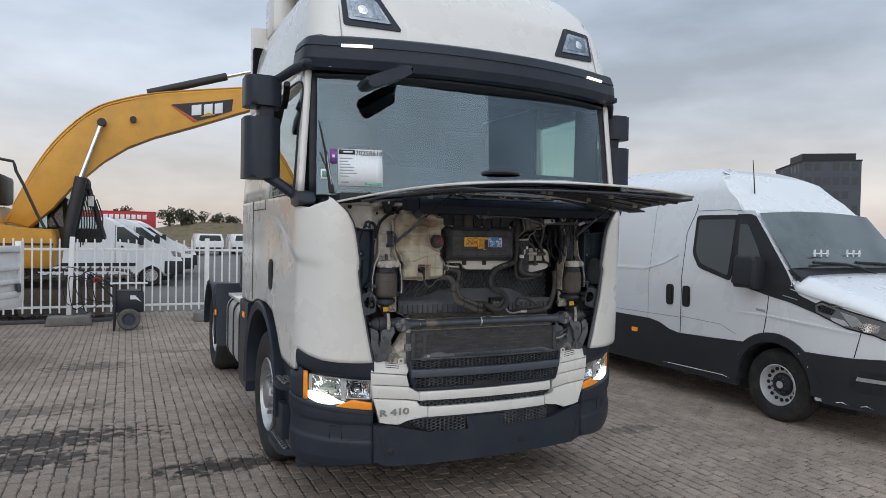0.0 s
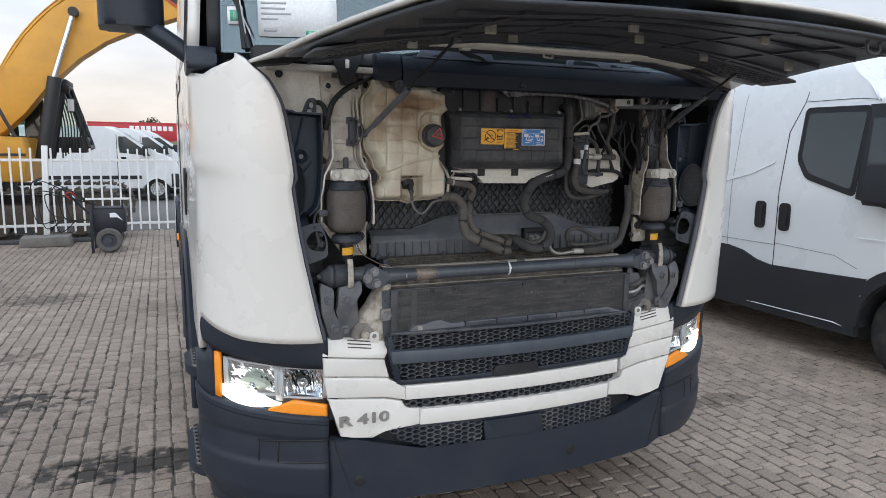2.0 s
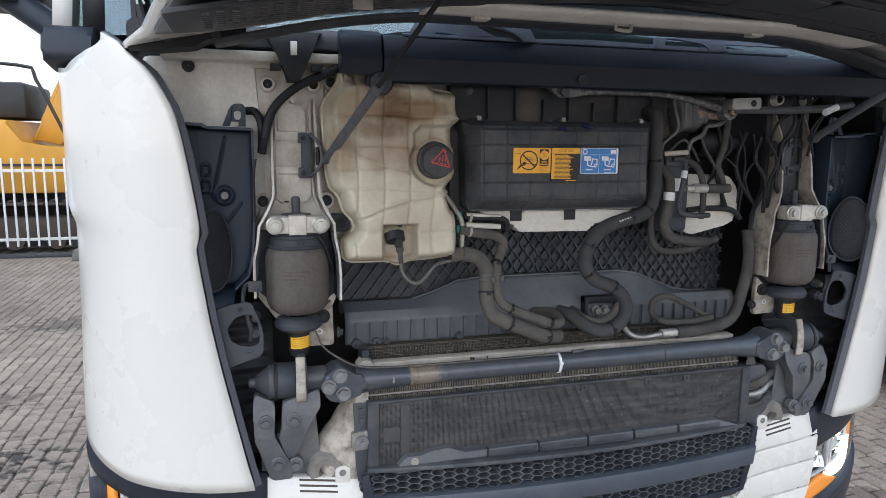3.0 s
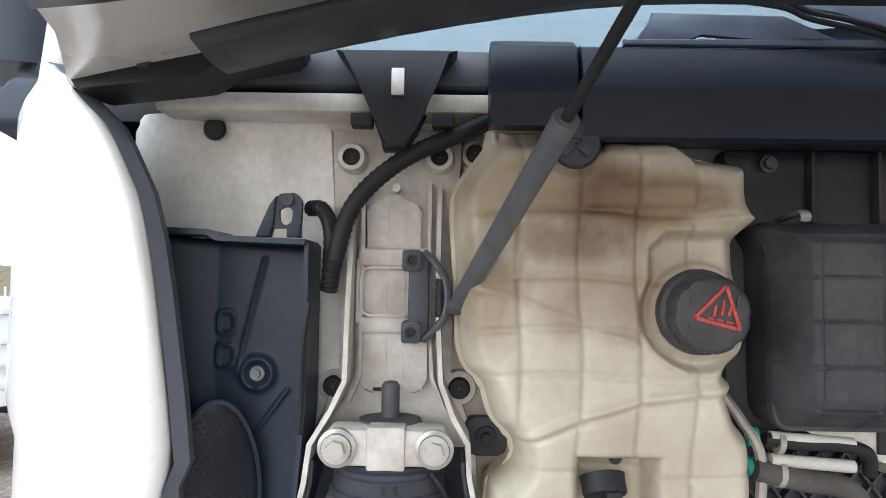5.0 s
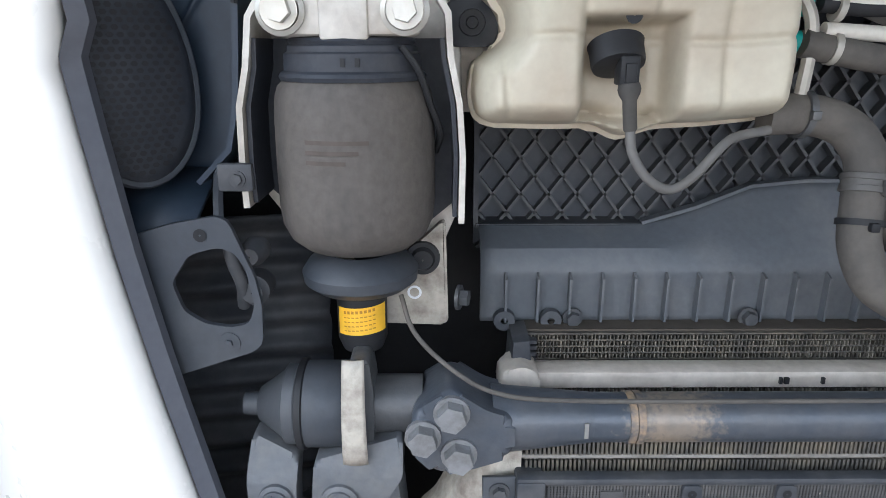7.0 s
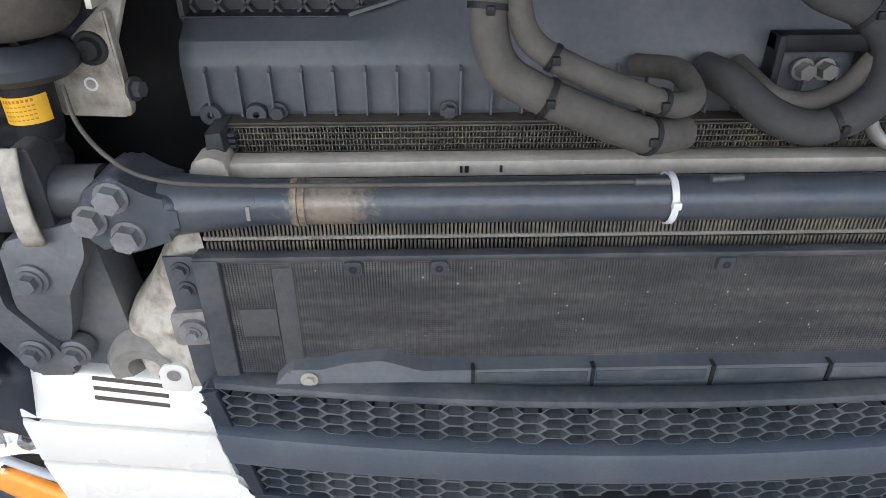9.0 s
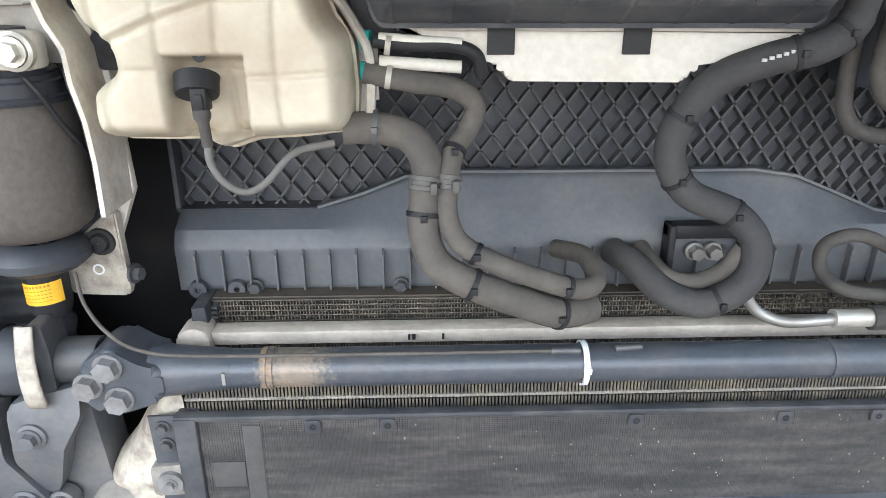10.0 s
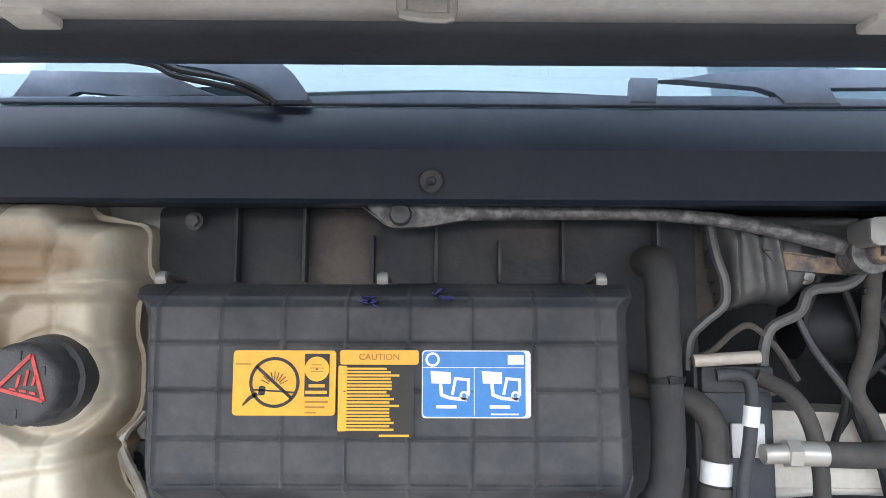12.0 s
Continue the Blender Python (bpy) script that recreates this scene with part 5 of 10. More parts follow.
# wheels
def wheel(name, x, y, r, width, parent, label, hub, holes=10, rim_mat=None):
    """A wheel whose axle runs along x; hub -1 or 1: the side that faces outwards."""
    rim_mat = rim_mat or WHEEL_RIM
    w = width / 2
    tyre_prof = [(r * 0.56, -w * 0.8), (r * 0.70, -w * 0.98), (r * 0.88, -w), (r * 0.96, -w * 0.9), (r, -w * 0.72), (r, w * 0.72), (r * 0.96, w * 0.9), (r * 0.88, w), (r * 0.70, w * 0.98), (r * 0.56, w * 0.8)]
    ob = part("wheel", revolve(B(), tyre_prof, (x, y, r), (1, 0, 0), 48), TYRE, parent, label)
    bm = B()
    for k in range(-2, 3):
        revolve(bm, [(r * 1.0, k * w * 0.28 - 0.012), (r * 1.012, k * w * 0.28 - 0.009), (r * 1.012, k * w * 0.28 + 0.009), (r * 1.0, k * w * 0.28 + 0.012)], (x, y, r), (1, 0, 0), 48)
    part("tread", bm, TYRE, ob)
    rim = [(r * 0.575, hub * w * 0.86), (r * 0.55, hub * w * 0.9), (r * 0.53, hub * w * 0.8), (r * 0.50, hub * w * 0.35), (r * 0.47, hub * w * 0.22), (r * 0.33, hub * w * 0.12), (r * 0.28, hub * w * 0.3), (r * 0.26, hub * w * 0.42), (r * 0.12, hub * w * 0.46), (r * 0.10, hub * w * 0.6), (0.002, hub * w * 0.62)]
    if r > 0.44:
        rim = [(r * 0.575, hub * w * 0.86), (r * 0.55, hub * w * 0.92), (r * 0.53, hub * w * 0.80), (r * 0.505, hub * w * 0.42), (r * 0.44, hub * w * 0.36), (r * 0.37, hub * w * 0.54), (r * 0.34, hub * w * 0.62), (r * 0.235, hub * w * 0.64), (r * 0.22, hub * w * 0.92), (r * 0.19, hub * w * 0.98), (0.002, hub * w * 0.98)]
    part("rim", revolve(B(), rim, (x, y, r), (1, 0, 0), 40), rim_mat, ob, "silver steel rim")
    hole_me, nut_me = bpy.data.meshes.new("rim_hole"), bpy.data.meshes.new("wheel_nut")
    for me, rad, dep, nn, mt in ((hole_me, r * 0.05, 0.012, 12, BLACK), (nut_me, r * 0.030, 0.035, 6, STEEL if r > 0.44 else IRON)):
        bm = cyl(B(), (0, 0, 0), (hub * dep, 0, 0), rad, n=nn)
        bm.to_mesh(me)
        bm.free()
        me.materials.append(mt)
    big = r > 0.44
    for me, count, rr, off, half in ((hole_me, holes, 0.43 if big else 0.44, 0.37 if big else 0.21, 0.0), (nut_me, 10, 0.29 if big else 0.225, 0.62 if big else 0.40, 0.5)):
        for k in range(count):
            a = 2 * math.pi * (k + half) / count
            o = new("rim_hole" if me is hole_me else "wheel_nut", me)
            o.parent = ob
            o.location = (x + hub * w * off, y + r * rr * math.cos(a), r + r * rr * math.sin(a))
    return ob


for s in (-1, 1):
    wheel("wheel", s * 1.03, 1.45, 0.50, 0.30, truck, "black truck tyre on a silver rim", s)
    wheel("wheel", s * 0.88, 5.15, 0.50, 0.55, truck, "black rear truck tyre", s)
    # front wheel arch
    bm = B()
    prof = [(0.56, -0.16), (0.60, 0.0), (0.655, 0.012), (0.67, 0.0), (0.66, -0.20), (0.57, -0.20)]
    revolve(bm, [(r, h * s) for r, h in prof] + [(prof[0][0], prof[0][1] * s)], (s * 1.235, 1.43, 0.57), (1, 0, 0), 30, -8, 186)
    part("wheel_arch", bm, BUMPER, truck, "dark plastic front wheel arch")
    bm = prism(B(), [(0.62, 0.62), (0.74, 0.62), (0.86, 0.34), (0.74, 0.32), (0.62, 0.36)], "x", s * 1.22, s * 0.95, 0.01)
    part("arch_skirt", bm, BUMPER, truck)
    bm = prism(B(), [(1.95, 1.17), (2.40, 1.17), (2.45, 0.42), (2.02, 0.40), (2.06, 0.8)], "x", s * 1.235, s * 0.95, 0.012)
    skirt = part("side_skirt", bm, BUMPER, truck, "dark side skirt behind the wheel")
    part("side_reflector", box(B(), s * 1.236 - 0.006, s * 1.236 + 0.006, 2.15, 2.25, 1.02, 1.07, 0.003), AMBER, skirt, "amber side reflector")
    tank = part("fuel_tank", prism(B(), rounded([(s * -0.0 + s * 1.20, 0.45), (s * 1.20, 1.08), (s * 0.65, 1.08), (s * 0.65, 0.45)], 0.14, 6), "y", 2.52, 3.55), SILVER, truck, "silver fuel tank with straps")
    for y in (2.62, 3.0, 3.4):
        part("tank_strap", prism(B(), rounded([(s * 1.208, 0.44), (s * 1.208, 1.09), (s * 0.64, 1.09), (s * 0.64, 0.44)], 0.14, 6), "y", y, y + 0.05), BLACK, tank)
    part("tank_tread", box(B(), s * 0.72, s * 1.19, 2.5, 3.5, 1.09, 1.12, 0.005), WHITE, tank)
    bm = revolve(B(), [(0.55, -0.32 * s), (0.58, -0.32 * s), (0.60, 0.0), (0.62, 0.01 * s), (0.62, 0.03 * s), (0.58, 0.03 * s), (0.55, -0.32 * s)], (s * 1.18, 5.15, 0.52), (1, 0, 0), 28, 0, 190)
    part("rear_fender", bm, BUMPER, truck, "dark rear wheel fender")
    part("fender_front", prism(B(), [(4.35, 0.42), (4.42, 0.42), (4.62, 1.12), (4.5, 1.14)], "x", s * 1.2, s * 0.75, 0.01), BUMPER, truck)
    part("fender_lamp", box(B(), s * 1.215 - 0.008, s * 1.215 + 0.008, 4.38, 4.44, 0.78, 0.84, 0.003), AMBER, truck, "amber marker")
    part("chassis_rail", box(B(), s * 0.36, s * 0.44, 0.6, 6.0, 0.75, 1.02, 0.005), IRON, truck, "black chassis rail")
part("air_duct", prism(B(), rounded([(-1.20, 1.24), (-1.20, 1.56), (-0.98, 1.56), (-0.98, 1.24)], 0.03), "y", 2.60, 2.68, 0.006), SLATE, truck, "grey framed panel behind the cab")
part("rear_axle", cyl(B(), (-0.9, 5.15, 0.5), (0.9, 5.15, 0.5), 0.1), IRON, truck)
part("front_axle", cyl(B(), (-0.9, 1.45, 0.5), (0.9, 1.45, 0.5), 0.07), IRON, truck)
part("underbody", box(B(), -0.85, 0.85, 0.75, 2.3, 0.55, 0.98, 0.04), BLACK, truck, "dark gearbox and engine mass")
part("coupling_plate", prism(B(), rounded([(-0.45, 4.7), (0.45, 4.7), (0.4, 5.7), (-0.4, 5.7)], 0.2), "z", 1.08, 1.14, 0.01), IRON, truck, "black coupling plate")
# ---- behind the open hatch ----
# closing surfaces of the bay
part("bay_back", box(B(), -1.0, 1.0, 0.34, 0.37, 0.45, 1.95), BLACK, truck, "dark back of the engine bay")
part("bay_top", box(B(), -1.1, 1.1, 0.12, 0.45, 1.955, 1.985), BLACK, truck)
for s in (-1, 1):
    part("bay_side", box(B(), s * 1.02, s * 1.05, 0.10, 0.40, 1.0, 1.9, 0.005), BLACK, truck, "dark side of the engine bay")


BOLTGREY = mat("grey_bolt", (0.25, 0.255, 0.265), 0.42, 0.35, dirt=(0.10, 0.09, 0.08), amount=0.6, scale=50, bump=0.3)


# painted front wall of the cab
def pressed(X, Z, d):
    h = 0.014 * np.exp(-((X + 0.98) / 0.05) ** 2) + 0.020 / (1 + np.exp(-(Z - 1.965) / 0.006))
    h += 0.008 / (1 + np.exp(-(X + 0.80) / 0.006)) * (Z > 1.55)
    h += 0.006 * np.exp(-((X + 0.86 + 0.3 * (Z - 1.9)) / 0.02) ** 2)
    return h


wallp = part("cab_front_wall", relief(B(), rounded([(-1.06, 1.50), (-0.30, 1.50), (-0.30, 1.975), (-0.70, 1.985), (-0.84, 1.975), (-1.03, 1.965)], 0.03), 0.135, 0.012, 0.02, 0.006, pressed), CREAM, truck, "cream painted cab front wall", smooth=60)
part("beam_end", prism(B(), [(0.060, 2.026), (0.030, 2.028), (0.010, 2.016), (-0.006, 1.966), (-0.004, 1.960), (0.006, 1.930), (0.06, 1.935)], "x", -0.60, -0.508, 0.003), BEAM, truck, "black end of the cross beam")
part("cab_front_lip", box(B(), -0.98, -0.50, 0.06, 0.13, 1.955, 1.978, 0.006), CREAM, wallp, "cream flange of the wall")
for x, z, r in ((-0.627, 1.640, 0.013), (-0.775, 1.640, 0.0125), (-0.612, 1.918, 0.011)):
    part("wall_plug", revolve(B(), [(0.001, -0.012), (r * 0.8, -0.012), (r, -0.008), (r, 0.01)], (x, 0.112, z), (0, 1, 0), 20), BLACK, wallp, "black rubber plug")
    part("plug_seat", revolve(B(), [(r, -0.004), (r * 1.5, -0.004), (r * 1.8, 0.008)], (x, 0.112, z), (0, 1, 0), 20), CREAM_CAST, wallp)
part("wall_hole", revolve(B(), [(0.001, -0.002), (0.012, -0.002), (0.014, 0.004)], (-0.927, 0.108, 1.945), (0, 1, 0), 16), BLACK, wallp)
for x, z in ((-0.595, 1.586), (-0.344, 1.640)):
    ear = part("tank_ear", prism(B(), rounded([(x - 0.025, z - 0.022), (x + 0.025, z - 0.022), (x + 0.025, z + 0.022), (x - 0.025, z + 0.022)], 0.012), "y", 0.098, 0.12, 0.004), DUSTY, wallp)
    part("ear_bolt", revolve(B(), [(0.001, -0.004), (0.005, -0.004), (0.006, 0.0), (0.012, 0.0), (0.013, 0.006)], (x, 0.094, z), (0, 1, 0), 16), BLACK, ear)


# spring and damper units of the cab, one on each side
def tower(s):
    m = lambda pts: [(s * -x, z) for x, z in pts]
    v = lambda x, y, z: (s * -x, y, z)
    cx = s * 0.703
    # the right tower takes darker materials than the left
    web_mat, edge_mat = (CREAM_CAST, CREAM_CAST) if s < 0 else (DUSTY, DIRTY_CAST)
    left = [(-0.753, 1.880), (-0.752, 1.810), (-0.753, 1.718), (-0.753, 1.655), (-0.767, 1.623), (-0.787, 1.589), (-0.792, 1.548), (-0.800, 1.514), (-0.801, 1.468), (-0.800, 1.425)]
    right = [(-0.653, 1.880), (-0.653, 1.810), (-0.652, 1.718), (-0.648, 1.654), (-0.634, 1.619), (-0.618, 1.592), (-0.616, 1.557), (-0.608, 1.517), (-0.605, 1.471), (-0.606, 1.41)]
    web = m([(-0.785, 1.945), (-0.625, 1.945), (-0.640, 1.66), (-0.606, 1.58), (-0.600, 1.42), (-0.66, 1.28), (-0.70, 1.28), (-0.80, 1.42), (-0.80, 1.58), (-0.765, 1.66)])
    tw = part("spring_tower", prism(B(), web, "y", 0.104, 0.118, 0.003), web_mat, truck, "cream cast spring tower" if s < 0 else "dark grey spring tower")
    lip = lambda z: lerp_table(z, [(1.42, 0.026), (1.60, 0.030), (1.66, 0.044), (1.80, 0.062), (1.84, 0.078), (1.88, 0.100)])
    for pts, out in ((left, -1), (right, 1)):
        bm = wall_strip(B(), m(pts), 0.028, 0.106, 0.0055)
        for q in bm.verts:
            if q.co.y < 0.05:
                q.co.y = lip(q.co.z)
        part("tower_flange", bm, edge_mat, tw, "thin cream flange")
        # a lower step runs along the inside of the flange
        bm = wall_strip(B(), m([(x - out * 0.011, z) for x, z in pts[:5]]), 0.086, 0.106, 0.004)
        part("inner_step", bm, web_mat, tw)
    # dark sheets over the walls and back of the channel round the air spring
    inl = [(-0.785, 1.572), (-0.786, 1.548), (-0.794, 1.514), (-0.795, 1.468), (-0.794, 1.428)]
    inr = [(-0.623, 1.572), (-0.622, 1.557), (-0.614, 1.517), (-0.611, 1.471), (-0.612, 1.414)]
    bm = wall_strip(B(), m(inl), 0.036, 0.103, 0.004)
    wall_strip(bm, m(inr), 0.036, 0.103, 0.004)
    prism(bm, m(inl + [(-0.70, 1.34)] + inr[::-1]), "y", 0.0985, 0.1035)
    part("spring_well", bm, COLLAR, tw, "dark sheet in the tower channel", smooth=30)
    # raised plates: a gabled one, the rungs round a window, a round-footed one
    X = lambda x: s * -x
    gable = rounded(m([(-0.738, 1.795), (-0.738, 1.851), (-0.708, 1.869), (-0.674, 1.852), (-0.673, 1.795)]), 0.005, 3)
    foot = rounded(m([(-0.744, 1.712), (-0.665, 1.712), (-0.665, 1.645), (-0.676, 1.635), (-0.733, 1.635), (-0.744, 1.645)]), 0.010, 4)
    part("raised_plate", prism(B(), gable, "y", 0.093, 0.106, 0.003), web_mat, tw, "pale raised plate of the tower")
    part("raised_plate", prism(B(), foot, "y", 0.092, 0.106, 0.003), web_mat, tw, "pale raised plate of the tower")
    hole = rounded(m([(-0.742, 1.725), (-0.742, 1.780), (-0.684, 1.780), (-0.684, 1.725)]), 0.012, 5)
    part("window_panel", prism(B(), hole, "y", 0.0935, 0.106, 0.001), web_mat, tw)
    part("window_rim", wall_strip(B(), hole + [hole[0]], 0.0845, 0.100, 0.003), web_mat, tw)
    for z0, z1 in ((1.704, 1.724), (1.781, 1.803)):
        part("tower_rung", box(B(), min(X(-0.746), X(-0.664)), max(X(-0.746), X(-0.664)), 0.085, 0.104, z0, z1, 0.004, 3), web_mat, tw)
    for x0, x1 in ((-0.7485, -0.7435), (-0.684, -0.664)):
        part("tower_rail", box(B(), min(X(x0), X(x1)), max(X(x0), X(x1)), 0.0852, 0.104, 1.715, 1.79, 0.002), web_mat, tw)
    for x in (-0.713, -0.693):
        for z0, z1, y in ((1.640, 1.700, 0.0915), (1.727, 1.778, 0.093), (1.806, 1.85, 0.0925)):
            part("panel_line", box(B(), X(x) - 0.0011, X(x) + 0.0011, y - 0.0006, y + 0.004, z0, z1), web_mat, tw)
    part("casting_slot", box(B(), min(X(-0.727), X(-0.717)), max(X(-0.727), X(-0.717)), 0.0905, 0.096, 1.6375, 1.6415), BLACK, tw)
    for x, z in ((-0.757, 1.909), (-0.654, 1.910)):
        part("ring_seat", revolve(B(), [(0.0105, -0.012), (0.0155, -0.012), (0.0185, 0.0), (0.019, 0.012)], v(x, 0.097, z), (0, 1, 0), 24), CREAM_CAST, tw, "cream ring round a rubber plug")
        part("rubber_plug", revolve(B(), [(0.001, -0.006), (0.010, -0.006), (0.0115, 0.0), (0.0115, 0.01)], v(x, 0.097, z), (0, 1, 0), 20), BLACK, tw)
    part("locating_pin", cyl(B(), v(-0.703, 0.075, 1.872), v(-0.703, 0.10, 1.872), 0.005, n=12), ZINC, tw)
    # black bracket for the strut
    bm = box(B(), min(X(-0.686), X(-0.663)), max(X(-0.686), X(-0.663)), 0.060, 0.09, 1.697, 1.798, 0.003)
    for z in (1.788, 1.708):
        prism(bm, rounded(m([(-0.693, z - 0.012), (-0.672, z - 0.012), (-0.672, z + 0.012), (-0.693, z + 0.012)]), 0.004), "y", 0.055, 0.09, 0.002)
    sb = part("strut_bracket", bm, SLATE, truck, "black strut bracket")
    tube_pts = [v(-0.668, 0.062, 1.797), v(-0.656, 0.05, 1.785), v(-0.645, 0.046, 1.768), v(-0.642, 0.044, 1.747), v(-0.645, 0.046, 1.727), v(-0.656, 0.052, 1.712), v(-0.668, 0.06, 1.700)]
    part("bracket_wire", tube(B(), tube_pts, 0.0042, n=8), IRON, sb, "bent steel wire of the bracket")
    for k in range(5):
        z = 1.731 + 0.008 * k
        part("ball_seat", revolve(B(), [(0.001, -0.006), (0.005, -0.005), (0.006, 0.0), (0.005, 0.005)], v(-0.650, 0.054, z), (0, 0, 1), 12), BLACK, sb)
    for z in (1.788, 1.708):
        part("bracket_screw", revolve(B(), [(0.001, -0.001), (0.003, -0.001), (0.0035, -0.003), (0.006, -0.003), (0.0065, 0.002)], v(-0.683, 0.055, z), (0, 1, 0), 14), BLACK, sb)
    # clamp with two bolts
    bm = box(B(), cx - 0.062, cx + 0.062, 0.006, 0.05, 1.573, 1.612, 0.006)
    box(bm, cx - 0.020, cx + 0.020, 0.002, 0.03, 1.570, 1.615, 0.003)
    cl = part("damper_clamp", bm, CREAM_CAST, truck, "cream damper clamp")
    for x in (cx - 0.050, cx + 0.050):
        part("clamp_bolt", bolt(revolve(B(), [(0.020, 0.006), (0.020, -0.002), (0.016, -0.004)], (x, 0.004, 1.593), (0, 1, 0), 24), (x, 0.001, 1.593), (0, -1, 0), 0.0105, 0.012), ZINC, cl, "pale zinc hexagon bolt")
    part("damper_top", revolve(revolve(B(), [(0.001, 0.075), (0.007, 0.074), (0.010, 0.07), (0.010, 0.03), (0.012, 0.028)], (cx, 0.055, 1.58), (0, 0, 1), 18), [(0.010, 0.036), (0.034, 0.034), (0.036, 0.028), (0.010, 0.026)], (cx, 0.055, 1.58), (0, 0, 1), 24), DUSTY, truck, "dark damper top nut")
    # the bellows
    bag = [(0.001, 1.578), (0.048, 1.578), (0.052, 1.56), (0.058, 1.545), (0.0630, 1.5365), (0.0680, 1.5315), (0.0708, 1.523), (0.0720, 1.512), (0.0725, 1.50), (0.073, 1.46), (0.0725, 1.425), (0.0705, 1.408), (0.064, 1.394), (0.052, 1.384), (0.02, 1.378)]
    sp = part("air_spring", revolve(B(), bag, (cx, 0.058, 0), (0, 0, 1), 40), BAG, truck, "dusty brownish black rubber air spring")
    part("spring_collar", revolve(B(), [(0.0505, 1.5725), (0.0550, 1.572), (0.0565, 1.5695), (0.0550, 1.567), (0.0570, 1.5655), (0.0575, 1.561), (0.0605, 1.559), (0.0612, 1.545), (0.0645, 1.543), (0.0660, 1.540), (0.0645, 1.5365), (0.060, 1.536)], (cx, 0.058, 0), (0, 0, 1), 48), COLLAR, sp, "slate stepped collar with a lip", smooth=28)
    for dx in (-0.001, 0.011):
        part("collar_slot", box(B(), cx + dx - 0.0018, cx + dx + 0.0018, -0.0045, 0.006, 1.549, 1.556), BLACK, sp)
    part("spring_pipe", tube(B(), [(cx - s * 0.046, 0.02, 1.565), (cx - s * 0.060, 0.02, 1.545), (cx - s * 0.070, 0.03, 1.515), (cx - s * 0.078, 0.045, 1.49), (cx - s * 0.074, 0.07, 1.47)], 0.003, n=8), BLACK, sp, "thin black air pipe")
    bm = B()
    for k, wd in enumerate((0.056, 0.047, 0.036)):
        for q in range(6):
            a = math.radians(-118 + q * (wd / 0.074) * 57.3 / 6)
            b = math.radians(-118 + (q + 1) * (wd / 0.074) * 57.3 / 6)
            z = 1.487 - 0.0085 * k
            vs = [bm.verts.new((cx + 0.0737 * math.cos(t), 0.058 + 0.0737 * math.sin(t), zz)) for t, zz in ((a, z), (b, z), (b, z + 0.0035), (a, z + 0.0035))]
            bm.faces.new(vs)
    part("faded_print", bm, mat("faded_print", (0.092, 0.074, 0.064), 0.8, amount=0.5, scale=50), sp, "unreadable faded print")
    part("rubber_ring", revolve(B(), [(0.03, 1.375), (0.050, 1.368), (0.0565, 1.358), (0.055, 1.348), (0.045, 1.340), (0.027, 1.335)], (cx, 0.058, 0), (0, 0, 1), 36), SLATE, sp, "flared rubber ring")
    part("damper_rod_boot", revolve(B(), [(0.025, 1.34), (0.0245, 1.288), (0.020, 1.276), (0.006, 1.272)], (cx, 0.056, 0), (0, 0, 1), 24), BLACK, sp, "black damper boot")
    bm = sheet(B(), lambda u, w: (cx + 0.0257 * math.sin(-0.95 + u * 2.1), 0.056 - 0.0257 * math.cos(-0.95 + u * 2.1), 1.296 + 0.028 * w + 0.003 * u), 14, 1)
    lab = part("yellow_tag", bm, YELLOW_LABEL, sp, "yellow tag with dark print")
    bm = B()
    for k in range(5):
        z0 = 1.3005 + 0.0045 * k
        h = 0.0012 if k < 4 else 0.003
        for q in range(8):
            a0, a1 = -0.62 + q * 0.16, -0.62 + q * 0.16 + (0.11 if k < 4 else 0.1)
            z = z0 + 0.001 * q * 0.4
            vs = [bm.verts.new((cx + 0.0263 * math.sin(t), 0.056 - 0.0263 * math.cos(t), zz)) for t, zz in ((a0, z), (a1, z), (a1, z + h), (a0, z + h))]
            bm.faces.new(vs)
    part("tag_print", bm, INK_BROWN, lab)
    bm = sheet(B(), lambda u, w: (cx - 0.003 + 0.0095 * (2 * u - 1) * (1 - 0.25 * w), -0.013 + 0.030 * (w - 0.35) ** 2 + 0.002 * (2 * u - 1) ** 2, 1.186 + 0.100 * w), 6, 14)
    part("damper_link", bm, DIRTY_CAST, sp, "cream damper link", thick=-0.008)
    part("link_fork", prism(B(), rounded([(cx - 0.008, 1.20), (cx + 0.013, 1.185), (cx + 0.014, 1.25), (cx + 0.010, 1.285), (cx - 0.008, 1.285)], 0.006), "y", 0.004, 0.05, 0.004), IRON, sp, "dark fork behind the link")
    # pivot bush and cone
    prof = [(0.001, -0.118), (0.011, -0.118), (0.012, -0.104), (0.017, -0.102), (0.034, -0.078), (0.040, -0.074), (0.040, -0.064), (0.043, -0.062), (0.043, -0.012), (0.040, -0.008), (0.001, -0.008)]
    bush = part("pivot_bush", revolve(B(), [(r, h * -s) for r, h in prof], (cx, 0.035, 1.222), (1, 0, 0), 32), SLATE, truck, "dark pivot bush with cone end")
    part("bush_ring", revolve(B(), [(0.043, -0.004), (0.0455, -0.003), (0.0455, 0.003), (0.043, 0.004)], (cx + s * 0.058, 0.035, 1.222), (1, 0, 0), 32), BLACK, bush)
    part("bush_sleeve", cyl(B(), (cx - s * 0.008, 0.035, 1.222), (cx - s * 0.060, 0.035, 1.222), 0.029, n=24), IRON, bush)
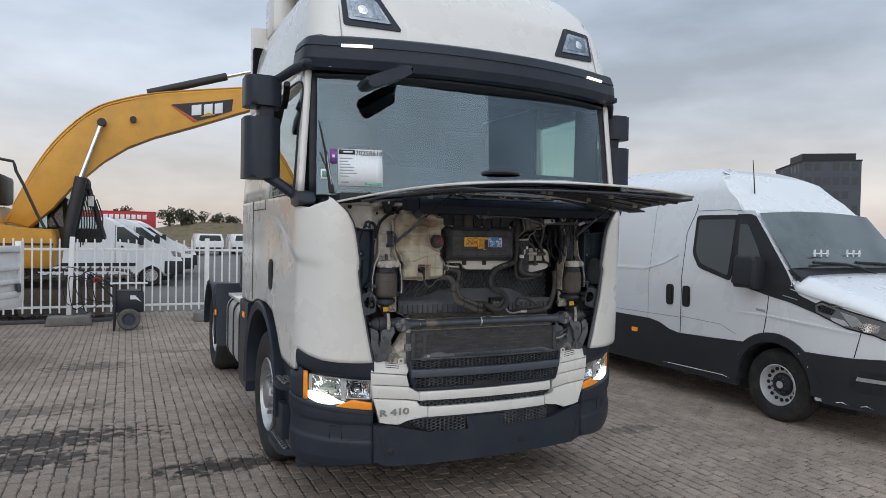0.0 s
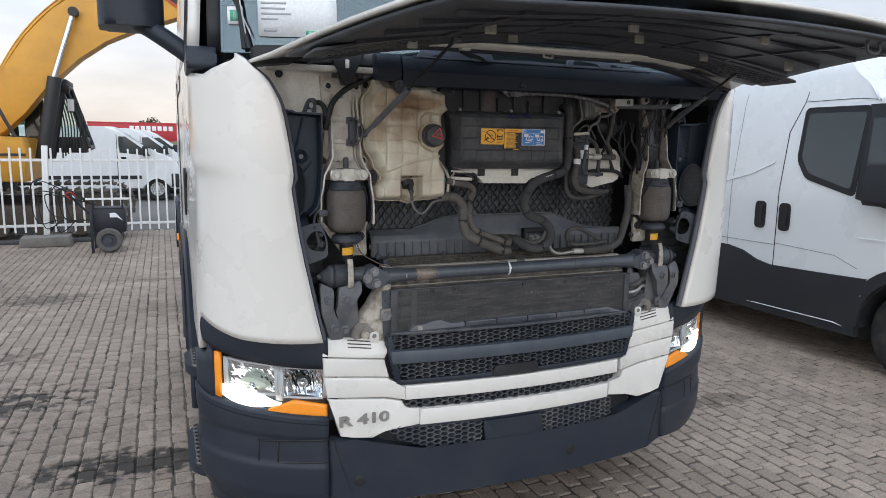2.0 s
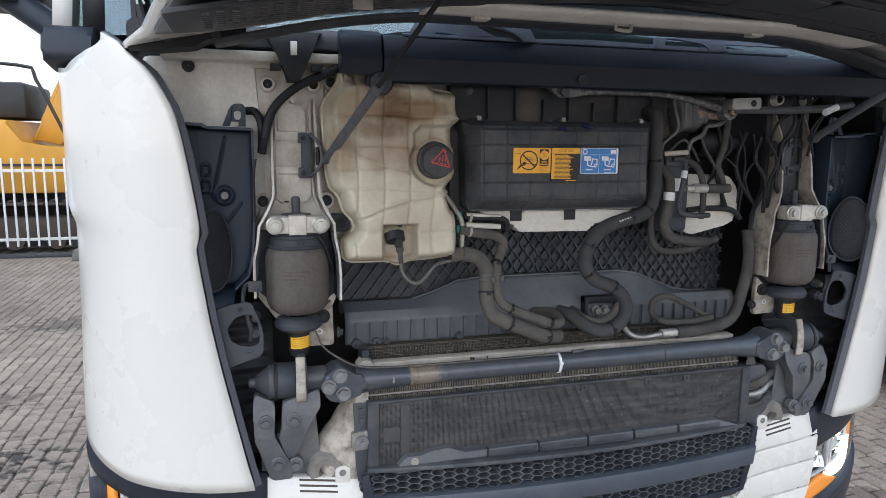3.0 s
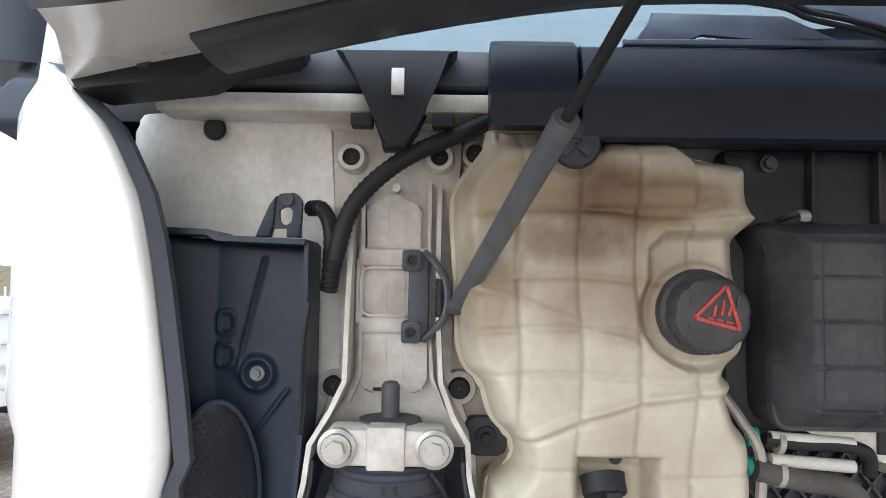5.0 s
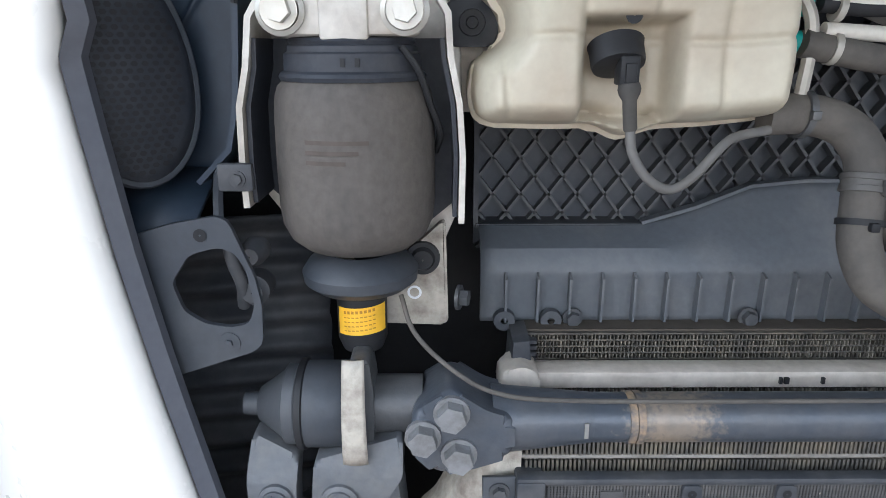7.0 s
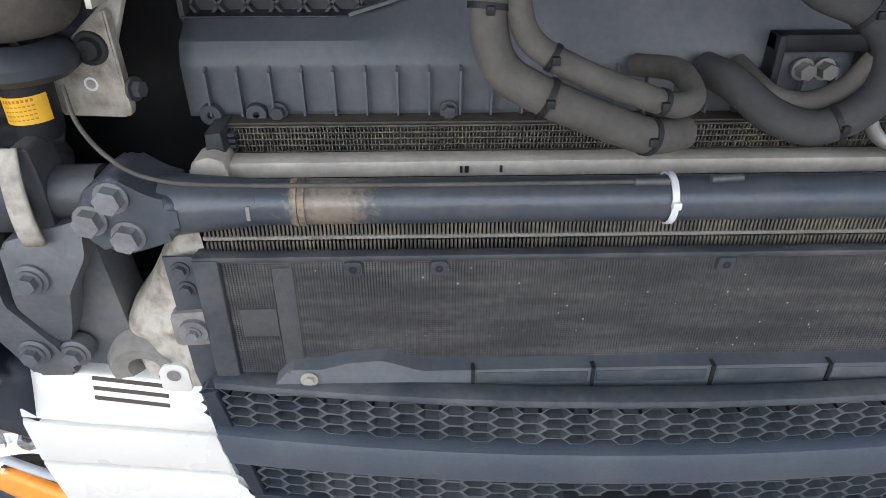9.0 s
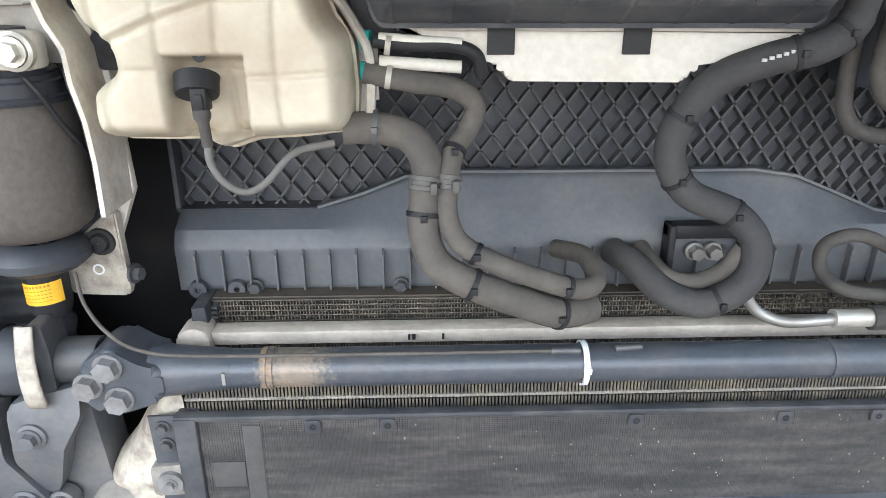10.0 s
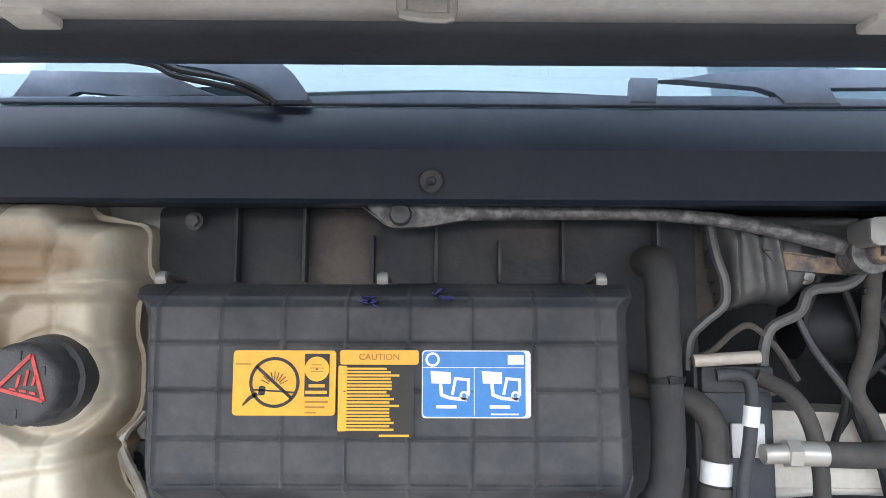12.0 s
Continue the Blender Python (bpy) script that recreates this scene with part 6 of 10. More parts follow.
    # two pressed arms under the bush, each with a fold
    def pressed_arm(pts, y, z0, lean, z1, back):
        bm = prism(B(), rounded(m(pts), 0.007, 4), "y", y, y + 0.030, 0.005, 3)
        for zz in (z0, z1):
            bmesh.ops.bisect_plane(bm, geom=bm.verts[:] + bm.edges[:] + bm.faces[:], plane_co=(0, 0, zz), plane_no=(0, 0, 1))
        for q in bm.verts:
            q.co.y += lean * max(0.0, z0 - q.co.z) + back * max(0.0, q.co.z - z1)
        return part("pivot_arm", bm, ARM, truck, "grey pressed steel pivot arm", smooth=30)
    pressed_arm([(-0.811, 1.200), (-0.765, 1.180), (-0.769, 1.103), (-0.736, 1.032), (-0.728, 0.985), (-0.778, 0.985), (-0.813, 1.095), (-0.815, 1.165)], -0.006, 1.100, 0.16, 1.155, 0.5)
    pressed_arm([(-0.748, 1.182), (-0.662, 1.205), (-0.662, 1.166), (-0.690, 1.121), (-0.714, 1.056), (-0.728, 1.030), (-0.742, 1.040), (-0.758, 1.096), (-0.752, 1.122)], -0.010, 1.119, 0.30, 1.166, 0.3)
    part("arm_post", prism(B(), m([(-0.715, 1.15), (-0.672, 1.165), (-0.660, 1.02), (-0.655, 0.955), (-0.80, 0.955), (-0.80, 1.06), (-0.745, 1.10)]), "y", 0.034, 0.10, 0.005), ARM, truck, "grimy grey post behind the arms")
    for x, y, z, r in ((-0.787, -0.006, 1.140, 0.0095), (-0.724, -0.010, 1.141, 0.0105), (-0.762, 0.004, 1.030, 0.0105), (-0.722, 0.014, 1.020, 0.0105)):
        part("arm_bolt", bolt(revolve(B(), [(r * 1.3, -0.006), (r * 1.75, -0.004), (r * 1.8, 0.014)], v(x, y, z), (0, 1, 0), 20), v(x, y - 0.005, z), (0, -1, 0), r, 0.012, 1.35), ARM, truck, "grey hexagon bolt on a boss")
    # end of the cross bar with three bolts
    bm = prism(B(), rounded(m([(-0.652, 1.238), (-0.615, 1.262), (-0.580, 1.238), (-0.555, 1.232), (-0.555, 1.190), (-0.60, 1.175), (-0.628, 1.168), (-0.655, 1.195)]), 0.012), "y", -0.012, 0.06, 0.010, 3)
    kn = part("bar_knuckle", bm, BARPAINT, truck, "dark cast end of the cross bar")
    for x, z in ((-0.615, 1.238), (-0.608, 1.194), (-0.642, 1.213)):
        part("knuckle_bolt", bolt(B(), v(x, -0.010, z), (0, -1, 0), 0.0145, 0.018, 1.2), BOLTGREY, kn, "large grey hexagon bolt")
    # side tray
    tray = m([(-1.0, 1.815), (-0.795, 1.803), (-0.795, 1.62), (-0.802, 1.52), (-0.812, 1.478), (-0.842, 1.448), (-0.95, 1.448)])
    def tray_shape(X, Z, d):
        ax = np.abs(X)
        h = 0.0 * X
        for zx, zz in ((0.898, 1.714), (0.898, 1.676)):
            q = (np.abs((ax - zx) / 0.0095) ** 4 + np.abs((Z - zz) / 0.0125) ** 4) ** 0.25
            h += 0.0045 * np.exp(-((q - 1) / 0.22) ** 2)
        q = np.hypot(ax - 0.860, Z - 1.656)
        h += 0.008 * np.exp(-((q - 0.017) / 0.0045) ** 2)
        for a, b in (((0.855, 1.787), (0.885, 1.655)), ((0.825, 1.638), (0.87, 1.575))):
            t = np.clip(((ax - a[0]) * (b[0] - a[0]) + (Z - a[1]) * (b[1] - a[1])) / ((b[0] - a[0]) ** 2 + (b[1] - a[1]) ** 2), 0, 1)
            q = np.hypot(ax - a[0] - t * (b[0] - a[0]), Z - a[1] - t * (b[1] - a[1]))
            h += 0.0045 * np.exp(-(q / 0.0026) ** 2)
        return h + 0.03 * np.clip((ax - 0.91) / 0.09, 0, 1)
    tr = part("side_tray", relief(B(), tray, 0.095, 0.006, 0.01, 0.0022, tray_shape), TRAY, truck, "blue-grey plastic side tray", smooth=70)
    bm = wall_strip(B(), m([(-1.0, 1.818), (-0.90, 1.814), (-0.89, 1.808), (-0.795, 1.805)]), 0.02, 0.10, 0.006)
    wall_strip(bm, m([(-0.795, 1.805), (-0.795, 1.62), (-0.803, 1.52)]), 0.03, 0.10, 0.005)
    wall_strip(bm, m([(-0.803, 1.52), (-0.813, 1.477), (-0.843, 1.447)]), 0.03, 0.10, 0.005)
    part("tray_rim", bm, TRAY, tr)
    shelf = [(-0.842, 1.452, 0.085), (-0.848, 1.412, 0.02), (-0.909, 1.398, 0.015), (-0.950, 1.40, 0.02), (-0.95, 1.452, 0.09)]
    bm = B()
    bm.faces.new([bm.verts.new(v(x, y, z)) for x, z, y in shelf])
    part("tray_shelf", bm, TRAY, tr, "slanted foot of the tray", thick=0.006)
    part("tray_screw", bolt(B(), v(-0.860, 0.086, 1.656), (0, -1, 0), 0.005, 0.005, 1.7), BOLTGREY, tr, "grey screw")
    bm = B()
    ring_plate(bm, rounded(m([(-0.843, 1.836), (-0.839, 1.853), (-0.832, 1.861), (-0.814, 1.862), (-0.807, 1.854), (-0.808, 1.822), (-0.843, 1.822)]), 0.004, 3), rounded(m([(-0.833, 1.843), (-0.825, 1.847), (-0.817, 1.843), (-0.818, 1.829), (-0.825, 1.825), (-0.832, 1.829)]), 0.003, 3), (s * 0.825, 1.836), 0.058, 0.066)
    for leg in ([(-0.858, 1.812), (-0.842, 1.812), (-0.838, 1.826), (-0.836, 1.858), (-0.843, 1.848)], [(-0.823, 1.812), (-0.808, 1.812), (-0.808, 1.826), (-0.823, 1.826)]):
        prism(bm, m(leg), "y", 0.054, 0.068, 0.0015)
    tab = part("tray_tab", bm, TRAY, tr, "dark ribbed tab with an open slot", smooth=25)
    part("tab_screw", revolve(B(), [(0.001, -0.003), (0.007, -0.003), (0.008, 0.002)], v(-0.823, 0.057, 1.854), (0, 1, 0), 14), DUSTY, tab)
    part("tray_tab", prism(B(), rounded(m([(-0.985, 1.81), (-0.96, 1.81), (-0.962, 1.855), (-0.985, 1.85)]), 0.008), "y", 0.03, 0.04, 0.002), SLATE, tr)
    # speaker grille
    def spk(u, w):
        a = u * 2 * math.pi
        r = w
        x = -0.886 + 0.036 * r * math.cos(a) * (1 - 0.15 * math.sin(a))
        z = 1.540 + 0.093 * r * math.sin(a)
        return v(x, 0.026 + 1.15 * (x + 0.886) - 0.012 * (1 - r * r), z)
    sg = part("speaker_grille", sheet(B(), spk, 40, 6), COLLAR, tr, "perforated dark speaker cover", smooth=60, thick=0.002)
    part("grille_rim", tube(B(), [spk(k / 24, 1.0) for k in range(25)], 0.004, n=6, per=2), SLATE, sg)
    bm = B()
    for i in range(-8, 9):
        for j in range(-18, 19):
            x, z = -0.886 + (i + 0.5 * (j % 2)) * 0.0058, 1.540 + j * 0.0058
            if ((x + 0.886) / 0.031) ** 2 + ((z - 1.540) / 0.086) ** 2 < 1:
                rr = ((x + 0.886) / 0.036) ** 2 + ((z - 1.54) / 0.093) ** 2
                y = 0.026 + 1.15 * (x + 0.886) - 0.012 * (1 - rr) - 0.0060
                vs = [bm.verts.new(v(x + 0.0022 * math.cos(t), y + 1.15 * 0.0022 * math.cos(t), z + 0.0024 * math.sin(t))) for t in [k * math.pi / 3 for k in range(6)]]
                bm.faces.new(vs)
    tagged(part("speaker_hole_field", bm, BLACK, sg, smooth=0), kind="stuff")
    # bracket with a large hole
    outer = rounded(m([(-0.893, 1.408), (-0.859, 1.418), (-0.820, 1.425), (-0.809, 1.421), (-0.800, 1.396), (-0.790, 1.370), (-0.7855, 1.343), (-0.787, 1.305), (-0.796, 1.297), (-0.872, 1.272)]), 0.006, 3)
    inner = rounded(m([(-0.820, 1.397), (-0.806, 1.392), (-0.797, 1.376), (-0.792, 1.342), (-0.798, 1.325), (-0.815, 1.321), (-0.838, 1.325), (-0.856, 1.337), (-0.864, 1.364), (-0.846, 1.390)]), 0.006, 3)
    bm = B()
    ring_plate(bm, outer, inner, (s * 0.827, 1.358), -0.004, 0.002)
    hb = part("holed_bracket", bm, SLATE, truck, "slate bracket with a large hole")
    part("bracket_bolt", bolt(B(), v(-0.818, -0.004, 1.306), (0, -1, 0), 0.004, 0.004, 2.6), SLATE, hb)
    part("bracket_hole", revolve(B(), [(0.001, 0), (0.006, 0)], v(-0.834, -0.0050, 1.408), (0, 1, 0), 12), BLACK, hb)
    bm = tube(B(), [v(-0.822, 0.03, 1.405), v(-0.818, 0.026, 1.375), v(-0.812, 0.03, 1.35), v(-0.815, 0.04, 1.325)], 0.006)
    revolve(bm, [(0.001, -0.012), (0.010, -0.012), (0.012, -0.006), (0.015, -0.004), (0.015, 0.02)], v(-0.803, 0.04, 1.342), (0, 1, 0), 18)
    revolve(bm, [(0.001, -0.010), (0.008, -0.010), (0.010, 0.0), (0.013, 0.004), (0.013, 0.02)], v(-0.803, 0.04, 1.377), (0, 1, 0), 18)
    part("hidden_valve", bm, DUSTY, truck, "dark valve behind the bracket")
    # small spring clip and lower plate
    bm = box(B(), min(v(-0.815, 0, 0)[0], v(-0.785, 0, 0)[0]), max(v(-0.815, 0, 0)[0], v(-0.785, 0, 0)[0]), -0.002, 0.006, 1.446, 1.470, 0.002)
    bolt(bm, v(-0.798, -0.002, 1.457), (0, -1, 0), 0.005, 0.004)
    part("flange_clip", bm, DUSTY, truck, "small dark clip")
    bm = tube(B(), [v(-0.80, 0.02, 1.463), v(-0.818, 0.02, 1.46), v(-0.826, 0.03, 1.44), v(-0.828, 0.03, 1.415)], 0.005, n=6, per=3)
    part("wire_stay", bm, SLATE, truck)
    bm = prism(B(), rounded(m([(-0.690, 1.335), (-0.620, 1.40), (-0.617, 1.285), (-0.690, 1.288)]), 0.008), "y", 0.085, 0.098, 0.003)
    pl = part("lower_plate", bm, DIRTY_CAST, truck, "grimy cream lower plate")
    part("lower_plug", revolve(B(), [(0.001, -0.008), (0.010, -0.008), (0.0125, -0.002), (0.017, -0.002), (0.018, 0.004)], v(-0.643, 0.083, 1.359), (0, 1, 0), 20), BLACK, pl, "rubber plug")
    part("plate_mark", revolve(B(), [(0.005, 0), (0.0075, 0)], v(-0.652, 0.0835, 1.322), (0, 1, 0), 14), PAPER, pl)
    part("plate_nut", bolt(B(), v(-0.608, 0.08, 1.318), (-s, -0.3, 0), 0.009, 0.012), IRON, pl)
    # dark Y bracket hanging from the hinge
    bm = prism(B(), m([(-0.77, 2.02), (-0.635, 2.02), (-0.66, 1.985), (-0.680, 1.93), (-0.690, 1.91), (-0.716, 1.91), (-0.724, 1.95), (-0.745, 1.985)]), "y", 0.035, 0.07, 0.005)
    hinge = part("hatch_hinge", bm, BLACK, truck, "black hatch hinge bracket")
    part("hinge_slot", box(B(), s * 0.700 - 0.007, s * 0.700 + 0.007, 0.032, 0.036, 1.968, 1.998, 0.001), CREAM, hinge)
    for x in (-0.74, -0.65):
        part("hinge_ear", box(B(), s * -x - 0.012, s * -x + 0.012, 0.04, 0.06, 1.935, 1.95, 0.002), BLACK, hinge)
    bm = prism(B(), rounded(m([(-1.03, 1.955), (-0.90, 1.97), (-0.88, 1.985), (-0.80, 2.0), (-0.80, 2.03), (-1.03, 2.02)]), 0.01), "y", -0.02, 0.05, 0.006)
    part("hinge_cover", bm, BLACK, truck, "black cover by the hinge")
    for x, z in ((-0.955, 1.985), (-0.86, 1.995)):
        part("cover_screw", revolve(B(), [(0.001, -0.004), (0.008, -0.003), (0.009, 0.002)], v(x, -0.021, z), (0, 1, 0), 14), DUSTY, truck)


tower(-1)
tower(1)
for s in (-1, 1):
    bm = sheet(B(), lambda u, w: (s * (0.76 + 0.26 * u), 0.20 - 0.05 * u + 0.006 * math.sin(w * 62), 0.98 + 0.40 * w), 6, 120)
    part("arch_liner", bm, DUSTY, truck, "pleated dark wheel arch liner", smooth=60, thick=0.004)

# corrugated loom over the tower
part("cable_loom", tube(B(), [(-0.590, 0.07, 1.952), (-0.640, 0.06, 1.928), (-0.700, 0.055, 1.897), (-0.748, 0.055, 1.850), (-0.768, 0.055, 1.79), (-0.776, 0.06, 1.752)], 0.0095, n=12, per=16, ribs=0.0012), BLACK, truck, "black corrugated cable loom")
part("cable_loom", tube(B(), [(-0.805, 0.09, 1.848), (-0.787, 0.075, 1.845), (-0.775, 0.065, 1.82), (-0.774, 0.06, 1.77)], 0.0085, n=12, per=10, ribs=0.001), BLACK, truck, "black corrugated cable loom")
part("loom_eye", revolve(B(), [(0.004, -0.003), (0.009, -0.003), (0.009, 0.003), (0.004, 0.003), (0.004, -0.003)], (-0.585, 0.065, 1.956), (0, 1, 0), 16), BLACK, truck)
part("tray_cable", tube(B(), [(-0.79, 0.03, 1.74), (-0.795, 0.028, 1.70), (-0.797, 0.03, 1.60)], 0.003, n=6), BLACK, truck)

# ---- coolant tank ----
TANK = rounded([(-0.600, 1.945), (-0.599, 1.911), (-0.621, 1.888), (-0.637, 1.864), (-0.638, 1.835), (-0.635, 1.800), (-0.631, 1.748), (-0.629, 1.696), (-0.621, 1.670), (-0.602, 1.656), (-0.597, 1.633), (-0.589, 1.613), (-0.574, 1.602), (-0.567, 1.588), (-0.568, 1.572), (-0.582, 1.561), (-0.595, 1.553), (-0.598, 1.524), (-0.594, 1.504), (-0.580, 1.496), (-0.519, 1.495), (-0.487, 1.496), (-0.461, 1.483), (-0.430, 1.495), (-0.385, 1.497), (-0.330, 1.502), (-0.319, 1.515), (-0.317, 1.551), (-0.320, 1.595), (-0.325, 1.613), (-0.336, 1.623), (-0.344, 1.645), (-0.346, 1.653), (-0.340, 1.664), (-0.344, 1.671), (-0.350, 1.675), (-0.331, 1.692), (-0.324, 1.712), (-0.325, 1.757), (-0.333, 1.779), (-0.334, 1.816), (-0.320, 1.825), (-0.314, 1.836), (-0.322, 1.845), (-0.324, 1.864), (-0.323, 1.889), (-0.332, 1.899), (-0.379, 1.904), (-0.388, 1.915), (-0.394, 1.945)], 0.008, 2)


TANK_XS = [-0.568, -0.506, -0.447, -0.389]
TANK_ZS = [1.571, 1.671, 1.717, 1.769, 1.838, 1.906]


def tank_shape(X, Z, d):
    """Moulded front: welded grooves, cap and sensor recesses, the pipe ledge."""
    g = lambda q, w: np.exp(-(q / w) ** 2)
    st = lambda q, w: 1 / (1 + np.exp(-np.clip(q / w, -40, 40)))
    U = X + 0.003 * np.sin(Z * 29)
    W = Z + 0.003 * np.sin(X * 27)
    h = -0.010 * st(1.60 - Z, 0.012) - 0.006 * st(Z - 1.86, 0.02) - 0.045 * st(Z - 1.912, 0.0045)
    for k, c in enumerate(TANK_XS):
        h = h - (0.0036 - 0.0006 * (k % 2)) * g(U - c, 0.0034) * st(Z - 1.50, 0.004)
    for k, c in enumerate(TANK_ZS):
        h = h - (0.0034 - 0.0008 * (k % 2)) * g(W - c, 0.0034)
    # soft bulge of every cell
    for c0, c1 in zip([-0.64] + TANK_XS, TANK_XS + [-0.315]):
        h = h + 0.0022 * np.clip(1 - (2 * (U - c0) / (c1 - c0) - 1) ** 2, 0, 1)
    # weld line that rises to the side, and one that slants down to the cap
    line = lambda pts: np.interp(X, [p[0] for p in pts], [p[1] for p in pts])
    q = Z - line([(-0.564, 1.603), (-0.505, 1.627), (-0.445, 1.645), (-0.381, 1.654), (-0.33, 1.658)])
    h = h + 0.0045 * g(q - 0.004, 0.005) - 0.0032 * g(q + 0.004, 0.004)
    q = Z - line([(-0.60, 1.757), (-0.566, 1.747), (-0.511, 1.726), (-0.44, 1.700), (-0.391, 1.672)])
    h = h + 0.0032 * g(q, 0.0045) * (X < -0.40)
    # pale label pad and the block below it
    h = h + 0.0022 * st(0.026 - np.abs(X + 0.417), 0.0012) * st(0.027 - np.abs(Z - 1.884), 0.0012)
    h = h + 0.0035 * st(0.050 - np.abs(X + 0.415), 0.0014) * st(0.013 - np.abs(Z - 1.853), 0.0014)
    h = h - 0.0045 * g(Z - 1.842, 0.004) * st(X + 0.50, 0.004) * st(-0.375 - X, 0.004)
    # cap recess, open towards the upper right
    bowl = np.hypot((X + 0.386) / 1.02, Z - 1.738) - 0.0575
    slot = np.maximum(np.abs(X + 0.385) - 0.051, np.abs(Z - 1.785) - 0.032)
    slot = np.maximum(slot, -(X + 0.437) * 0.7 + (Z - 1.80) * 0.7)
    both = np.minimum(bowl, slot)
    h = h - 0.019 * st(-both, 0.0018) + 0.0025 * g(both - 0.004, 0.004)
    h = h + 0.006 * st(0.050 - np.hypot(X + 0.386, Z - 1.738), 0.001)
    h = h + 0.010 * g(Z - 1.836, 0.009) * st(X + 0.392, 0.003)
    # niche of the level sensor, open at the foot
    nx, nz = np.abs(X + 0.466), np.maximum(Z - 1.586, 1.500 - Z)
    h = h - 0.044 * st(-np.maximum(nx - 0.038, nz), 0.0016)
    # seat of the upper filler
    q = np.hypot(X + 0.511, Z - 1.911)
    h = h - 0.012 * st(0.035 - q, 0.002)
    return h * np.clip(d / 0.012, 0, 1)


tank_body = part("coolant_tank", relief(B(), TANK, 0.085, 0.096, 0.026, 0.0020, tank_shape), CREAM_TANK, truck, "yellowed cream plastic coolant tank", smooth=80)
TANK_RIM = [(Vector(p) + (Vector(p) - Vector((-0.46, 1.71))).normalized() * 0.0045) for p in TANK]
part("tank_rim", prism(B(), [tuple(p) for p in TANK_RIM], "y", 0.066, 0.10, 0.002), CREAM_TANK, tank_body, "welded seam of the tank")
CAP = mat("cap_plastic", (0.042, 0.043, 0.047), 0.48, dirt=(0.085, 0.083, 0.082), amount=0.6, scale=30, fine=400, bump=0.2)
bm = B()
rows = []
for rad, h in ((0.001, -0.034), (0.031, -0.034), (0.0355, -0.0325), (0.0385, -0.028), (0.0385, -0.003), (0.0425, -0.001), (0.044, 0.012), (0.044, 0.03)):
    ring = []
    for k in range(72):
        a = 2 * math.pi * k / 72
        wavy = 1 - 0.055 * max(0.0, math.cos(8 * a + 0.6)) ** 3 if 0.03 < rad < 0.039 else 1.0
        ring.append(bm.verts.new((-0.386 + rad * wavy * math.cos(a) + 0.06 * h, -0.013 + h, 1.738 + rad * wavy * math.sin(a) + 0.02 * h)))
    rows.append(ring)
for u, w in zip(rows, rows[1:]):
    for k in range(72):
        bm.faces.new((u[k], u[(k + 1) % 72], w[(k + 1) % 72], w[k]))
capo = part("tank_cap", bm, CAP, tank_body, "dusty black screw cap with a red warning triangle")
for k in range(6):
    a = 2 * math.pi * k / 6 + 0.5
    part("grip_rib", box(B(), -0.3875 + 0.026 * math.cos(a) - 0.0015, -0.3875 + 0.026 * math.cos(a) + 0.0015, -0.0482, -0.046, 1.738 + 0.026 * math.sin(a) - 0.004, 1.738 + 0.026 * math.sin(a) + 0.004, 0.0005), CAP, capo)
bm = B()
TRI_Y = (-0.0488, -0.0455)
tri = [Vector((-0.406, 1.7345)), Vector((-0.363, 1.7235)), Vector((-0.376, 1.765))]
for a, b in zip(tri, tri[1:] + tri[:1]):
    d = (b - a).normalized()
    nrm = Vector((-d.y, d.x)) * 0.0016
    prism(bm, [tuple(a - nrm), tuple(b - nrm), tuple(b + nrm), tuple(a + nrm)], "y", *TRI_Y)
for x, z, l in ((-0.388, 1.741, 0.011), (-0.3805, 1.744, 0.014), (-0.3735, 1.742, 0.010)):
    prism(bm, [(x - 0.0013, z - l / 2), (x + 0.0011, z - l / 2), (x + 0.0036, z + l / 2), (x + 0.0012, z + l / 2)], "y", *TRI_Y)
for x, z in ((-0.391, 1.7335), (-0.382, 1.732), (-0.373, 1.730)):
    prism(bm, [(x - 0.003, z), (x + 0.003, z - 0.001), (x + 0.003, z + 0.001), (x - 0.003, z + 0.002)], "y", *TRI_Y)
part("cap_triangle", bm, RED_INK, capo, "red warning triangle")
bm = revolve(B(), [(0.001, -0.010), (0.024, -0.010), (0.027, -0.006), (0.0275, 0.008), (0.031, 0.010), (0.031, 0.03)], (-0.511, 0.010, 1.911), (0, 1, 0), 32)
for a in (90, 210, 330):
    ca, sa = math.cos(radians(a)), math.sin(radians(a))
    prism(bm, [(-0.511 + 0.004 * ca - 0.005 * sa, 1.911 + 0.004 * sa + 0.005 * ca), (-0.511 + 0.018 * ca - 0.008 * sa, 1.911 + 0.018 * sa + 0.008 * ca), (-0.511 + 0.018 * ca + 0.008 * sa, 1.911 + 0.018 * sa - 0.008 * ca), (-0.511 + 0.004 * ca + 0.005 * sa, 1.911 + 0.004 * sa - 0.005 * ca)], "y", -0.0035, 0.001, 0.001)
part("filler_cap", bm, SLATE, tank_body, "dark upper filler cap")
bm = revolve(B(), [(0.001, 0.009), (0.017, 0.009), (0.0215, 0.008), (0.0225, 0.005), (0.0225, -0.006), (0.0235, -0.012)], (-0.478, 0.012, 1.556), (0.06, -0.50, -0.86), 32)
sensor = part("level_sensor", bm, BLACK, tank_body, "round black level sensor with its plug")
bm = box(B(), -0.480, -0.464, -0.010, 0.012, 1.534, 1.558, 0.002)
box(bm, -0.476, -0.467, -0.013, -0.008, 1.536, 1.552, 0.001)
part("sensor_plug", bm, BLACK, sensor, "black cable plug")
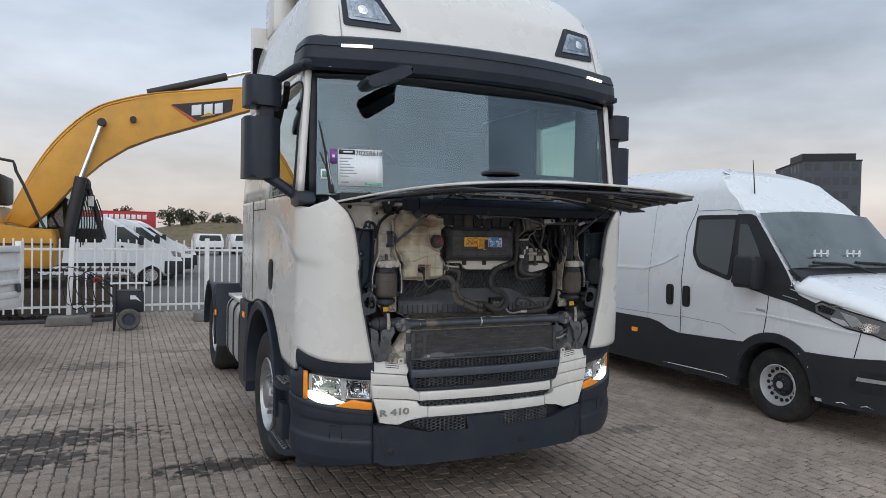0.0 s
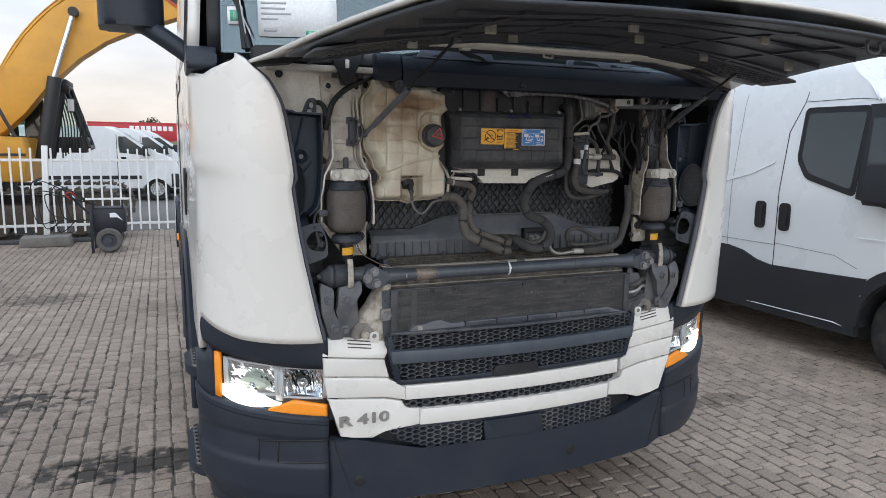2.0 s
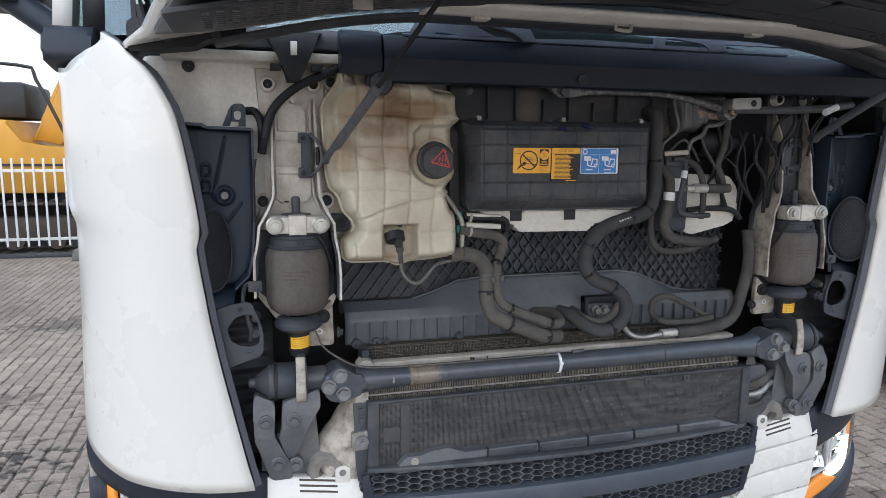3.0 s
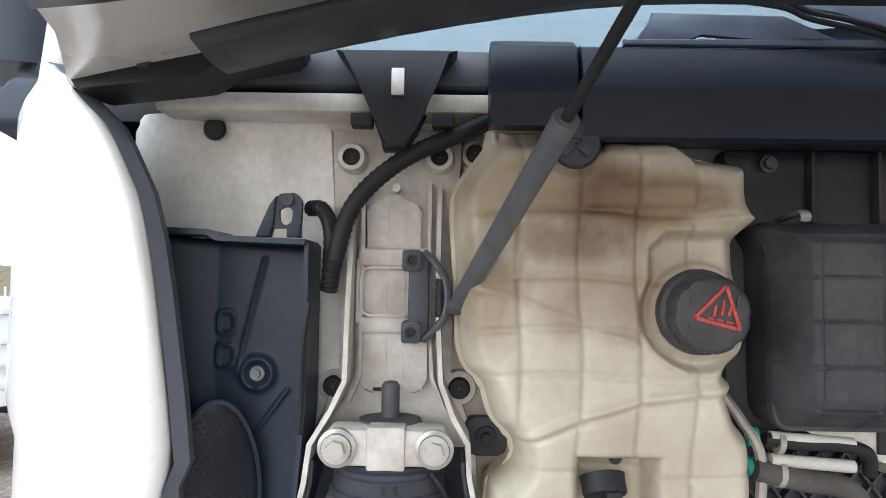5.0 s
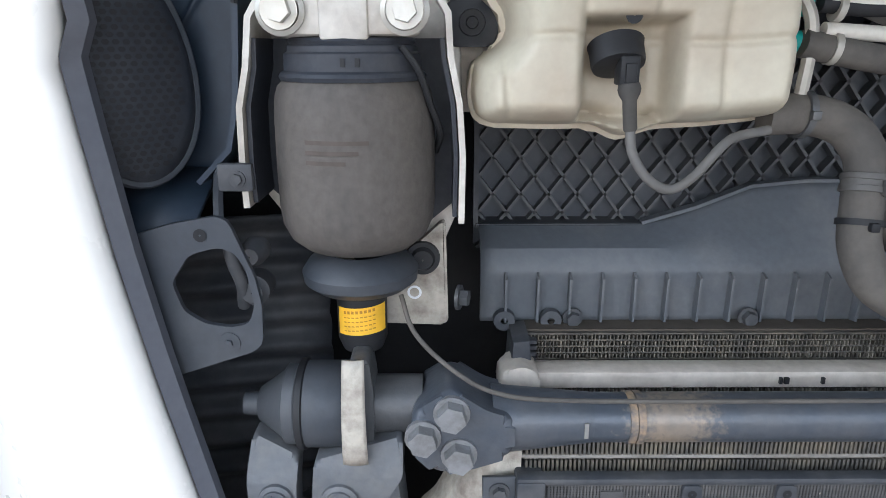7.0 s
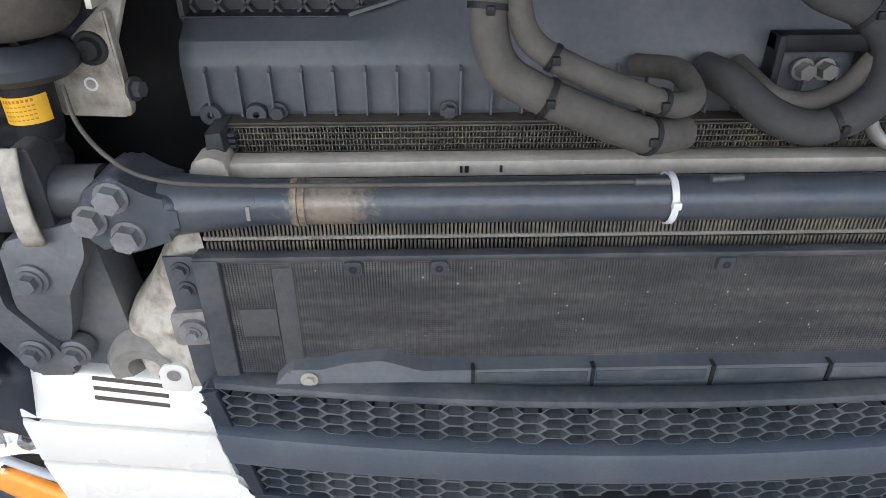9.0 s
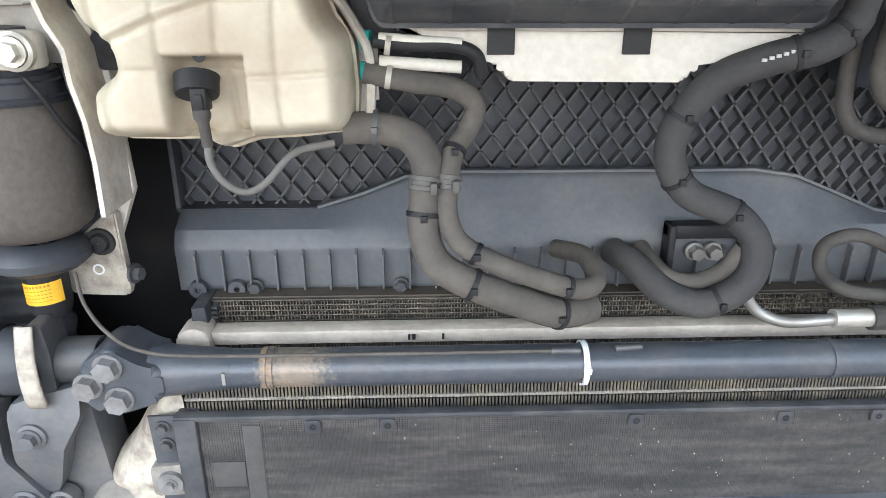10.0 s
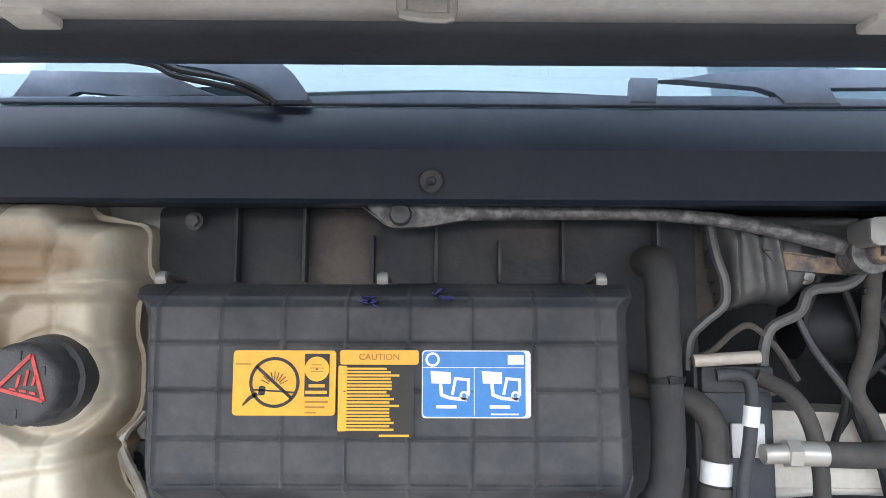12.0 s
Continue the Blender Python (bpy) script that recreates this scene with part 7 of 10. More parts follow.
part("sensor_boot", revolve(B(), [(0.001, 0.004), (0.0085, 0.003), (0.0095, -0.002), (0.0085, -0.006), (0.0058, -0.011), (0.0058, -0.034), (0.0045, -0.036), (0.001, -0.036)], (-0.471, -0.006, 1.533), (-0.08, 0.06, 0.99), 18), RUBBER, sensor, "grey rubber cable boot")
part("sensor_hole", revolve(B(), [(0.001, 0), (0.007, 0.0)], (-0.469, 0.0015, 1.589), (0, 1, 0), 12), BLACK, tank_body)
part("sensor_cable", tube(B(), [(-0.4685, -0.008, 1.502), (-0.466, -0.012, 1.480), (-0.452, -0.014, 1.459), (-0.432, -0.010, 1.449), (-0.412, -0.006, 1.458), (-0.387, 0.0, 1.484), (-0.370, 0.01, 1.491), (-0.340, 0.02, 1.495)], 0.0042, n=10), PALE_CABLE, truck, "pale grey sensor cable")
bm = B()
for k in range(7):
    a, b = random.uniform(-0.003, 0.003), random.uniform(0.002, 0.005)
    z = 1.712 + 0.005 * k
    prism(bm, [(-0.594 + a, z - 0.03), (-0.592 + a, z - 0.03 + b), (-0.589 + a, z - 0.03 + b * 0.5), (-0.591 + a, z - 0.031)], "y", -0.0068, 0.004)
tagged(part("ink_scribble", bm, INK, tank_body), kind="stuff")
# right stay of the tank
part("tank_stay", tube(B(), [(-0.325, 0.075, 1.70), (-0.345, 0.07, 1.665), (-0.318, 0.06, 1.62), (-0.30, 0.05, 1.58), (-0.303, 0.05, 1.50)], 0.006, n=8), ALU, truck, "pale tank strap")

# ---- cross beam under the windscreen ----
bm = B()
prof = [(0.060, 2.020), (0.024, 2.021), (0.006, 2.013), (-0.012, 1.966), (-0.010, 1.960), (0.0, 1.918), (0.006, 1.914), (0.06, 1.918)]
prism(bm, prof, "x", -0.505, 0.98, 0.0)
beam = part("cross_beam", bm, BEAM, truck, "dark slate cross beam", smooth=25)
part("beam_screw", revolve(B(), [(0.001, 0.004), (0.004, 0.003), (0.005, 0.0), (0.011, -0.002), (0.013, 0.003)], (-0.015, -0.010, 1.934), (0, 1, 0.1), 24), DUSTY, beam, "screw in the beam")
# shelf behind the beam
part("cowl_shelf", box(B(), -1.0, 1.0, 0.062, 0.30, 1.985, 2.030, 0.01), SLATE, truck, "dark shelf under the windscreen")

# ---- cabin filter box ----
bm = box(B(), -0.325, 0.285, 0.085, 0.20, 1.60, 1.925, 0.01)
filt = part("filter_box", bm, FILTER_BOX, truck, "dark plastic filter housing")
for x, z1 in ((-0.23, 1.92), (-0.155, 1.92), (-0.08, 1.89), (-0.01, 1.92), (0.06, 1.885), (0.13, 1.92), (0.235, 1.92)):
    part("housing_rib", box(B(), x - 0.002, x + 0.002, 0.068, 0.088, 1.838, z1, 0.001), DUSTY, filt)
part("housing_bolt", bolt(B(), (-0.278, 0.075, 1.905), (0, -1, 0), 0.007, 0.008), IRON, filt)


def fc_shape(X, Z, d):
    g = lambda q, w: np.exp(-(np.abs(q) / w) ** 4)
    h = 0.044 * np.clip((d - 0.004) / 0.020, 0, 1) ** 0.8
    for k in range(8):
        x = -0.285 + 0.0595 * k + 0.012
        h += 0.0032 * g(X - x, 0.0016)
    for k in range(5):
        z = 1.642 + 0.0445 * k
        h += 0.0032 * g(Z - z, 0.0016)
    h += 0.004 * g(Z - 1.823, 0.008)
    h -= 0.010 * np.clip((1.655 - Z) / 0.02, 0, 1)
    return h


COVER = rounded([(-0.312, 1.833), (0.190, 1.834), (0.192, 1.818), (0.186, 1.806), (0.190, 1.63), (0.180, 1.614), (-0.290, 1.614), (-0.300, 1.63), (-0.304, 1.806), (-0.314, 1.818)], 0.008, 3)
cover = part("filter_cover", relief(B(), COVER, 0.034, 0.014, 0.004, 0.0016, fc_shape), DUSTY, filt, "ribbed dark grey filter cover with labels", smooth=70)
part("cover_edge", prism(B(), [(x * 0.996, z) for x, z in COVER], "y", 0.026, 0.088, 0.002), DUSTY, filt)
for x in (-0.279, -0.062, 0.153):
    bm = tube(B(), [(x, 0.05, 1.838), (x, 0.01, 1.841), (x, -0.002, 1.842), (x, -0.008, 1.838), (x, -0.006, 1.833)], 0.0030, n=6, per=3)
    for q in bm.verts:
        q.co.x = x + (q.co.x - x) * 2.0
    part("cover_clip", bm, STEEL, filt, "small bright steel clip")
# labels
FY = -0.0285


def label_plate(name, x0, x1, z0, z1, material, parent, lift=0.0, r=0.004):
    return part(name, prism(B(), rounded([(x0, z0), (x1, z0), (x1, z1), (x0, z1)], r, 4), "y", FY - lift, FY + 0.012), material, parent)


def bars(parent, material, rects, lift, name="printed_bar"):
    for x0, x1, z0, z1 in rects:
        part(name, box(B(), x0, x1, FY - lift, FY, z0, z1), material, parent, smooth=0)


lo = label_plate("warning_label", -0.199, -0.103, 1.7085, 1.7685, ORANGE_LABEL, cover)
lo["label"] = "orange prohibition label"
part("prohibition_ring", revolve(B(), [(0.0205, 0), (0.0235, 0)], (-0.160, FY - 0.0008, 1.739), (0, 1, 0), 40), INK, lo)
bm = prism(B(), [(-0.1785, 1.753), (-0.1765, 1.755), (-0.1425, 1.725), (-0.1445, 1.723)], "y", FY - 0.0008, FY)
part("prohibition_bar", bm, INK, lo)
bm = prism(B(), [(-0.189, 1.717), (-0.182, 1.723), (-0.175, 1.727), (-0.177, 1.730), (-0.184, 1.726), (-0.1895, 1.7185)], "y", FY - 0.0008, FY)
prism(bm, rounded([(-0.175, 1.727), (-0.169, 1.727), (-0.168, 1.735), (-0.174, 1.736)], 0.002), "y", FY - 0.0008, FY)
prism(bm, [(-0.180, 1.7315), (-0.1415, 1.729), (-0.1415, 1.7305), (-0.180, 1.733)], "y", FY - 0.0008, FY)
for k in range(9):
    a = radians(25 + 16 * k)
    c = Vector((-0.160, 1.735))
    p, q = c + Vector((math.cos(a), math.sin(a))) * 0.006, c + Vector((math.cos(a), math.sin(a))) * 0.014
    w = Vector((-math.sin(a), math.cos(a))) * 0.0003
    prism(bm, [tuple(p - w), tuple(q - w), tuple(q + w), tuple(p + w)], "y", FY - 0.0008, FY)
part("pictogram", bm, INK, lo)
bars(lo, INK, [(-0.132, -0.109, 1.726, 1.7655), (-0.197, -0.182, 1.7555, 1.7562)], 0.0008)
part("pictogram_disc", revolve(B(), [(0.001, 0), (0.0115, 0)], (-0.1205, FY - 0.0014, 1.7515), (0, 1, 0), 28), ORANGE_LABEL, lo)
bars(lo, ORANGE_LABEL, [(-0.128, -0.113, 1.7345, 1.7375), (-0.131, -0.111, 1.7285, 1.7315)], 0.0014)
bars(lo, INK_BROWN, [(-0.126, -0.115, 1.749, 1.7498), (-0.127, -0.114, 1.752, 1.7528), (-0.125, -0.116, 1.755, 1.7558), (-0.131, -0.11, 1.7205, 1.722), (-0.131, -0.113, 1.7155, 1.717), (-0.131, -0.121, 1.7108, 1.712)], 0.0018)
la = label_plate("caution_label", -0.0995, -0.0255, 1.7555, 1.769, ORANGE_LABEL, cover, r=0.003)
la["label"] = "orange caution label with a torn lower part"
lettering("caution_word", "CAUTION", 0.0085, INK_BROWN, la, pose(-0.0625, FY - 0.0006, 1.7625, 90, 0, 0), depth=0.0004)
label_plate("label_ground", -0.101, -0.030, 1.6885, 1.7545, INK, la, 0.0004, 0.002)
label_plate("label_strip", -0.1005, -0.0925, 1.6945, 1.7545, ORANGE_LABEL, la, 0.0009, 0.001)
random.seed(5)
for k in range(19):
    z = 1.7528 - 0.0031 * k
    x1 = -0.0525 + random.choice((0, 0, 0.001, 0.004, -0.003, 0.009 if k in (2, 8, 11) else 0.002))
    part("torn_line", box(B(), -0.0925, x1, FY - 0.0009, FY, z - 0.0019, z), ORANGE_LABEL, la, smooth=0)
bars(la, ORANGE_LABEL, [(-0.062, -0.034, 1.6895, 1.6915)], 0.0009)
lb = label_plate("blue_label", -0.0225, 0.0795, 1.7065, 1.769, PAPER, cover)
lb["label"] = "blue and white instruction label"
label_plate("blue_field", -0.0215, 0.0745, 1.7078, 1.7680, BLUE_LABEL, lb, 0.0005, 0.004)
bars(lb, PAPER, [(-0.0215, 0.0735, 1.7528, 1.7534), (0.0262, 0.0268, 1.709, 1.753), (0.058, 0.073, 1.756, 1.765), (-0.009, 0.010, 1.7155, 1.7185), (0.041, 0.060, 1.7155, 1.7185), (0.042, 0.068, 1.7095, 1.711)], 0.0009, "white_print")
part("pictogram_disc", revolve(B(), [(0.0045, 0), (0.0068, 0)], (-0.0125, FY - 0.0009, 1.7605), (0, 1, 0), 20), PAPER, lb)
for dx in (0.0, 0.048):
    bm = prism(B(), [(-0.0145 + dx, 1.750), (0.0045 + dx, 1.749), (0.0045 + dx, 1.738), (-0.0135 + dx, 1.7385)], "y", FY - 0.0009, FY)
    wall_strip(bm, [(-0.005 + dx, 1.738), (-0.004 + dx, 1.728), (0.004 + dx, 1.725), (0.020 + dx, 1.7235)], FY - 0.0009, FY, 0.0032)
    wall_strip(bm, [(0.006 + dx, 1.728), (0.009 + dx, 1.743), (0.021 + dx, 1.742), (0.021 + dx, 1.727)], FY - 0.0009, FY, 0.0028)
    revolve(bm, [(0.002, FY - 0.0009), (0.0042, FY - 0.0009)], (0.017 + dx, 0, 1.7275), (0, 1, 0), 16)
    part("pictogram", bm, PAPER, lb)
bm = B()
random.seed(9)
for x, z in ((-0.075, 1.8155), (-0.008, 1.8225)):
    for k in range(9):
        a, l = random.uniform(-0.6, 0.6), random.uniform(0.004, 0.010)
        ox, oz = x + random.uniform(-0.007, 0.007), z + random.uniform(-0.004, 0.004)
        prism(bm, [(ox, oz), (ox + l * math.cos(a), oz + l * math.sin(a)), (ox + l * math.cos(a), oz + l * math.sin(a) + 0.0011), (ox, oz + 0.0011)], "y", -0.0335, -0.004)
tagged(part("ink_scribble", bm, mat("blue_ink", (0.012, 0.022, 0.17), 0.5, amount=0.2), cover, "blue marker scribble"), kind="stuff")

# wiper linkage over the filter box
bm = tube(B(), [(0.01, 0.035, 1.910), (0.12, 0.04, 1.911), (0.235, 0.04, 1.909), (0.325, 0.038, 1.898), (0.44, 0.035, 1.870)], lambda t: 0.0095 - 0.002 * math.sin(t * 3.1), n=12)
prism(bm, rounded([(-0.095, 1.921), (-0.055, 1.918), (0.03, 1.918), (0.03, 1.903), (-0.02, 1.894), (-0.058, 1.892)], 0.008), "y", 0.028, 0.042, 0.003)
cyl(bm, (0.44, 0.02, 1.868), (0.44, 0.05, 1.868), 0.022)
link = part("wiper_linkage", bm, mat("linkage_steel", (0.085, 0.085, 0.09), 0.45, 0.3, dirt=(0.34, 0.335, 0.33), amount=0.8, scale=85, bump=0.3), truck, "dusty grey wiper linkage rod")
part("linkage_ball", revolve(B(), [(0.001, -0.014), (0.010, -0.012), (0.013, -0.004), (0.013, 0.004)], (0.445, 0.02, 1.868), (0, 1, 0), 18), RUST, link, "rusty linkage joint")
part("linkage_pivot", revolve(B(), [(0.001, -0.01), (0.010, -0.009), (0.012, 0.0)], (-0.047, 0.027, 1.906), (0, 1, 0), 18), IRON, link)
part("linkage_arm", prism(B(), rounded([(0.34, 1.875), (0.45, 1.86), (0.45, 1.845), (0.36, 1.852)], 0.006), "y", 0.05, 0.06, 0.002), RUST, link, "rusty linkage arm")

# white washer bottle under the filter
bm = prism(B(), rounded([(-0.275, 1.615), (0.185, 1.612), (0.15, 1.585), (0.06, 1.572), (0.052, 1.554), (-0.148, 1.556), (-0.155, 1.573), (-0.20, 1.585)], 0.006), "y", 0.055, 0.12, 0.005)
wb = part("washer_bottle", bm, WHITE_PLASTIC, truck, "white plastic washer bottle")
for x0 in (-0.172, -0.022):
    part("bottle_gap", box(B(), x0, x0 + 0.030, 0.050, 0.060, 1.585, 1.618), BLACK, wb)
for z in (1.590, 1.566):
    part("pipe_stub", cyl(B(), (-0.29, 0.05, z + 0.012), (-0.20, 0.05, z + 0.006), 0.007, n=12), WHITE_PLASTIC, truck, "white pipe stub")

# ---- hoses ----
HOSE_A = [(-0.332, 0.05, 1.505), (-0.292, 0.05, 1.505), (-0.257, 0.05, 1.494), (-0.239, 0.04, 1.467), (-0.241, 0.03, 1.43), (-0.243, 0.02, 1.391), (-0.229, 0.01, 1.356), (-0.193, 0.0, 1.335), (-0.139, 0.0, 1.312), (-0.082, 0.01, 1.289), (-0.036, 0.04, 1.280)]
ha = part("coolant_hose", tube(B(), HOSE_A, 0.0185, n=16), HOSE, truck, "thick dusty grey coolant hose")
HOSE_B = [(-0.307, 0.05, 1.567), (-0.257, 0.05, 1.557), (-0.206, 0.06, 1.547), (-0.183, 0.07, 1.527), (-0.190, 0.07, 1.498), (-0.207, 0.05, 1.479), (-0.214, 0.03, 1.451), (-0.216, 0.02, 1.412), (-0.202, 0.01, 1.381), (-0.16, 0.0, 1.358), (-0.106, 0.0, 1.337), (-0.060, 0.01, 1.320), (-0.035, 0.03, 1.322), (-0.037, 0.08, 1.333), (-0.063, 0.14, 1.322)]
hb = part("coolant_hose", tube(B(), HOSE_B, 0.0125, n=14), HOSE, truck, "dusty grey coolant hose")
part("vent_hose", tube(B(), [(-0.296, 0.05, 1.600), (-0.257, 0.05, 1.596), (-0.213, 0.05, 1.595), (-0.185, 0.05, 1.586), (-0.176, 0.06, 1.562)], 0.0075, n=12), BLACK, truck, "thin black vent hose")
for z in (1.600, 1.567):
    part("teal_clip", cyl(B(), (-0.310, 0.062, z), (-0.299, 0.060, z), 0.0108, n=14), TEAL, truck, "small teal pipe clip")
    part("hose_band", cyl(B(), (-0.283, 0.05, z - 0.004), (-0.277, 0.05, z - 0.005), 0.0115 if z > 1.58 else 0.0145, n=14), ALU, truck, "bright hose band")
PIPE = [(0.224, 0.10, 1.862), (0.224, 0.05, 1.860), (0.224, 0.032, 1.838), (0.224, 0.03, 1.79), (0.226, 0.03, 1.72), (0.226, 0.03, 1.66), (0.216, 0.03, 1.616), (0.185, 0.03, 1.594), (0.140, 0.04, 1.581), (0.088, 0.05, 1.557), (0.055, 0.06, 1.509), (0.053, 0.07, 1.459), (0.083, 0.07, 1.418), (0.135, 0.06, 1.396), (0.165, 0.05, 1.362), (0.158, 0.04, 1.315), (0.110, 0.04, 1.284), (0.066, 0.06, 1.290), (0.032, 0.10, 1.314), (0.015, 0.14, 1.318)]
pp = part("foam_hose", tube(B(), PIPE, lambda t: 0.0170 if t < 0.3 else 0.0185, n=16), FOAM, truck, "thick grey sleeved hose")
part("foam_hose", tube(B(), [(0.052, 0.14, 1.322), (0.069, 0.08, 1.305), (0.105, 0.07, 1.300), (0.140, 0.065, 1.318), (0.158, 0.06, 1.350)], 0.0125, n=14), HOSE, truck, "grey sleeved hose")


def ties(line, where, r, parent, material=BLACK):
    pts = spline(line, 8)
    for w in where:
        i = int(w * (len(pts) - 1))
        d = (pts[min(i + 1, len(pts) - 1)] - pts[i - 1]).normalized()
        p = pts[i]
        bm = cyl(B(), p - d * 0.003, p + d * 0.003, r, n=18)
        box(bm, p.x - 0.004, p.x + 0.004, p.y - r - 0.004, p.y - r + 0.003, p.z - 0.003, p.z + 0.005, 0.001)
        part("hose_tie", bm, material, parent, smooth=30)


ties(HOSE_A, (0.46, 0.72, 0.9), 0.0205, ha)
ties(HOSE_A, (0.09,), 0.0215, ha, DUCT_GREY)
ties(HOSE_B, (0.36, 0.61, 0.76), 0.0140, hb)
ties(PIPE, (0.20, 0.335, 0.40, 0.52, 0.61, 0.69, 0.83), 0.0197, pp)
CLAMP = mat("dull_clamp_steel", (0.115, 0.112, 0.108), 0.6, 0.3, dirt=(0.07, 0.065, 0.06), amount=0.5, scale=40)
for line, r in ((HOSE_A, 0.0208), (HOSE_B, 0.0146)):
    pts = spline(line, 8)
    p = min(pts, key=lambda q: abs(q.z - 1.446))
    i = pts.index(p)
    d = (pts[i + 1] - pts[i - 1]).normalized()
    cl = part("hose_clamp", revolve(B(), [(r - 0.001, -0.0085), (r, -0.008), (r, -0.003), (r - 0.001, -0.0025), (r - 0.001, 0.0025), (r, 0.003), (r, 0.008), (r - 0.001, 0.0085)], p, d, 28), CLAMP, truck, "dull steel spring clamp round the hose")
    part("clamp_ear", box(B(), p.x + 0.004, p.x + 0.012, p.y - r - 0.006, p.y - r + 0.006, p.z - 0.007, p.z + 0.007, 0.002), CLAMP, cl)
# printed marks on the sleeved hose
bm = B()
for k in range(7):
    x = 0.120 + 0.0075 * k
    box(bm, x, x + 0.005, 0.0185, 0.021, 1.580 + 0.0022 * k, 1.5835 + 0.0022 * k)
part("hose_print", bm, FRAME_GREY, pp)
al = part("metal_line", tube(B(), [(0.158, 0.05, 1.300), (0.182, 0.05, 1.268), (0.215, 0.04, 1.257), (0.253, 0.03, 1.263), (0.28, 0.03, 1.266)], 0.0075, n=12), STEEL, truck, "pale metal refrigerant line")
part("line_fitting", cyl(B(), (0.27, 0.03, 1.266), (0.318, 0.03, 1.266), 0.012, n=14), ZINC, al, "bright line fitting")
part("line_hose", tube(B(), [(0.318, 0.03, 1.266), (0.40, 0.03, 1.268), (0.50, 0.04, 1.29), (0.55, 0.06, 1.36), (0.575, 0.07, 1.45), (0.572, 0.08, 1.54)], 0.016, n=12), RUBBER, truck, "black refrigerant hose")
part("loop_hose", tube(B(), [(0.42, 0.05, 1.305), (0.367, 0.06, 1.336), (0.318, 0.08, 1.358), (0.281, 0.09, 1.343), (0.280, 0.09, 1.308), (0.300, 0.06, 1.291), (0.36, 0.04, 1.292), (0.44, 0.04, 1.30)], 0.009, n=12), RUBBER, truck, "black looped hose")
part("link_cable", tube(B(), [(-0.664, 0.05, 1.332), (-0.650, 0.03, 1.300), (-0.614, 0.0, 1.276), (-0.572, -0.012, 1.258), (-0.50, -0.008, 1.248), (-0.30, 0.0, 1.2425), (-0.09, 0.0, 1.243)], 0.0024, n=10), HOSE, truck, "grey cable along the bar")
bm = cyl(B(), (-0.09, 0.0, 1.243), (-0.055, 0.0, 1.243), 0.004)
part("cable_plug", bm, DUCT_GREY, truck, "small cable plug")
part("cable_plug", cyl(B(), (-0.012, 0.0, 1.245), (0.02, 0.0, 1.247), 0.0042), DUCT_GREY, truck, "small cable plug")

# ---- lattice panel and fan shroud ----
part("lattice_back", box(B(), -0.585, 0.60, 0.232, 0.24, 1.33, 1.66), SLATE, truck, "dark panel behind the lattice")
bm = B()
random.seed(2)
dx, dz = 0.0335, 0.0435
for sgn in (-1, 1):
    for k in range(-40, 60):
        # a rib runs along x = k dx + sgn (z - 1.33) dx / dz
        x_at = lambda z: -0.58 + k * dx + sgn * (z - 1.33) * dx / dz
        z0, z1 = 1.33, 1.655
        xa, xb = x_at(z0), x_at(z1)
        lo_, hi_ = -0.582, 0.598
        if max(xa, xb) < lo_ or min(xa, xb) > hi_:
            continue
        for lim in (lo_, hi_):
            if (xa - lim) * (xb - lim) < 0:
                zc = z0 + (lim - xa) / (xb - xa) * (z1 - z0)
                if (xa < lim) == (lim == lo_):
                    xa, z0 = lim, zc
                else:
                    xb, z1 = lim, zc
        wall_strip(bm, [(xa, z0), (xb, z1)], 0.217, 0.234, 0.0035)
tagged(part("lattice", bm, LATTICE, truck, "dark diamond lattice ribs", smooth=0), kind="stuff")
part("lattice_frame", wall_strip(B(), [(-0.584, 1.655), (-0.584, 1.362)], 0.198, 0.236, 0.006), DUSTY, truck)
part("lattice_frame", wall_strip(B(), [(-0.584, 1.362), (-0.39, 1.362)], 0.196, 0.236, 0.006), DUSTY, truck)


def wave(x):
    return 1.362 + 0.050 * smooth01((x + 0.40) / 0.17) - 0.072 * smooth01((x - 0.23) / 0.24)


def shroud_f(u, v):
    x = -0.58 + 1.18 * u
    zt = wave(x) + 0.004
    if v < 0.34:
        t = v / 0.34
        return (x, 0.200 - 0.040 * t, zt + (1.345 - zt) * t)
    if v < 0.5:
        t = (v - 0.34) / 0.16
        return (x, 0.160 - 0.010 * t, 1.345 - 0.022 * t)
    t = (v - 0.5) / 0.5
    return (x, 0.150 + 0.002 * t, 1.323 - 0.062 * t)


shroud = part("fan_shroud", sheet(B(), shroud_f, 60, 18), SHROUD, truck, "dark slate fan shroud", smooth=28, thick=0.01)
rib_me = bpy.data.meshes.new("shroud_rib")
bm = prism(B(), [(0.153, 1.322), (0.1385, 1.316), (0.1395, 1.264), (0.153, 1.262)], "x", -0.0013, 0.0013)
bm.to_mesh(rib_me)
bm.free()
rib_me.materials.append(SHROUD)
for k in range(33):
    x = -0.552 + 0.0362 * k
    ob = new("shroud_rib", rib_me)
    ob.parent = shroud
    ob.location = (x, 0, 0)
part("shroud_edge", wall_strip(B(), [(-0.39 + 0.0613 * k, wave(-0.39 + 0.0613 * k) + 0.004) for k in range(16)], 0.192, 0.206, 0.004), SHROUD, shroud)
for x in (-0.475, -0.275, 0.22):
    bm = bolt(B(), (x, 0.146, 1.268), (0, -1, 0), 0.0085, 0.012, 1.35)
    part("shroud_bolt", bm, IRON, shroud, "dark hexagon bolt")
for x in (-0.553, -0.50):
    part("shroud_eye", revolve(B(), [(0.004, -0.004), (0.012, -0.004), (0.013, 0.004)], (x, 0.143, 1.266), (0, 1, 0), 16), SLATE, shroud)
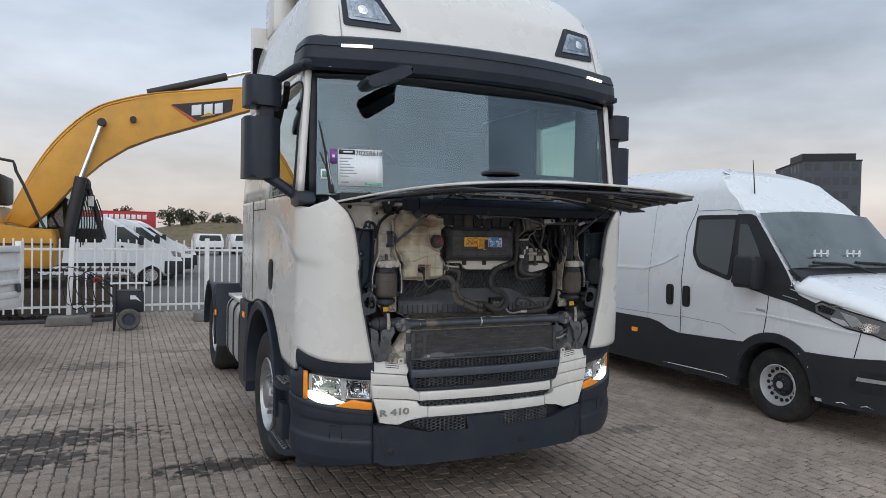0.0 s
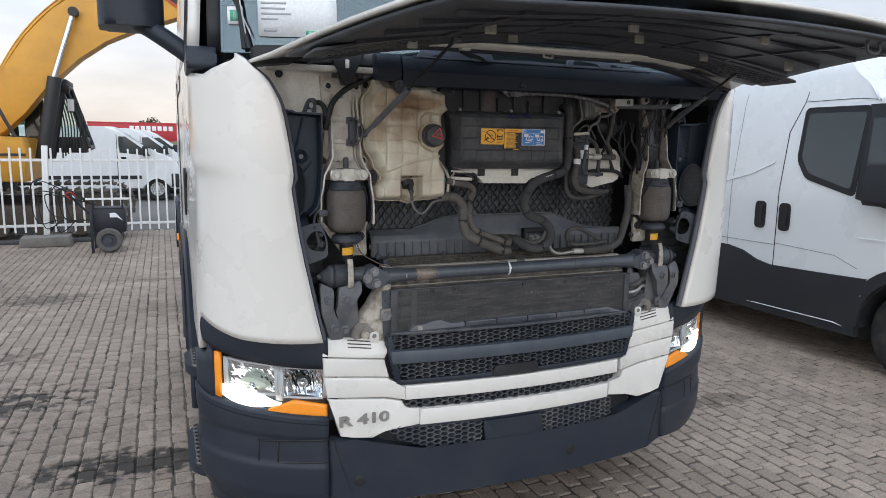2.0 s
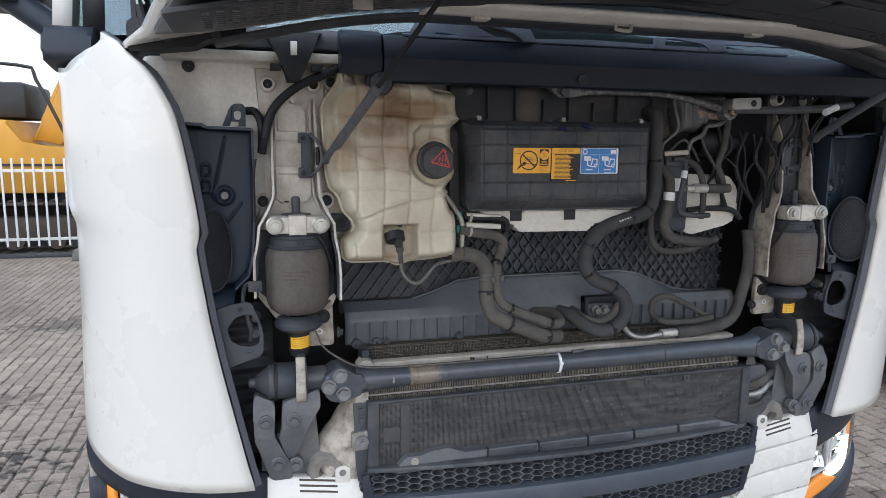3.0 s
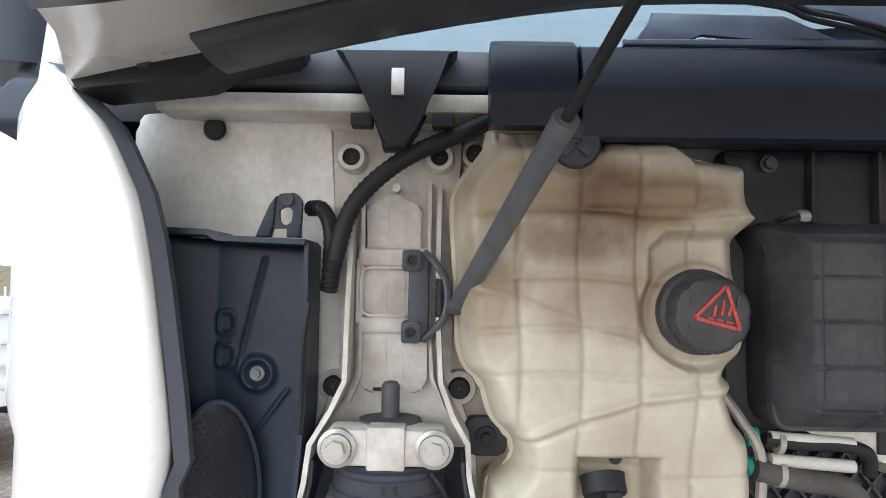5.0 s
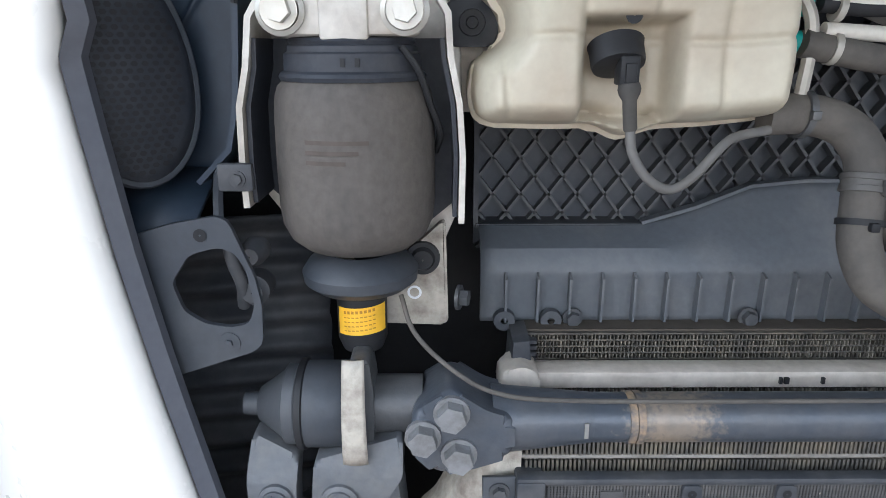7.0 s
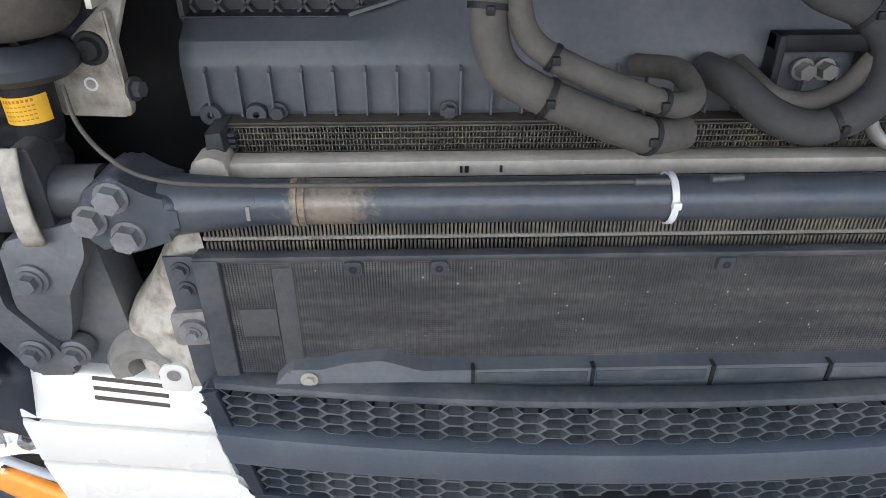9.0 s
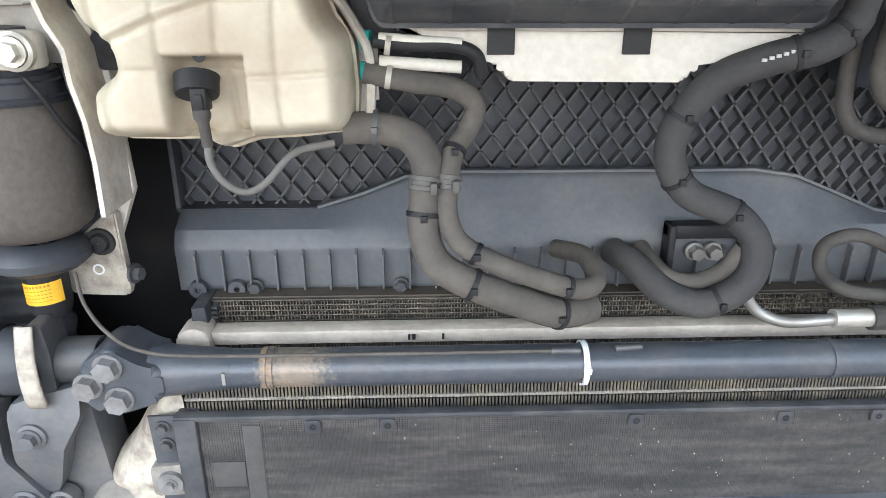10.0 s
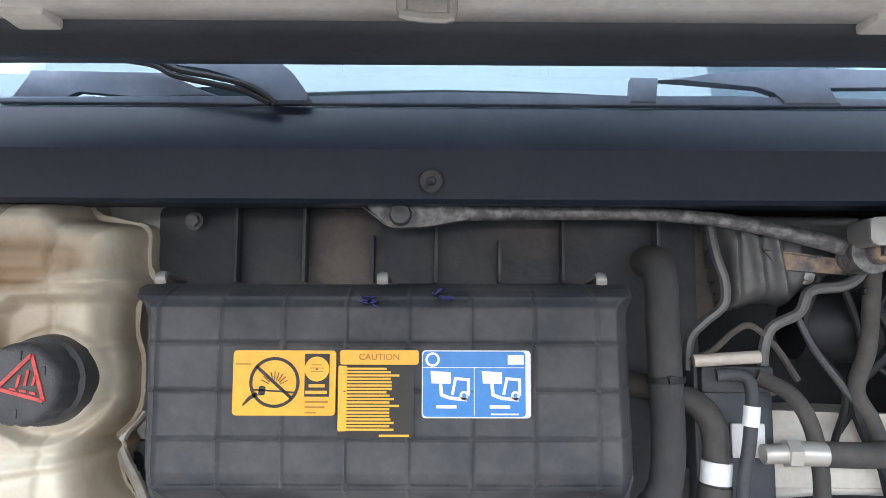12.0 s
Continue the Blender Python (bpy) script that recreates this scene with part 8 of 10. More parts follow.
bm = box(B(), 0.085, 0.20, 0.125, 0.15, 1.338, 1.358, 0.003)
box(bm, 0.085, 0.095, 0.12, 0.15, 1.27, 1.358, 0.003)
box(bm, 0.19, 0.20, 0.12, 0.15, 1.30, 1.358, 0.003)
part("pipe_cover", bm, BLACK, truck, "dark cover over the pipe joints")
for x in (0.06, 0.13, 0.155):
    part("pipe_joint", bolt(B(), (x, 0.145, 1.315), (0, -1, 0), 0.010, 0.02, 1.3), STEEL, truck, "dull pipe joint")

# ---- radiators ----
core = part("radiator", box(B(), -0.53, 0.55, 0.125, 0.155, 0.95, 1.262), SLOT_DIRT, truck, "dusty radiator core")
for r in range(5):
    z = 1.229 + 0.0075 * r
    part("radiator_tube", box(B(), -0.53, 0.55, 0.119, 0.128, z - 0.0009, z + 0.0009), FINS, core)
bm = B()
random.seed(31)
for r in range(4):
    for k in range(255):
        x, z = -0.525 + 0.0042 * k + random.uniform(-0.0004, 0.0004), 1.229 + 0.0075 * r
        box(bm, x - 0.0006, x + 0.0006, 0.1175 + random.uniform(-0.001, 0.001), 0.127, z + 0.001, z + 0.0065)
tagged(part("radiator_fin_block", bm, FIN_EDGE, core, smooth=0), kind="stuff")
bm = prism(B(), [(-0.548, 1.262), (-0.53, 1.264), (-0.526, 1.225), (-0.55, 1.220)], "y", 0.09, 0.15, 0.003)
for k in range(4):
    box(bm, -0.528, -0.520, 0.108, 0.125, 1.231 + 0.007 * k, 1.235 + 0.007 * k)
part("radiator_cheek", bm, DUSTY, core)
# pale top tank of the charge cooler
cc = part("charge_cooler", box(B(), -0.525, 0.55, 0.078, 0.11, 1.213, 1.233, 0.004), COOLER, truck, "dusty pale aluminium cooler rail")
part("cooler_end", prism(B(), rounded([(-0.565, 1.21), (-0.52, 1.207), (-0.522, 1.238), (-0.54, 1.246), (-0.562, 1.238)], 0.008), "y", 0.066, 0.11, 0.005), COOLER, cc, "pale cast cooler end")
part("cooler_core", box(B(), -0.53, 0.53, 0.085, 0.11, 0.96, 1.212), SLOT_DIRT, cc, "dark cooler core")
bm = B()
for k in range(260):
    x = -0.52 + 0.004 * k
    box(bm, x - 0.0008, x + 0.0008, 0.080, 0.087, 1.160, 1.212)
tagged(part("cooler_fin_block", bm, FIN_EDGE, cc, smooth=0), kind="stuff")
for x0, x1 in ((-0.265, -0.262), (-0.2595, -0.255), (-0.22, -0.217)):
    part("rail_mark", box(B(), x0, x1, 0.0745, 0.080, 1.220, 1.227), BLACK, cc)
# cross bar
bar = part("cross_bar", cyl(B(), (-0.60, 0.022, 1.213), (0.60, 0.022, 1.213), 0.0245, n=32), BARPAINT, truck, "dark painted steel cross bar")
part("bar_taper", cyl(B(), (-0.575, 0.022, 1.212), (-0.478, 0.022, 1.213), 0.034, 0.0247, n=32), BARPAINT, bar)
part("bar_taper", cyl(B(), (0.575, 0.022, 1.212), (0.478, 0.022, 1.213), 0.034, 0.0247, n=32), BARPAINT, bar)
for x in (-0.440, 0.27, -0.432):
    part("bar_band", cyl(B(), (x - 0.0035, 0.022, 1.213), (x + 0.0035, 0.022, 1.213), 0.0262, n=32), RUST if x < 0 else BARPAINT, bar)
bm = revolve(B(), [(0.0262, -0.0035), (0.0285, -0.0035), (0.0285, 0.0035), (0.0262, 0.0035)], (-0.045, 0.022, 1.213), (1, 0, 0.03), 32)
box(bm, -0.049, -0.040, -0.010, -0.002, 1.214, 1.222, 0.001)
part("white_tie", bm, PAPER, bar, "white cable tie round the bar")
part("bar_tag", box(B(), -0.488, -0.484, -0.0045, 0.002, 1.205, 1.221), STEEL, bar)
# condenser before the cooler
cd = part("condenser", box(B(), -0.527, 0.515, -0.006, 0.03, 0.985, 1.158, 0.002), MESH_DARK, truck, "dusty dark condenser")
bm = B()
for k in range(58):
    z = 0.990 + 0.0029 * k
    box(bm, -0.522, 0.51, -0.0082, -0.005, z - 0.0008, z + 0.0008)
tagged(part("condenser_tube_block", bm, MESH_DARK, cd, smooth=0), kind="stuff")
bm = B()
for k in range(322):
    x = -0.52 + 0.0032 * k
    box(bm, x - 0.0009, x + 0.0009, -0.0087, -0.006, 0.988, 1.156)
tagged(part("condenser_fin_block", bm, MESH_DARK, cd, smooth=0), kind="stuff")
part("condenser_top", box(B(), -0.552, 0.53, -0.012, 0.004, 1.157, 1.165, 0.003), DUSTY, cd, "dark top rail")
part("cooler_tube", box(B(), -0.545, 0.52, 0.014, 0.03, 1.170, 1.176, 0.002), MOUNT, cd, "dusty flat tube")
for z0, z1 in ((1.150, 1.170), (1.176, 1.192)):
    bm = B()
    for k in range(240):
        x = -0.54 + 0.0044 * k
        box(bm, x - 0.0012, x + 0.0012, 0.012, 0.034, z0, z1)
    tagged(part("cooler_fin_block", bm, FINS, cd, smooth=0), kind="stuff")
DUSTY_FINS = mat("dusty_fins", (0.066, 0.065, 0.066), 0.75, dirt=(0.05, 0.049, 0.05), amount=0.8, scale=70, fine=500, bump=0.3)
part("dusty_patch", box(B(), -0.470, -0.447, -0.0102, -0.008, 1.005, 1.15, 0.001), DUSTY_FINS, cd, "pale dusty strip of the fins")
part("dusty_patch", box(B(), -0.512, -0.471, -0.0102, -0.008, 1.058, 1.096, 0.001), DUSTY_FINS, cd, "pale dusty patch of the fins")
part("condenser_cheek", box(B(), -0.552, -0.524, -0.014, 0.04, 0.965, 1.162, 0.003), DUSTY, cd, "dark side rail")
part("condenser_cheek", box(B(), 0.513, 0.54, -0.014, 0.04, 0.965, 1.162, 0.003), DUSTY, cd, "dark side rail")
part("side_plate", prism(B(), [(-0.585, 1.162), (-0.552, 1.162), (-0.552, 0.965), (-0.575, 0.965), (-0.580, 1.0)], "y", -0.004, 0.0, 0.001), SLATE, cd, "slate side plate")
for x, z in ((-0.568, 1.146), (-0.566, 1.121)):
    part("plate_bolt", bolt(B(), (x, -0.004, z), (0, -1, 0), 0.007, 0.008), IRON, cd)
part("plate_lug", prism(B(), rounded([(-0.590, 1.046), (-0.545, 1.048), (-0.545, 1.094), (-0.590, 1.091)], 0.006), "y", -0.010, 0.006, 0.002), MOUNT, cd, "pale cast lug")
part("plate_washer", bolt(revolve(B(), [(0.001, -0.004), (0.016, -0.004), (0.017, 0.004)], (-0.566, -0.012, 1.068), (0, 1, 0), 24), (-0.566, -0.015, 1.068), (0, -1, 0), 0.0065, 0.008, 1.4), BOLTGREY, cd)
for x in (-0.382, -0.290, 0.02, 0.21, 0.33):
    part("rail_lug", prism(B(), rounded([(x - 0.010, 1.140), (x + 0.010, 1.140), (x + 0.009, 1.158), (x - 0.009, 1.158)], 0.005), "y", -0.0135, -0.006, 0.001), DUSTY, cd)
    part("lug_hole", revolve(B(), [(0.001, 0), (0.0045, 0)], (x, -0.0142, 1.149), (0, 1, 0), 12), BLACK, cd)
bm = B()
random.seed(14)
for k in range(110):
    x, z, r = random.uniform(-0.45, 0.5) if k % 3 else random.uniform(0.0, 0.5), random.uniform(1.03, 1.15), random.choice((0.0004, 0.0005, 0.0007, 0.0009, 0.0012))
    face(bm, [(x - r, -0.0099, z), (x, -0.0099, z - r * random.uniform(1.0, 3.2)), (x + r, -0.0099, z), (x, -0.0099, z + r)])
tagged(part("fly_specks", bm, ALU, cd, "pale specks of dirt", smooth=0), kind="stuff")
bm = prism(B(), rounded([(-0.486, 0.996), (-0.462, 1.024), (-0.424, 1.024), (-0.395, 1.033), (-0.355, 1.036), (-0.312, 1.020), (0.33, 1.022), (0.42, 1.026), (0.50, 1.0), (0.50, 0.985), (-0.486, 0.985)], 0.006), "y", -0.030, 0.0, 0.005)
lipo = part("air_guide", bm, SHROUD, truck, "dusty dark air guide under the condenser")
part("guide_bolt", bolt(B(), (-0.440, -0.031, 1.011), (0, -1, 0), 0.006, 0.005, 1.7), ALU, lipo)
for x in (-0.252, -0.113, 0.027, 0.164, 0.30):
    part("guide_joint", box(B(), x - 0.0022, x + 0.0022, -0.0325, -0.02, 0.986, 1.0225), BLACK, lipo)
    part("guide_pad", box(B(), x + 0.004, x + 0.134, -0.0315, -0.02, 1.0, 1.0165, 0.002), GRILLE, lipo)
# cast pieces beside the condenser
for s in (-1, 1):
    m = lambda pts: [(s * -x, z) for x, z in pts]
    EDGE = [(0.95, 0.655), (0.985, 0.668), (1.015, 0.674), (1.046, 0.672), (1.072, 0.655), (1.10, 0.632), (1.17, 0.590), (1.20, 0.574)]
    def lobe(u, w):
        z = 0.955 + 0.243 * w
        r = lerp_table(z, EDGE)
        x = -0.545 - (r - 0.545) * u
        y = 0.070 - 0.060 * max(0.0, 1 - u ** 5) ** 0.5 - 0.008 * math.exp(-((z - 1.055 - 0.25 * (x + 0.6)) / 0.006) ** 2) * (1 - u)
        y += 0.0035 * math.sin(x * 120 + 1.0) * math.sin(z * 85)
        return (s * -x, y, z)
    part("cast_support", sheet(B(), lobe, 26, 48), DIRTY_CAST if s < 0 else IRON, truck, "dirty pale cast support" if s < 0 else "dark cast support", smooth=70)
    bm = revolve(B(), [(0.016, 0.02), (0.016, -0.012), (0.020, -0.022), (0.038, -0.026), (0.047, -0.014), (0.048, 0.04)], (s * 0.648, 0.036, 0.992), (0, 1, 0.12), 36)
    part("rubber_mount", bm, MOUNT, truck, "round dusty rubber mount")
    part("mount_arm", prism(B(), rounded(m([(-0.622, 1.030), (-0.570, 1.020), (-0.570, 0.985), (-0.61, 0.985)]), 0.008), "y", 0.018, 0.06, 0.005), MOUNT, truck, "dusty arm of the mount")

# ---- right half of the bay ----
part("foil_panel", prism(B(), [(0.283, 1.915), (0.305, 1.915), (0.311, 1.84), (0.319, 1.815), (0.290, 1.796), (0.270, 1.800), (0.274, 1.86)], "y", 0.092, 0.11, 0.003), mat("brown_grey_metal", (0.075, 0.068, 0.062), 0.65, 0.2, dirt=(0.13, 0.11, 0.095), amount=0.7, scale=30), truck, "brownish metal panel")


def duct_shape(X, Z, d):
    """Three pressed folds that run down the duct, and a flat cheek beside them."""
    h = -0.012 * np.clip((X - 0.385) / 0.02, 0, 1)
    for xa, xb in ((0.310, 0.312), (0.331, 0.341), (0.353, 0.364)):
        c = xa + (xb - xa) * (1.90 - Z) / 0.085
        h = h + 0.011 * np.exp(-((X - c) / 0.0055) ** 2) * np.clip((1.905 - Z) / 0.02, 0, 1)
    return h * np.clip(d / 0.012, 0, 1)


part("steering_duct", relief(B(), rounded([(0.288, 1.915), (0.465, 1.915), (0.450, 1.858), (0.399, 1.836), (0.374, 1.812), (0.345, 1.818), (0.328, 1.812), (0.306, 1.807), (0.298, 1.839)], 0.006, 3), 0.088, 0.034, 0.02, 0.0025, duct_shape), DUCT_GREY, truck, "grey pressed metal duct with folds", smooth=70)
part("duct_rim", tube(B(), [(0.286, 0.055, 1.905), (0.289, 0.048, 1.868), (0.297, 0.046, 1.838), (0.296, 0.05, 1.814), (0.277, 0.055, 1.796), (0.263, 0.06, 1.778), (0.261, 0.065, 1.745)], 0.0055, n=8), DUCT_GREY, truck, "bent metal edge strip")
part("duct_rim", tube(B(), [(0.450, 0.045, 1.862), (0.438, 0.045, 1.843), (0.420, 0.045, 1.834), (0.387, 0.045, 1.829), (0.374, 0.045, 1.806), (0.345, 0.05, 1.788), (0.338, 0.055, 1.750), (0.350, 0.06, 1.72)], 0.006, n=8), DUCT_GREY, truck, "bent metal edge strip")
part("thin_cable", tube(B(), [(0.374, 0.05, 1.802), (0.390, 0.048, 1.767), (0.424, 0.048, 1.720), (0.457, 0.05, 1.679)], 0.0038, n=8), IRON, truck, "thin dark cable")
part("bracket_pipe", tube(B(), [(0.458, 0.05, 1.85), (0.454, 0.05, 1.815), (0.447, 0.05, 1.767), (0.431, 0.048, 1.726), (0.446, 0.05, 1.696), (0.456, 0.05, 1.668)], 0.009, n=10), RUBBER, truck, "grey rubber pipe")
part("thin_cable", tube(B(), [(0.262, 0.06, 1.755), (0.285, 0.055, 1.766), (0.305, 0.05, 1.785), (0.325, 0.05, 1.792), (0.350, 0.05, 1.770), (0.372, 0.05, 1.735)], 0.0035, n=8), RUBBER, truck, "thin grey cable")
part("duct_nut", bolt(B(), (0.392, 0.062, 1.846), (0, -1, 0), 0.006, 0.005, 1.6), STEEL, truck)
part("white_stub", cyl(B(), (0.262, 0.05, 1.755), (0.329, 0.043, 1.760), 0.0068, n=14), COOLER, truck, "dirty pale plastic stub")
bm = box(B(), 0.262, 0.350, 0.055, 0.14, 1.545, 1.752, 0.010)
can = part("valve_block", bm, SLATE, truck, "dark valve block with hoses")
part("block_cap", box(B(), 0.268, 0.345, 0.045, 0.06, 1.722, 1.750, 0.004), DUSTY, can)
part("block_tag", box(B(), 0.300, 0.335, 0.050, 0.056, 1.655, 1.690, 0.001), PAPER, can, "white tag")
part("block_pipe", tube(B(), [(0.278, 0.03, 1.742), (0.303, 0.025, 1.742), (0.310, 0.022, 1.725), (0.305, 0.02, 1.68), (0.296, 0.02, 1.625), (0.303, 0.02, 1.600), (0.34, 0.025, 1.592), (0.40, 0.03, 1.590)], 0.0068, n=12), DUSTY, truck, "thin grey pipe")
part("pipe_sleeve", cyl(B(), (0.309, 0.021, 1.712), (0.307, 0.021, 1.692), 0.0082, n=14), PAPER, truck, "white sleeve on the pipe")
part("heater_hose", tube(B(), [(0.20, 0.08, 1.730), (0.240, 0.055, 1.720), (0.262, 0.048, 1.711), (0.277, 0.042, 1.690), (0.279, 0.04, 1.650), (0.272, 0.04, 1.60), (0.272, 0.045, 1.565), (0.300, 0.05, 1.530), (0.36, 0.05, 1.517), (0.42, 0.06, 1.512)], 0.0135, n=14), RUBBER, truck, "black heater hose")
part("hose_wrap", cyl(B(), (0.2790, 0.040, 1.654), (0.2770, 0.040, 1.632), 0.0155, n=16), PAPER, truck, "white band on the hose")
part("hose_ferrule", cyl(B(), (0.2768, 0.040, 1.630), (0.2715, 0.041, 1.585), 0.0168, n=16), RUBBER, truck)
part("heater_hose", tube(B(), [(0.258, 0.08, 1.64), (0.254, 0.08, 1.56), (0.264, 0.08, 1.510), (0.300, 0.08, 1.488), (0.37, 0.07, 1.492), (0.46, 0.07, 1.52)], 0.010, n=12), RUBBER, truck, "black hose")
part("branch_hose", tube(B(), [(0.325, 0.045, 1.740), (0.358, 0.04, 1.722), (0.378, 0.04, 1.690), (0.386, 0.04, 1.64), (0.386, 0.045, 1.58)], 0.0085, n=12), RUBBER, truck, "black branch hose")
bm = cyl(B(), (0.322, 0.03, 1.663), (0.345, 0.03, 1.664), 0.010, n=14)
cyl(bm, (0.345, 0.03, 1.664), (0.358, 0.03, 1.664), 0.0145, n=6)
cyl(bm, (0.358, 0.03, 1.664), (0.385, 0.03, 1.663), 0.0125, n=16)
part("brass_fitting", bm, ZINC, truck, "pale metal pipe fitting")
part("fitting_hose", tube(B(), [(0.385, 0.03, 1.663), (0.43, 0.03, 1.662), (0.46, 0.035, 1.663)], 0.013, n=12), RUBBER, truck)
rw = part("reservoir", prism(B(), rounded([(0.345, 1.70), (0.50, 1.695), (0.53, 1.66), (0.535, 1.575), (0.50, 1.555), (0.385, 1.53), (0.352, 1.545)], 0.014), "y", 0.085, 0.17, 0.012, 3), WHITE_PLASTIC, truck, "white clutch fluid reservoir")
part("reservoir_seam", box(B(), 0.355, 0.53, 0.081, 0.09, 1.613, 1.617), CREAM_CAST, rw)
part("reservoir_strap", tube(B(), [(0.36, 0.075, 1.60), (0.42, 0.07, 1.605), (0.50, 0.07, 1.60), (0.535, 0.07, 1.575)], 0.008, n=8), BLACK, rw)
part("reservoir_strap", tube(B(), [(0.45, 0.075, 1.70), (0.465, 0.072, 1.66), (0.475, 0.072, 1.61)], 0.005, n=8), BLACK, rw)
random.seed(21)
for k in range(11):
    x, z = 0.40 + 0.024 * k, 1.845 - 0.006 * k
    pts = [(x, 0.05, z), (x + random.uniform(-0.02, 0.03), 0.04 + random.uniform(0, 0.03), z - 0.06), (x + random.uniform(-0.03, 0.05), 0.05, z - 0.12), (x + random.uniform(-0.02, 0.06), 0.07, z - random.uniform(0.16, 0.24))]
    part("wiring", tube(B(), pts, random.choice((0.003, 0.004, 0.0055)), n=7, per=6), BLACK, truck, "thin black wiring")
part("wiper_motor", revolve(revolve(B(), [(0.001, -0.05), (0.036, -0.05), (0.04, -0.04), (0.04, 0.04), (0.036, 0.05), (0.001, 0.05)], (0.44, 0.10, 1.79), (1, 0.1, 0), 24), [(0.001, 0.05), (0.02, 0.05), (0.02, 0.09)], (0.44, 0.10, 1.79), (1, 0.1, 0), 16), BLACK, truck, "black motor drum")
part("clamp_valve", prism(B(), rounded([(0.42, 1.90), (0.51, 1.905), (0.51, 1.875), (0.42, 1.872)], 0.006), "y", -0.01, 0.03, 0.003), STEEL, truck, "pale steel catch block")
part("catch_hole", revolve(B(), [(0.001, 0), (0.009, 0)], (0.485, -0.0115, 1.889), (0, 1, 0), 14), BLACK, truck)
part("lock_rod", tube(B(), [(0.44, 0.01, 1.872), (0.60, 0.0, 1.874), (0.72, -0.02, 1.880), (0.80, -0.02, 1.892)], 0.010, n=10), IRON, truck, "dark lock rod")
part("rod_end", cyl(B(), (0.70, -0.03, 1.868), (0.74, -0.03, 1.884), 0.009, n=12), PAPER, truck, "white rod end")
for k in range(6):
    x = 0.62 + 0.035 * k
    part("wiring", tube(B(), [(x, 0.0, 1.93), (x + random.uniform(-0.03, 0.03), 0.03, 1.89), (x + random.uniform(-0.05, 0.04), 0.05, 1.83), (x + random.uniform(-0.06, 0.04), 0.06, 1.75)], 0.004, n=7, per=6), BLACK, truck, "thin black wiring")
for k, z in enumerate((1.10, 1.07, 1.035)):
    part("hydraulic_line", tube(B(), [(0.53, 0.01, z), (0.58, -0.005, z + 0.01), (0.62, 0.01, z + 0.025), (0.66, 0.04, z + 0.02)], 0.011 - 0.002 * k, n=10), STEEL if k == 1 else RUBBER, truck, "short hydraulic line")
part("hydraulic_valve", prism(B(), rounded([(0.54, 1.16), (0.60, 1.16), (0.61, 1.11), (0.57, 1.085), (0.54, 1.09)], 0.01), "y", 0.0, 0.04, 0.005), IRON, truck, "dark hydraulic valve")
# ---- the van parked beside the truck ----
VAN_WHITE = mat("van_white", (0.76, 0.78, 0.80), 0.26, dirt=(0.62, 0.63, 0.63), amount=0.12, scale=1.5, coat=0.5, grain_by=0.008)
DARK_GLASS = mat("dark_window_glass", (0.030, 0.040, 0.043), 0.06, amount=0.1, coat=0.5)
SCREEN_GLASS = mat("van_screen_glass", (0.062, 0.088, 0.088), 0.06, dirt=(0.02, 0.028, 0.03), amount=0.8, scale=2.5, coat=0.8)
CLADDING = mat("van_cladding", (0.026, 0.028, 0.033), 0.55, dirt=(0.05, 0.05, 0.052), amount=0.3, scale=3, bump=0.1, spec=0.28)
RIM_GREY = mat("steel_rim", (0.58, 0.59, 0.60), 0.38, 0.35, amount=0.3, scale=15)
SIDE_IN = [(0.0, 0.03), (0.6, 0.0), (1.35, 0.0), (2.1, 0.10), (2.3, 0.155), (2.44, 0.25), (2.55, 0.42), (2.64, 0.72)]


def van_inset(y, z):
    """How far the side leans in, by height and towards the nose."""
    return lerp_table(z, SIDE_IN) + 0.17 * (max(0.45 - y, 0) / 1.0) ** 2


def cut_fine(bm, ys, zs):
    for y in ys:
        bmesh.ops.bisect_plane(bm, geom=bm.verts[:] + bm.edges[:] + bm.faces[:], plane_co=(0, y, 0), plane_no=(0, 1, 0))
    for z in zs:
        bmesh.ops.bisect_plane(bm, geom=bm.verts[:] + bm.edges[:] + bm.faces[:], plane_co=(0, 0, z), plane_no=(0, 0, 1))
    return bm


VAN_YS = [-0.5 + 0.1 * k for k in range(11)]
VAN_ZS = [0.6, 1.35, 2.1, 2.3, 2.44, 2.55]


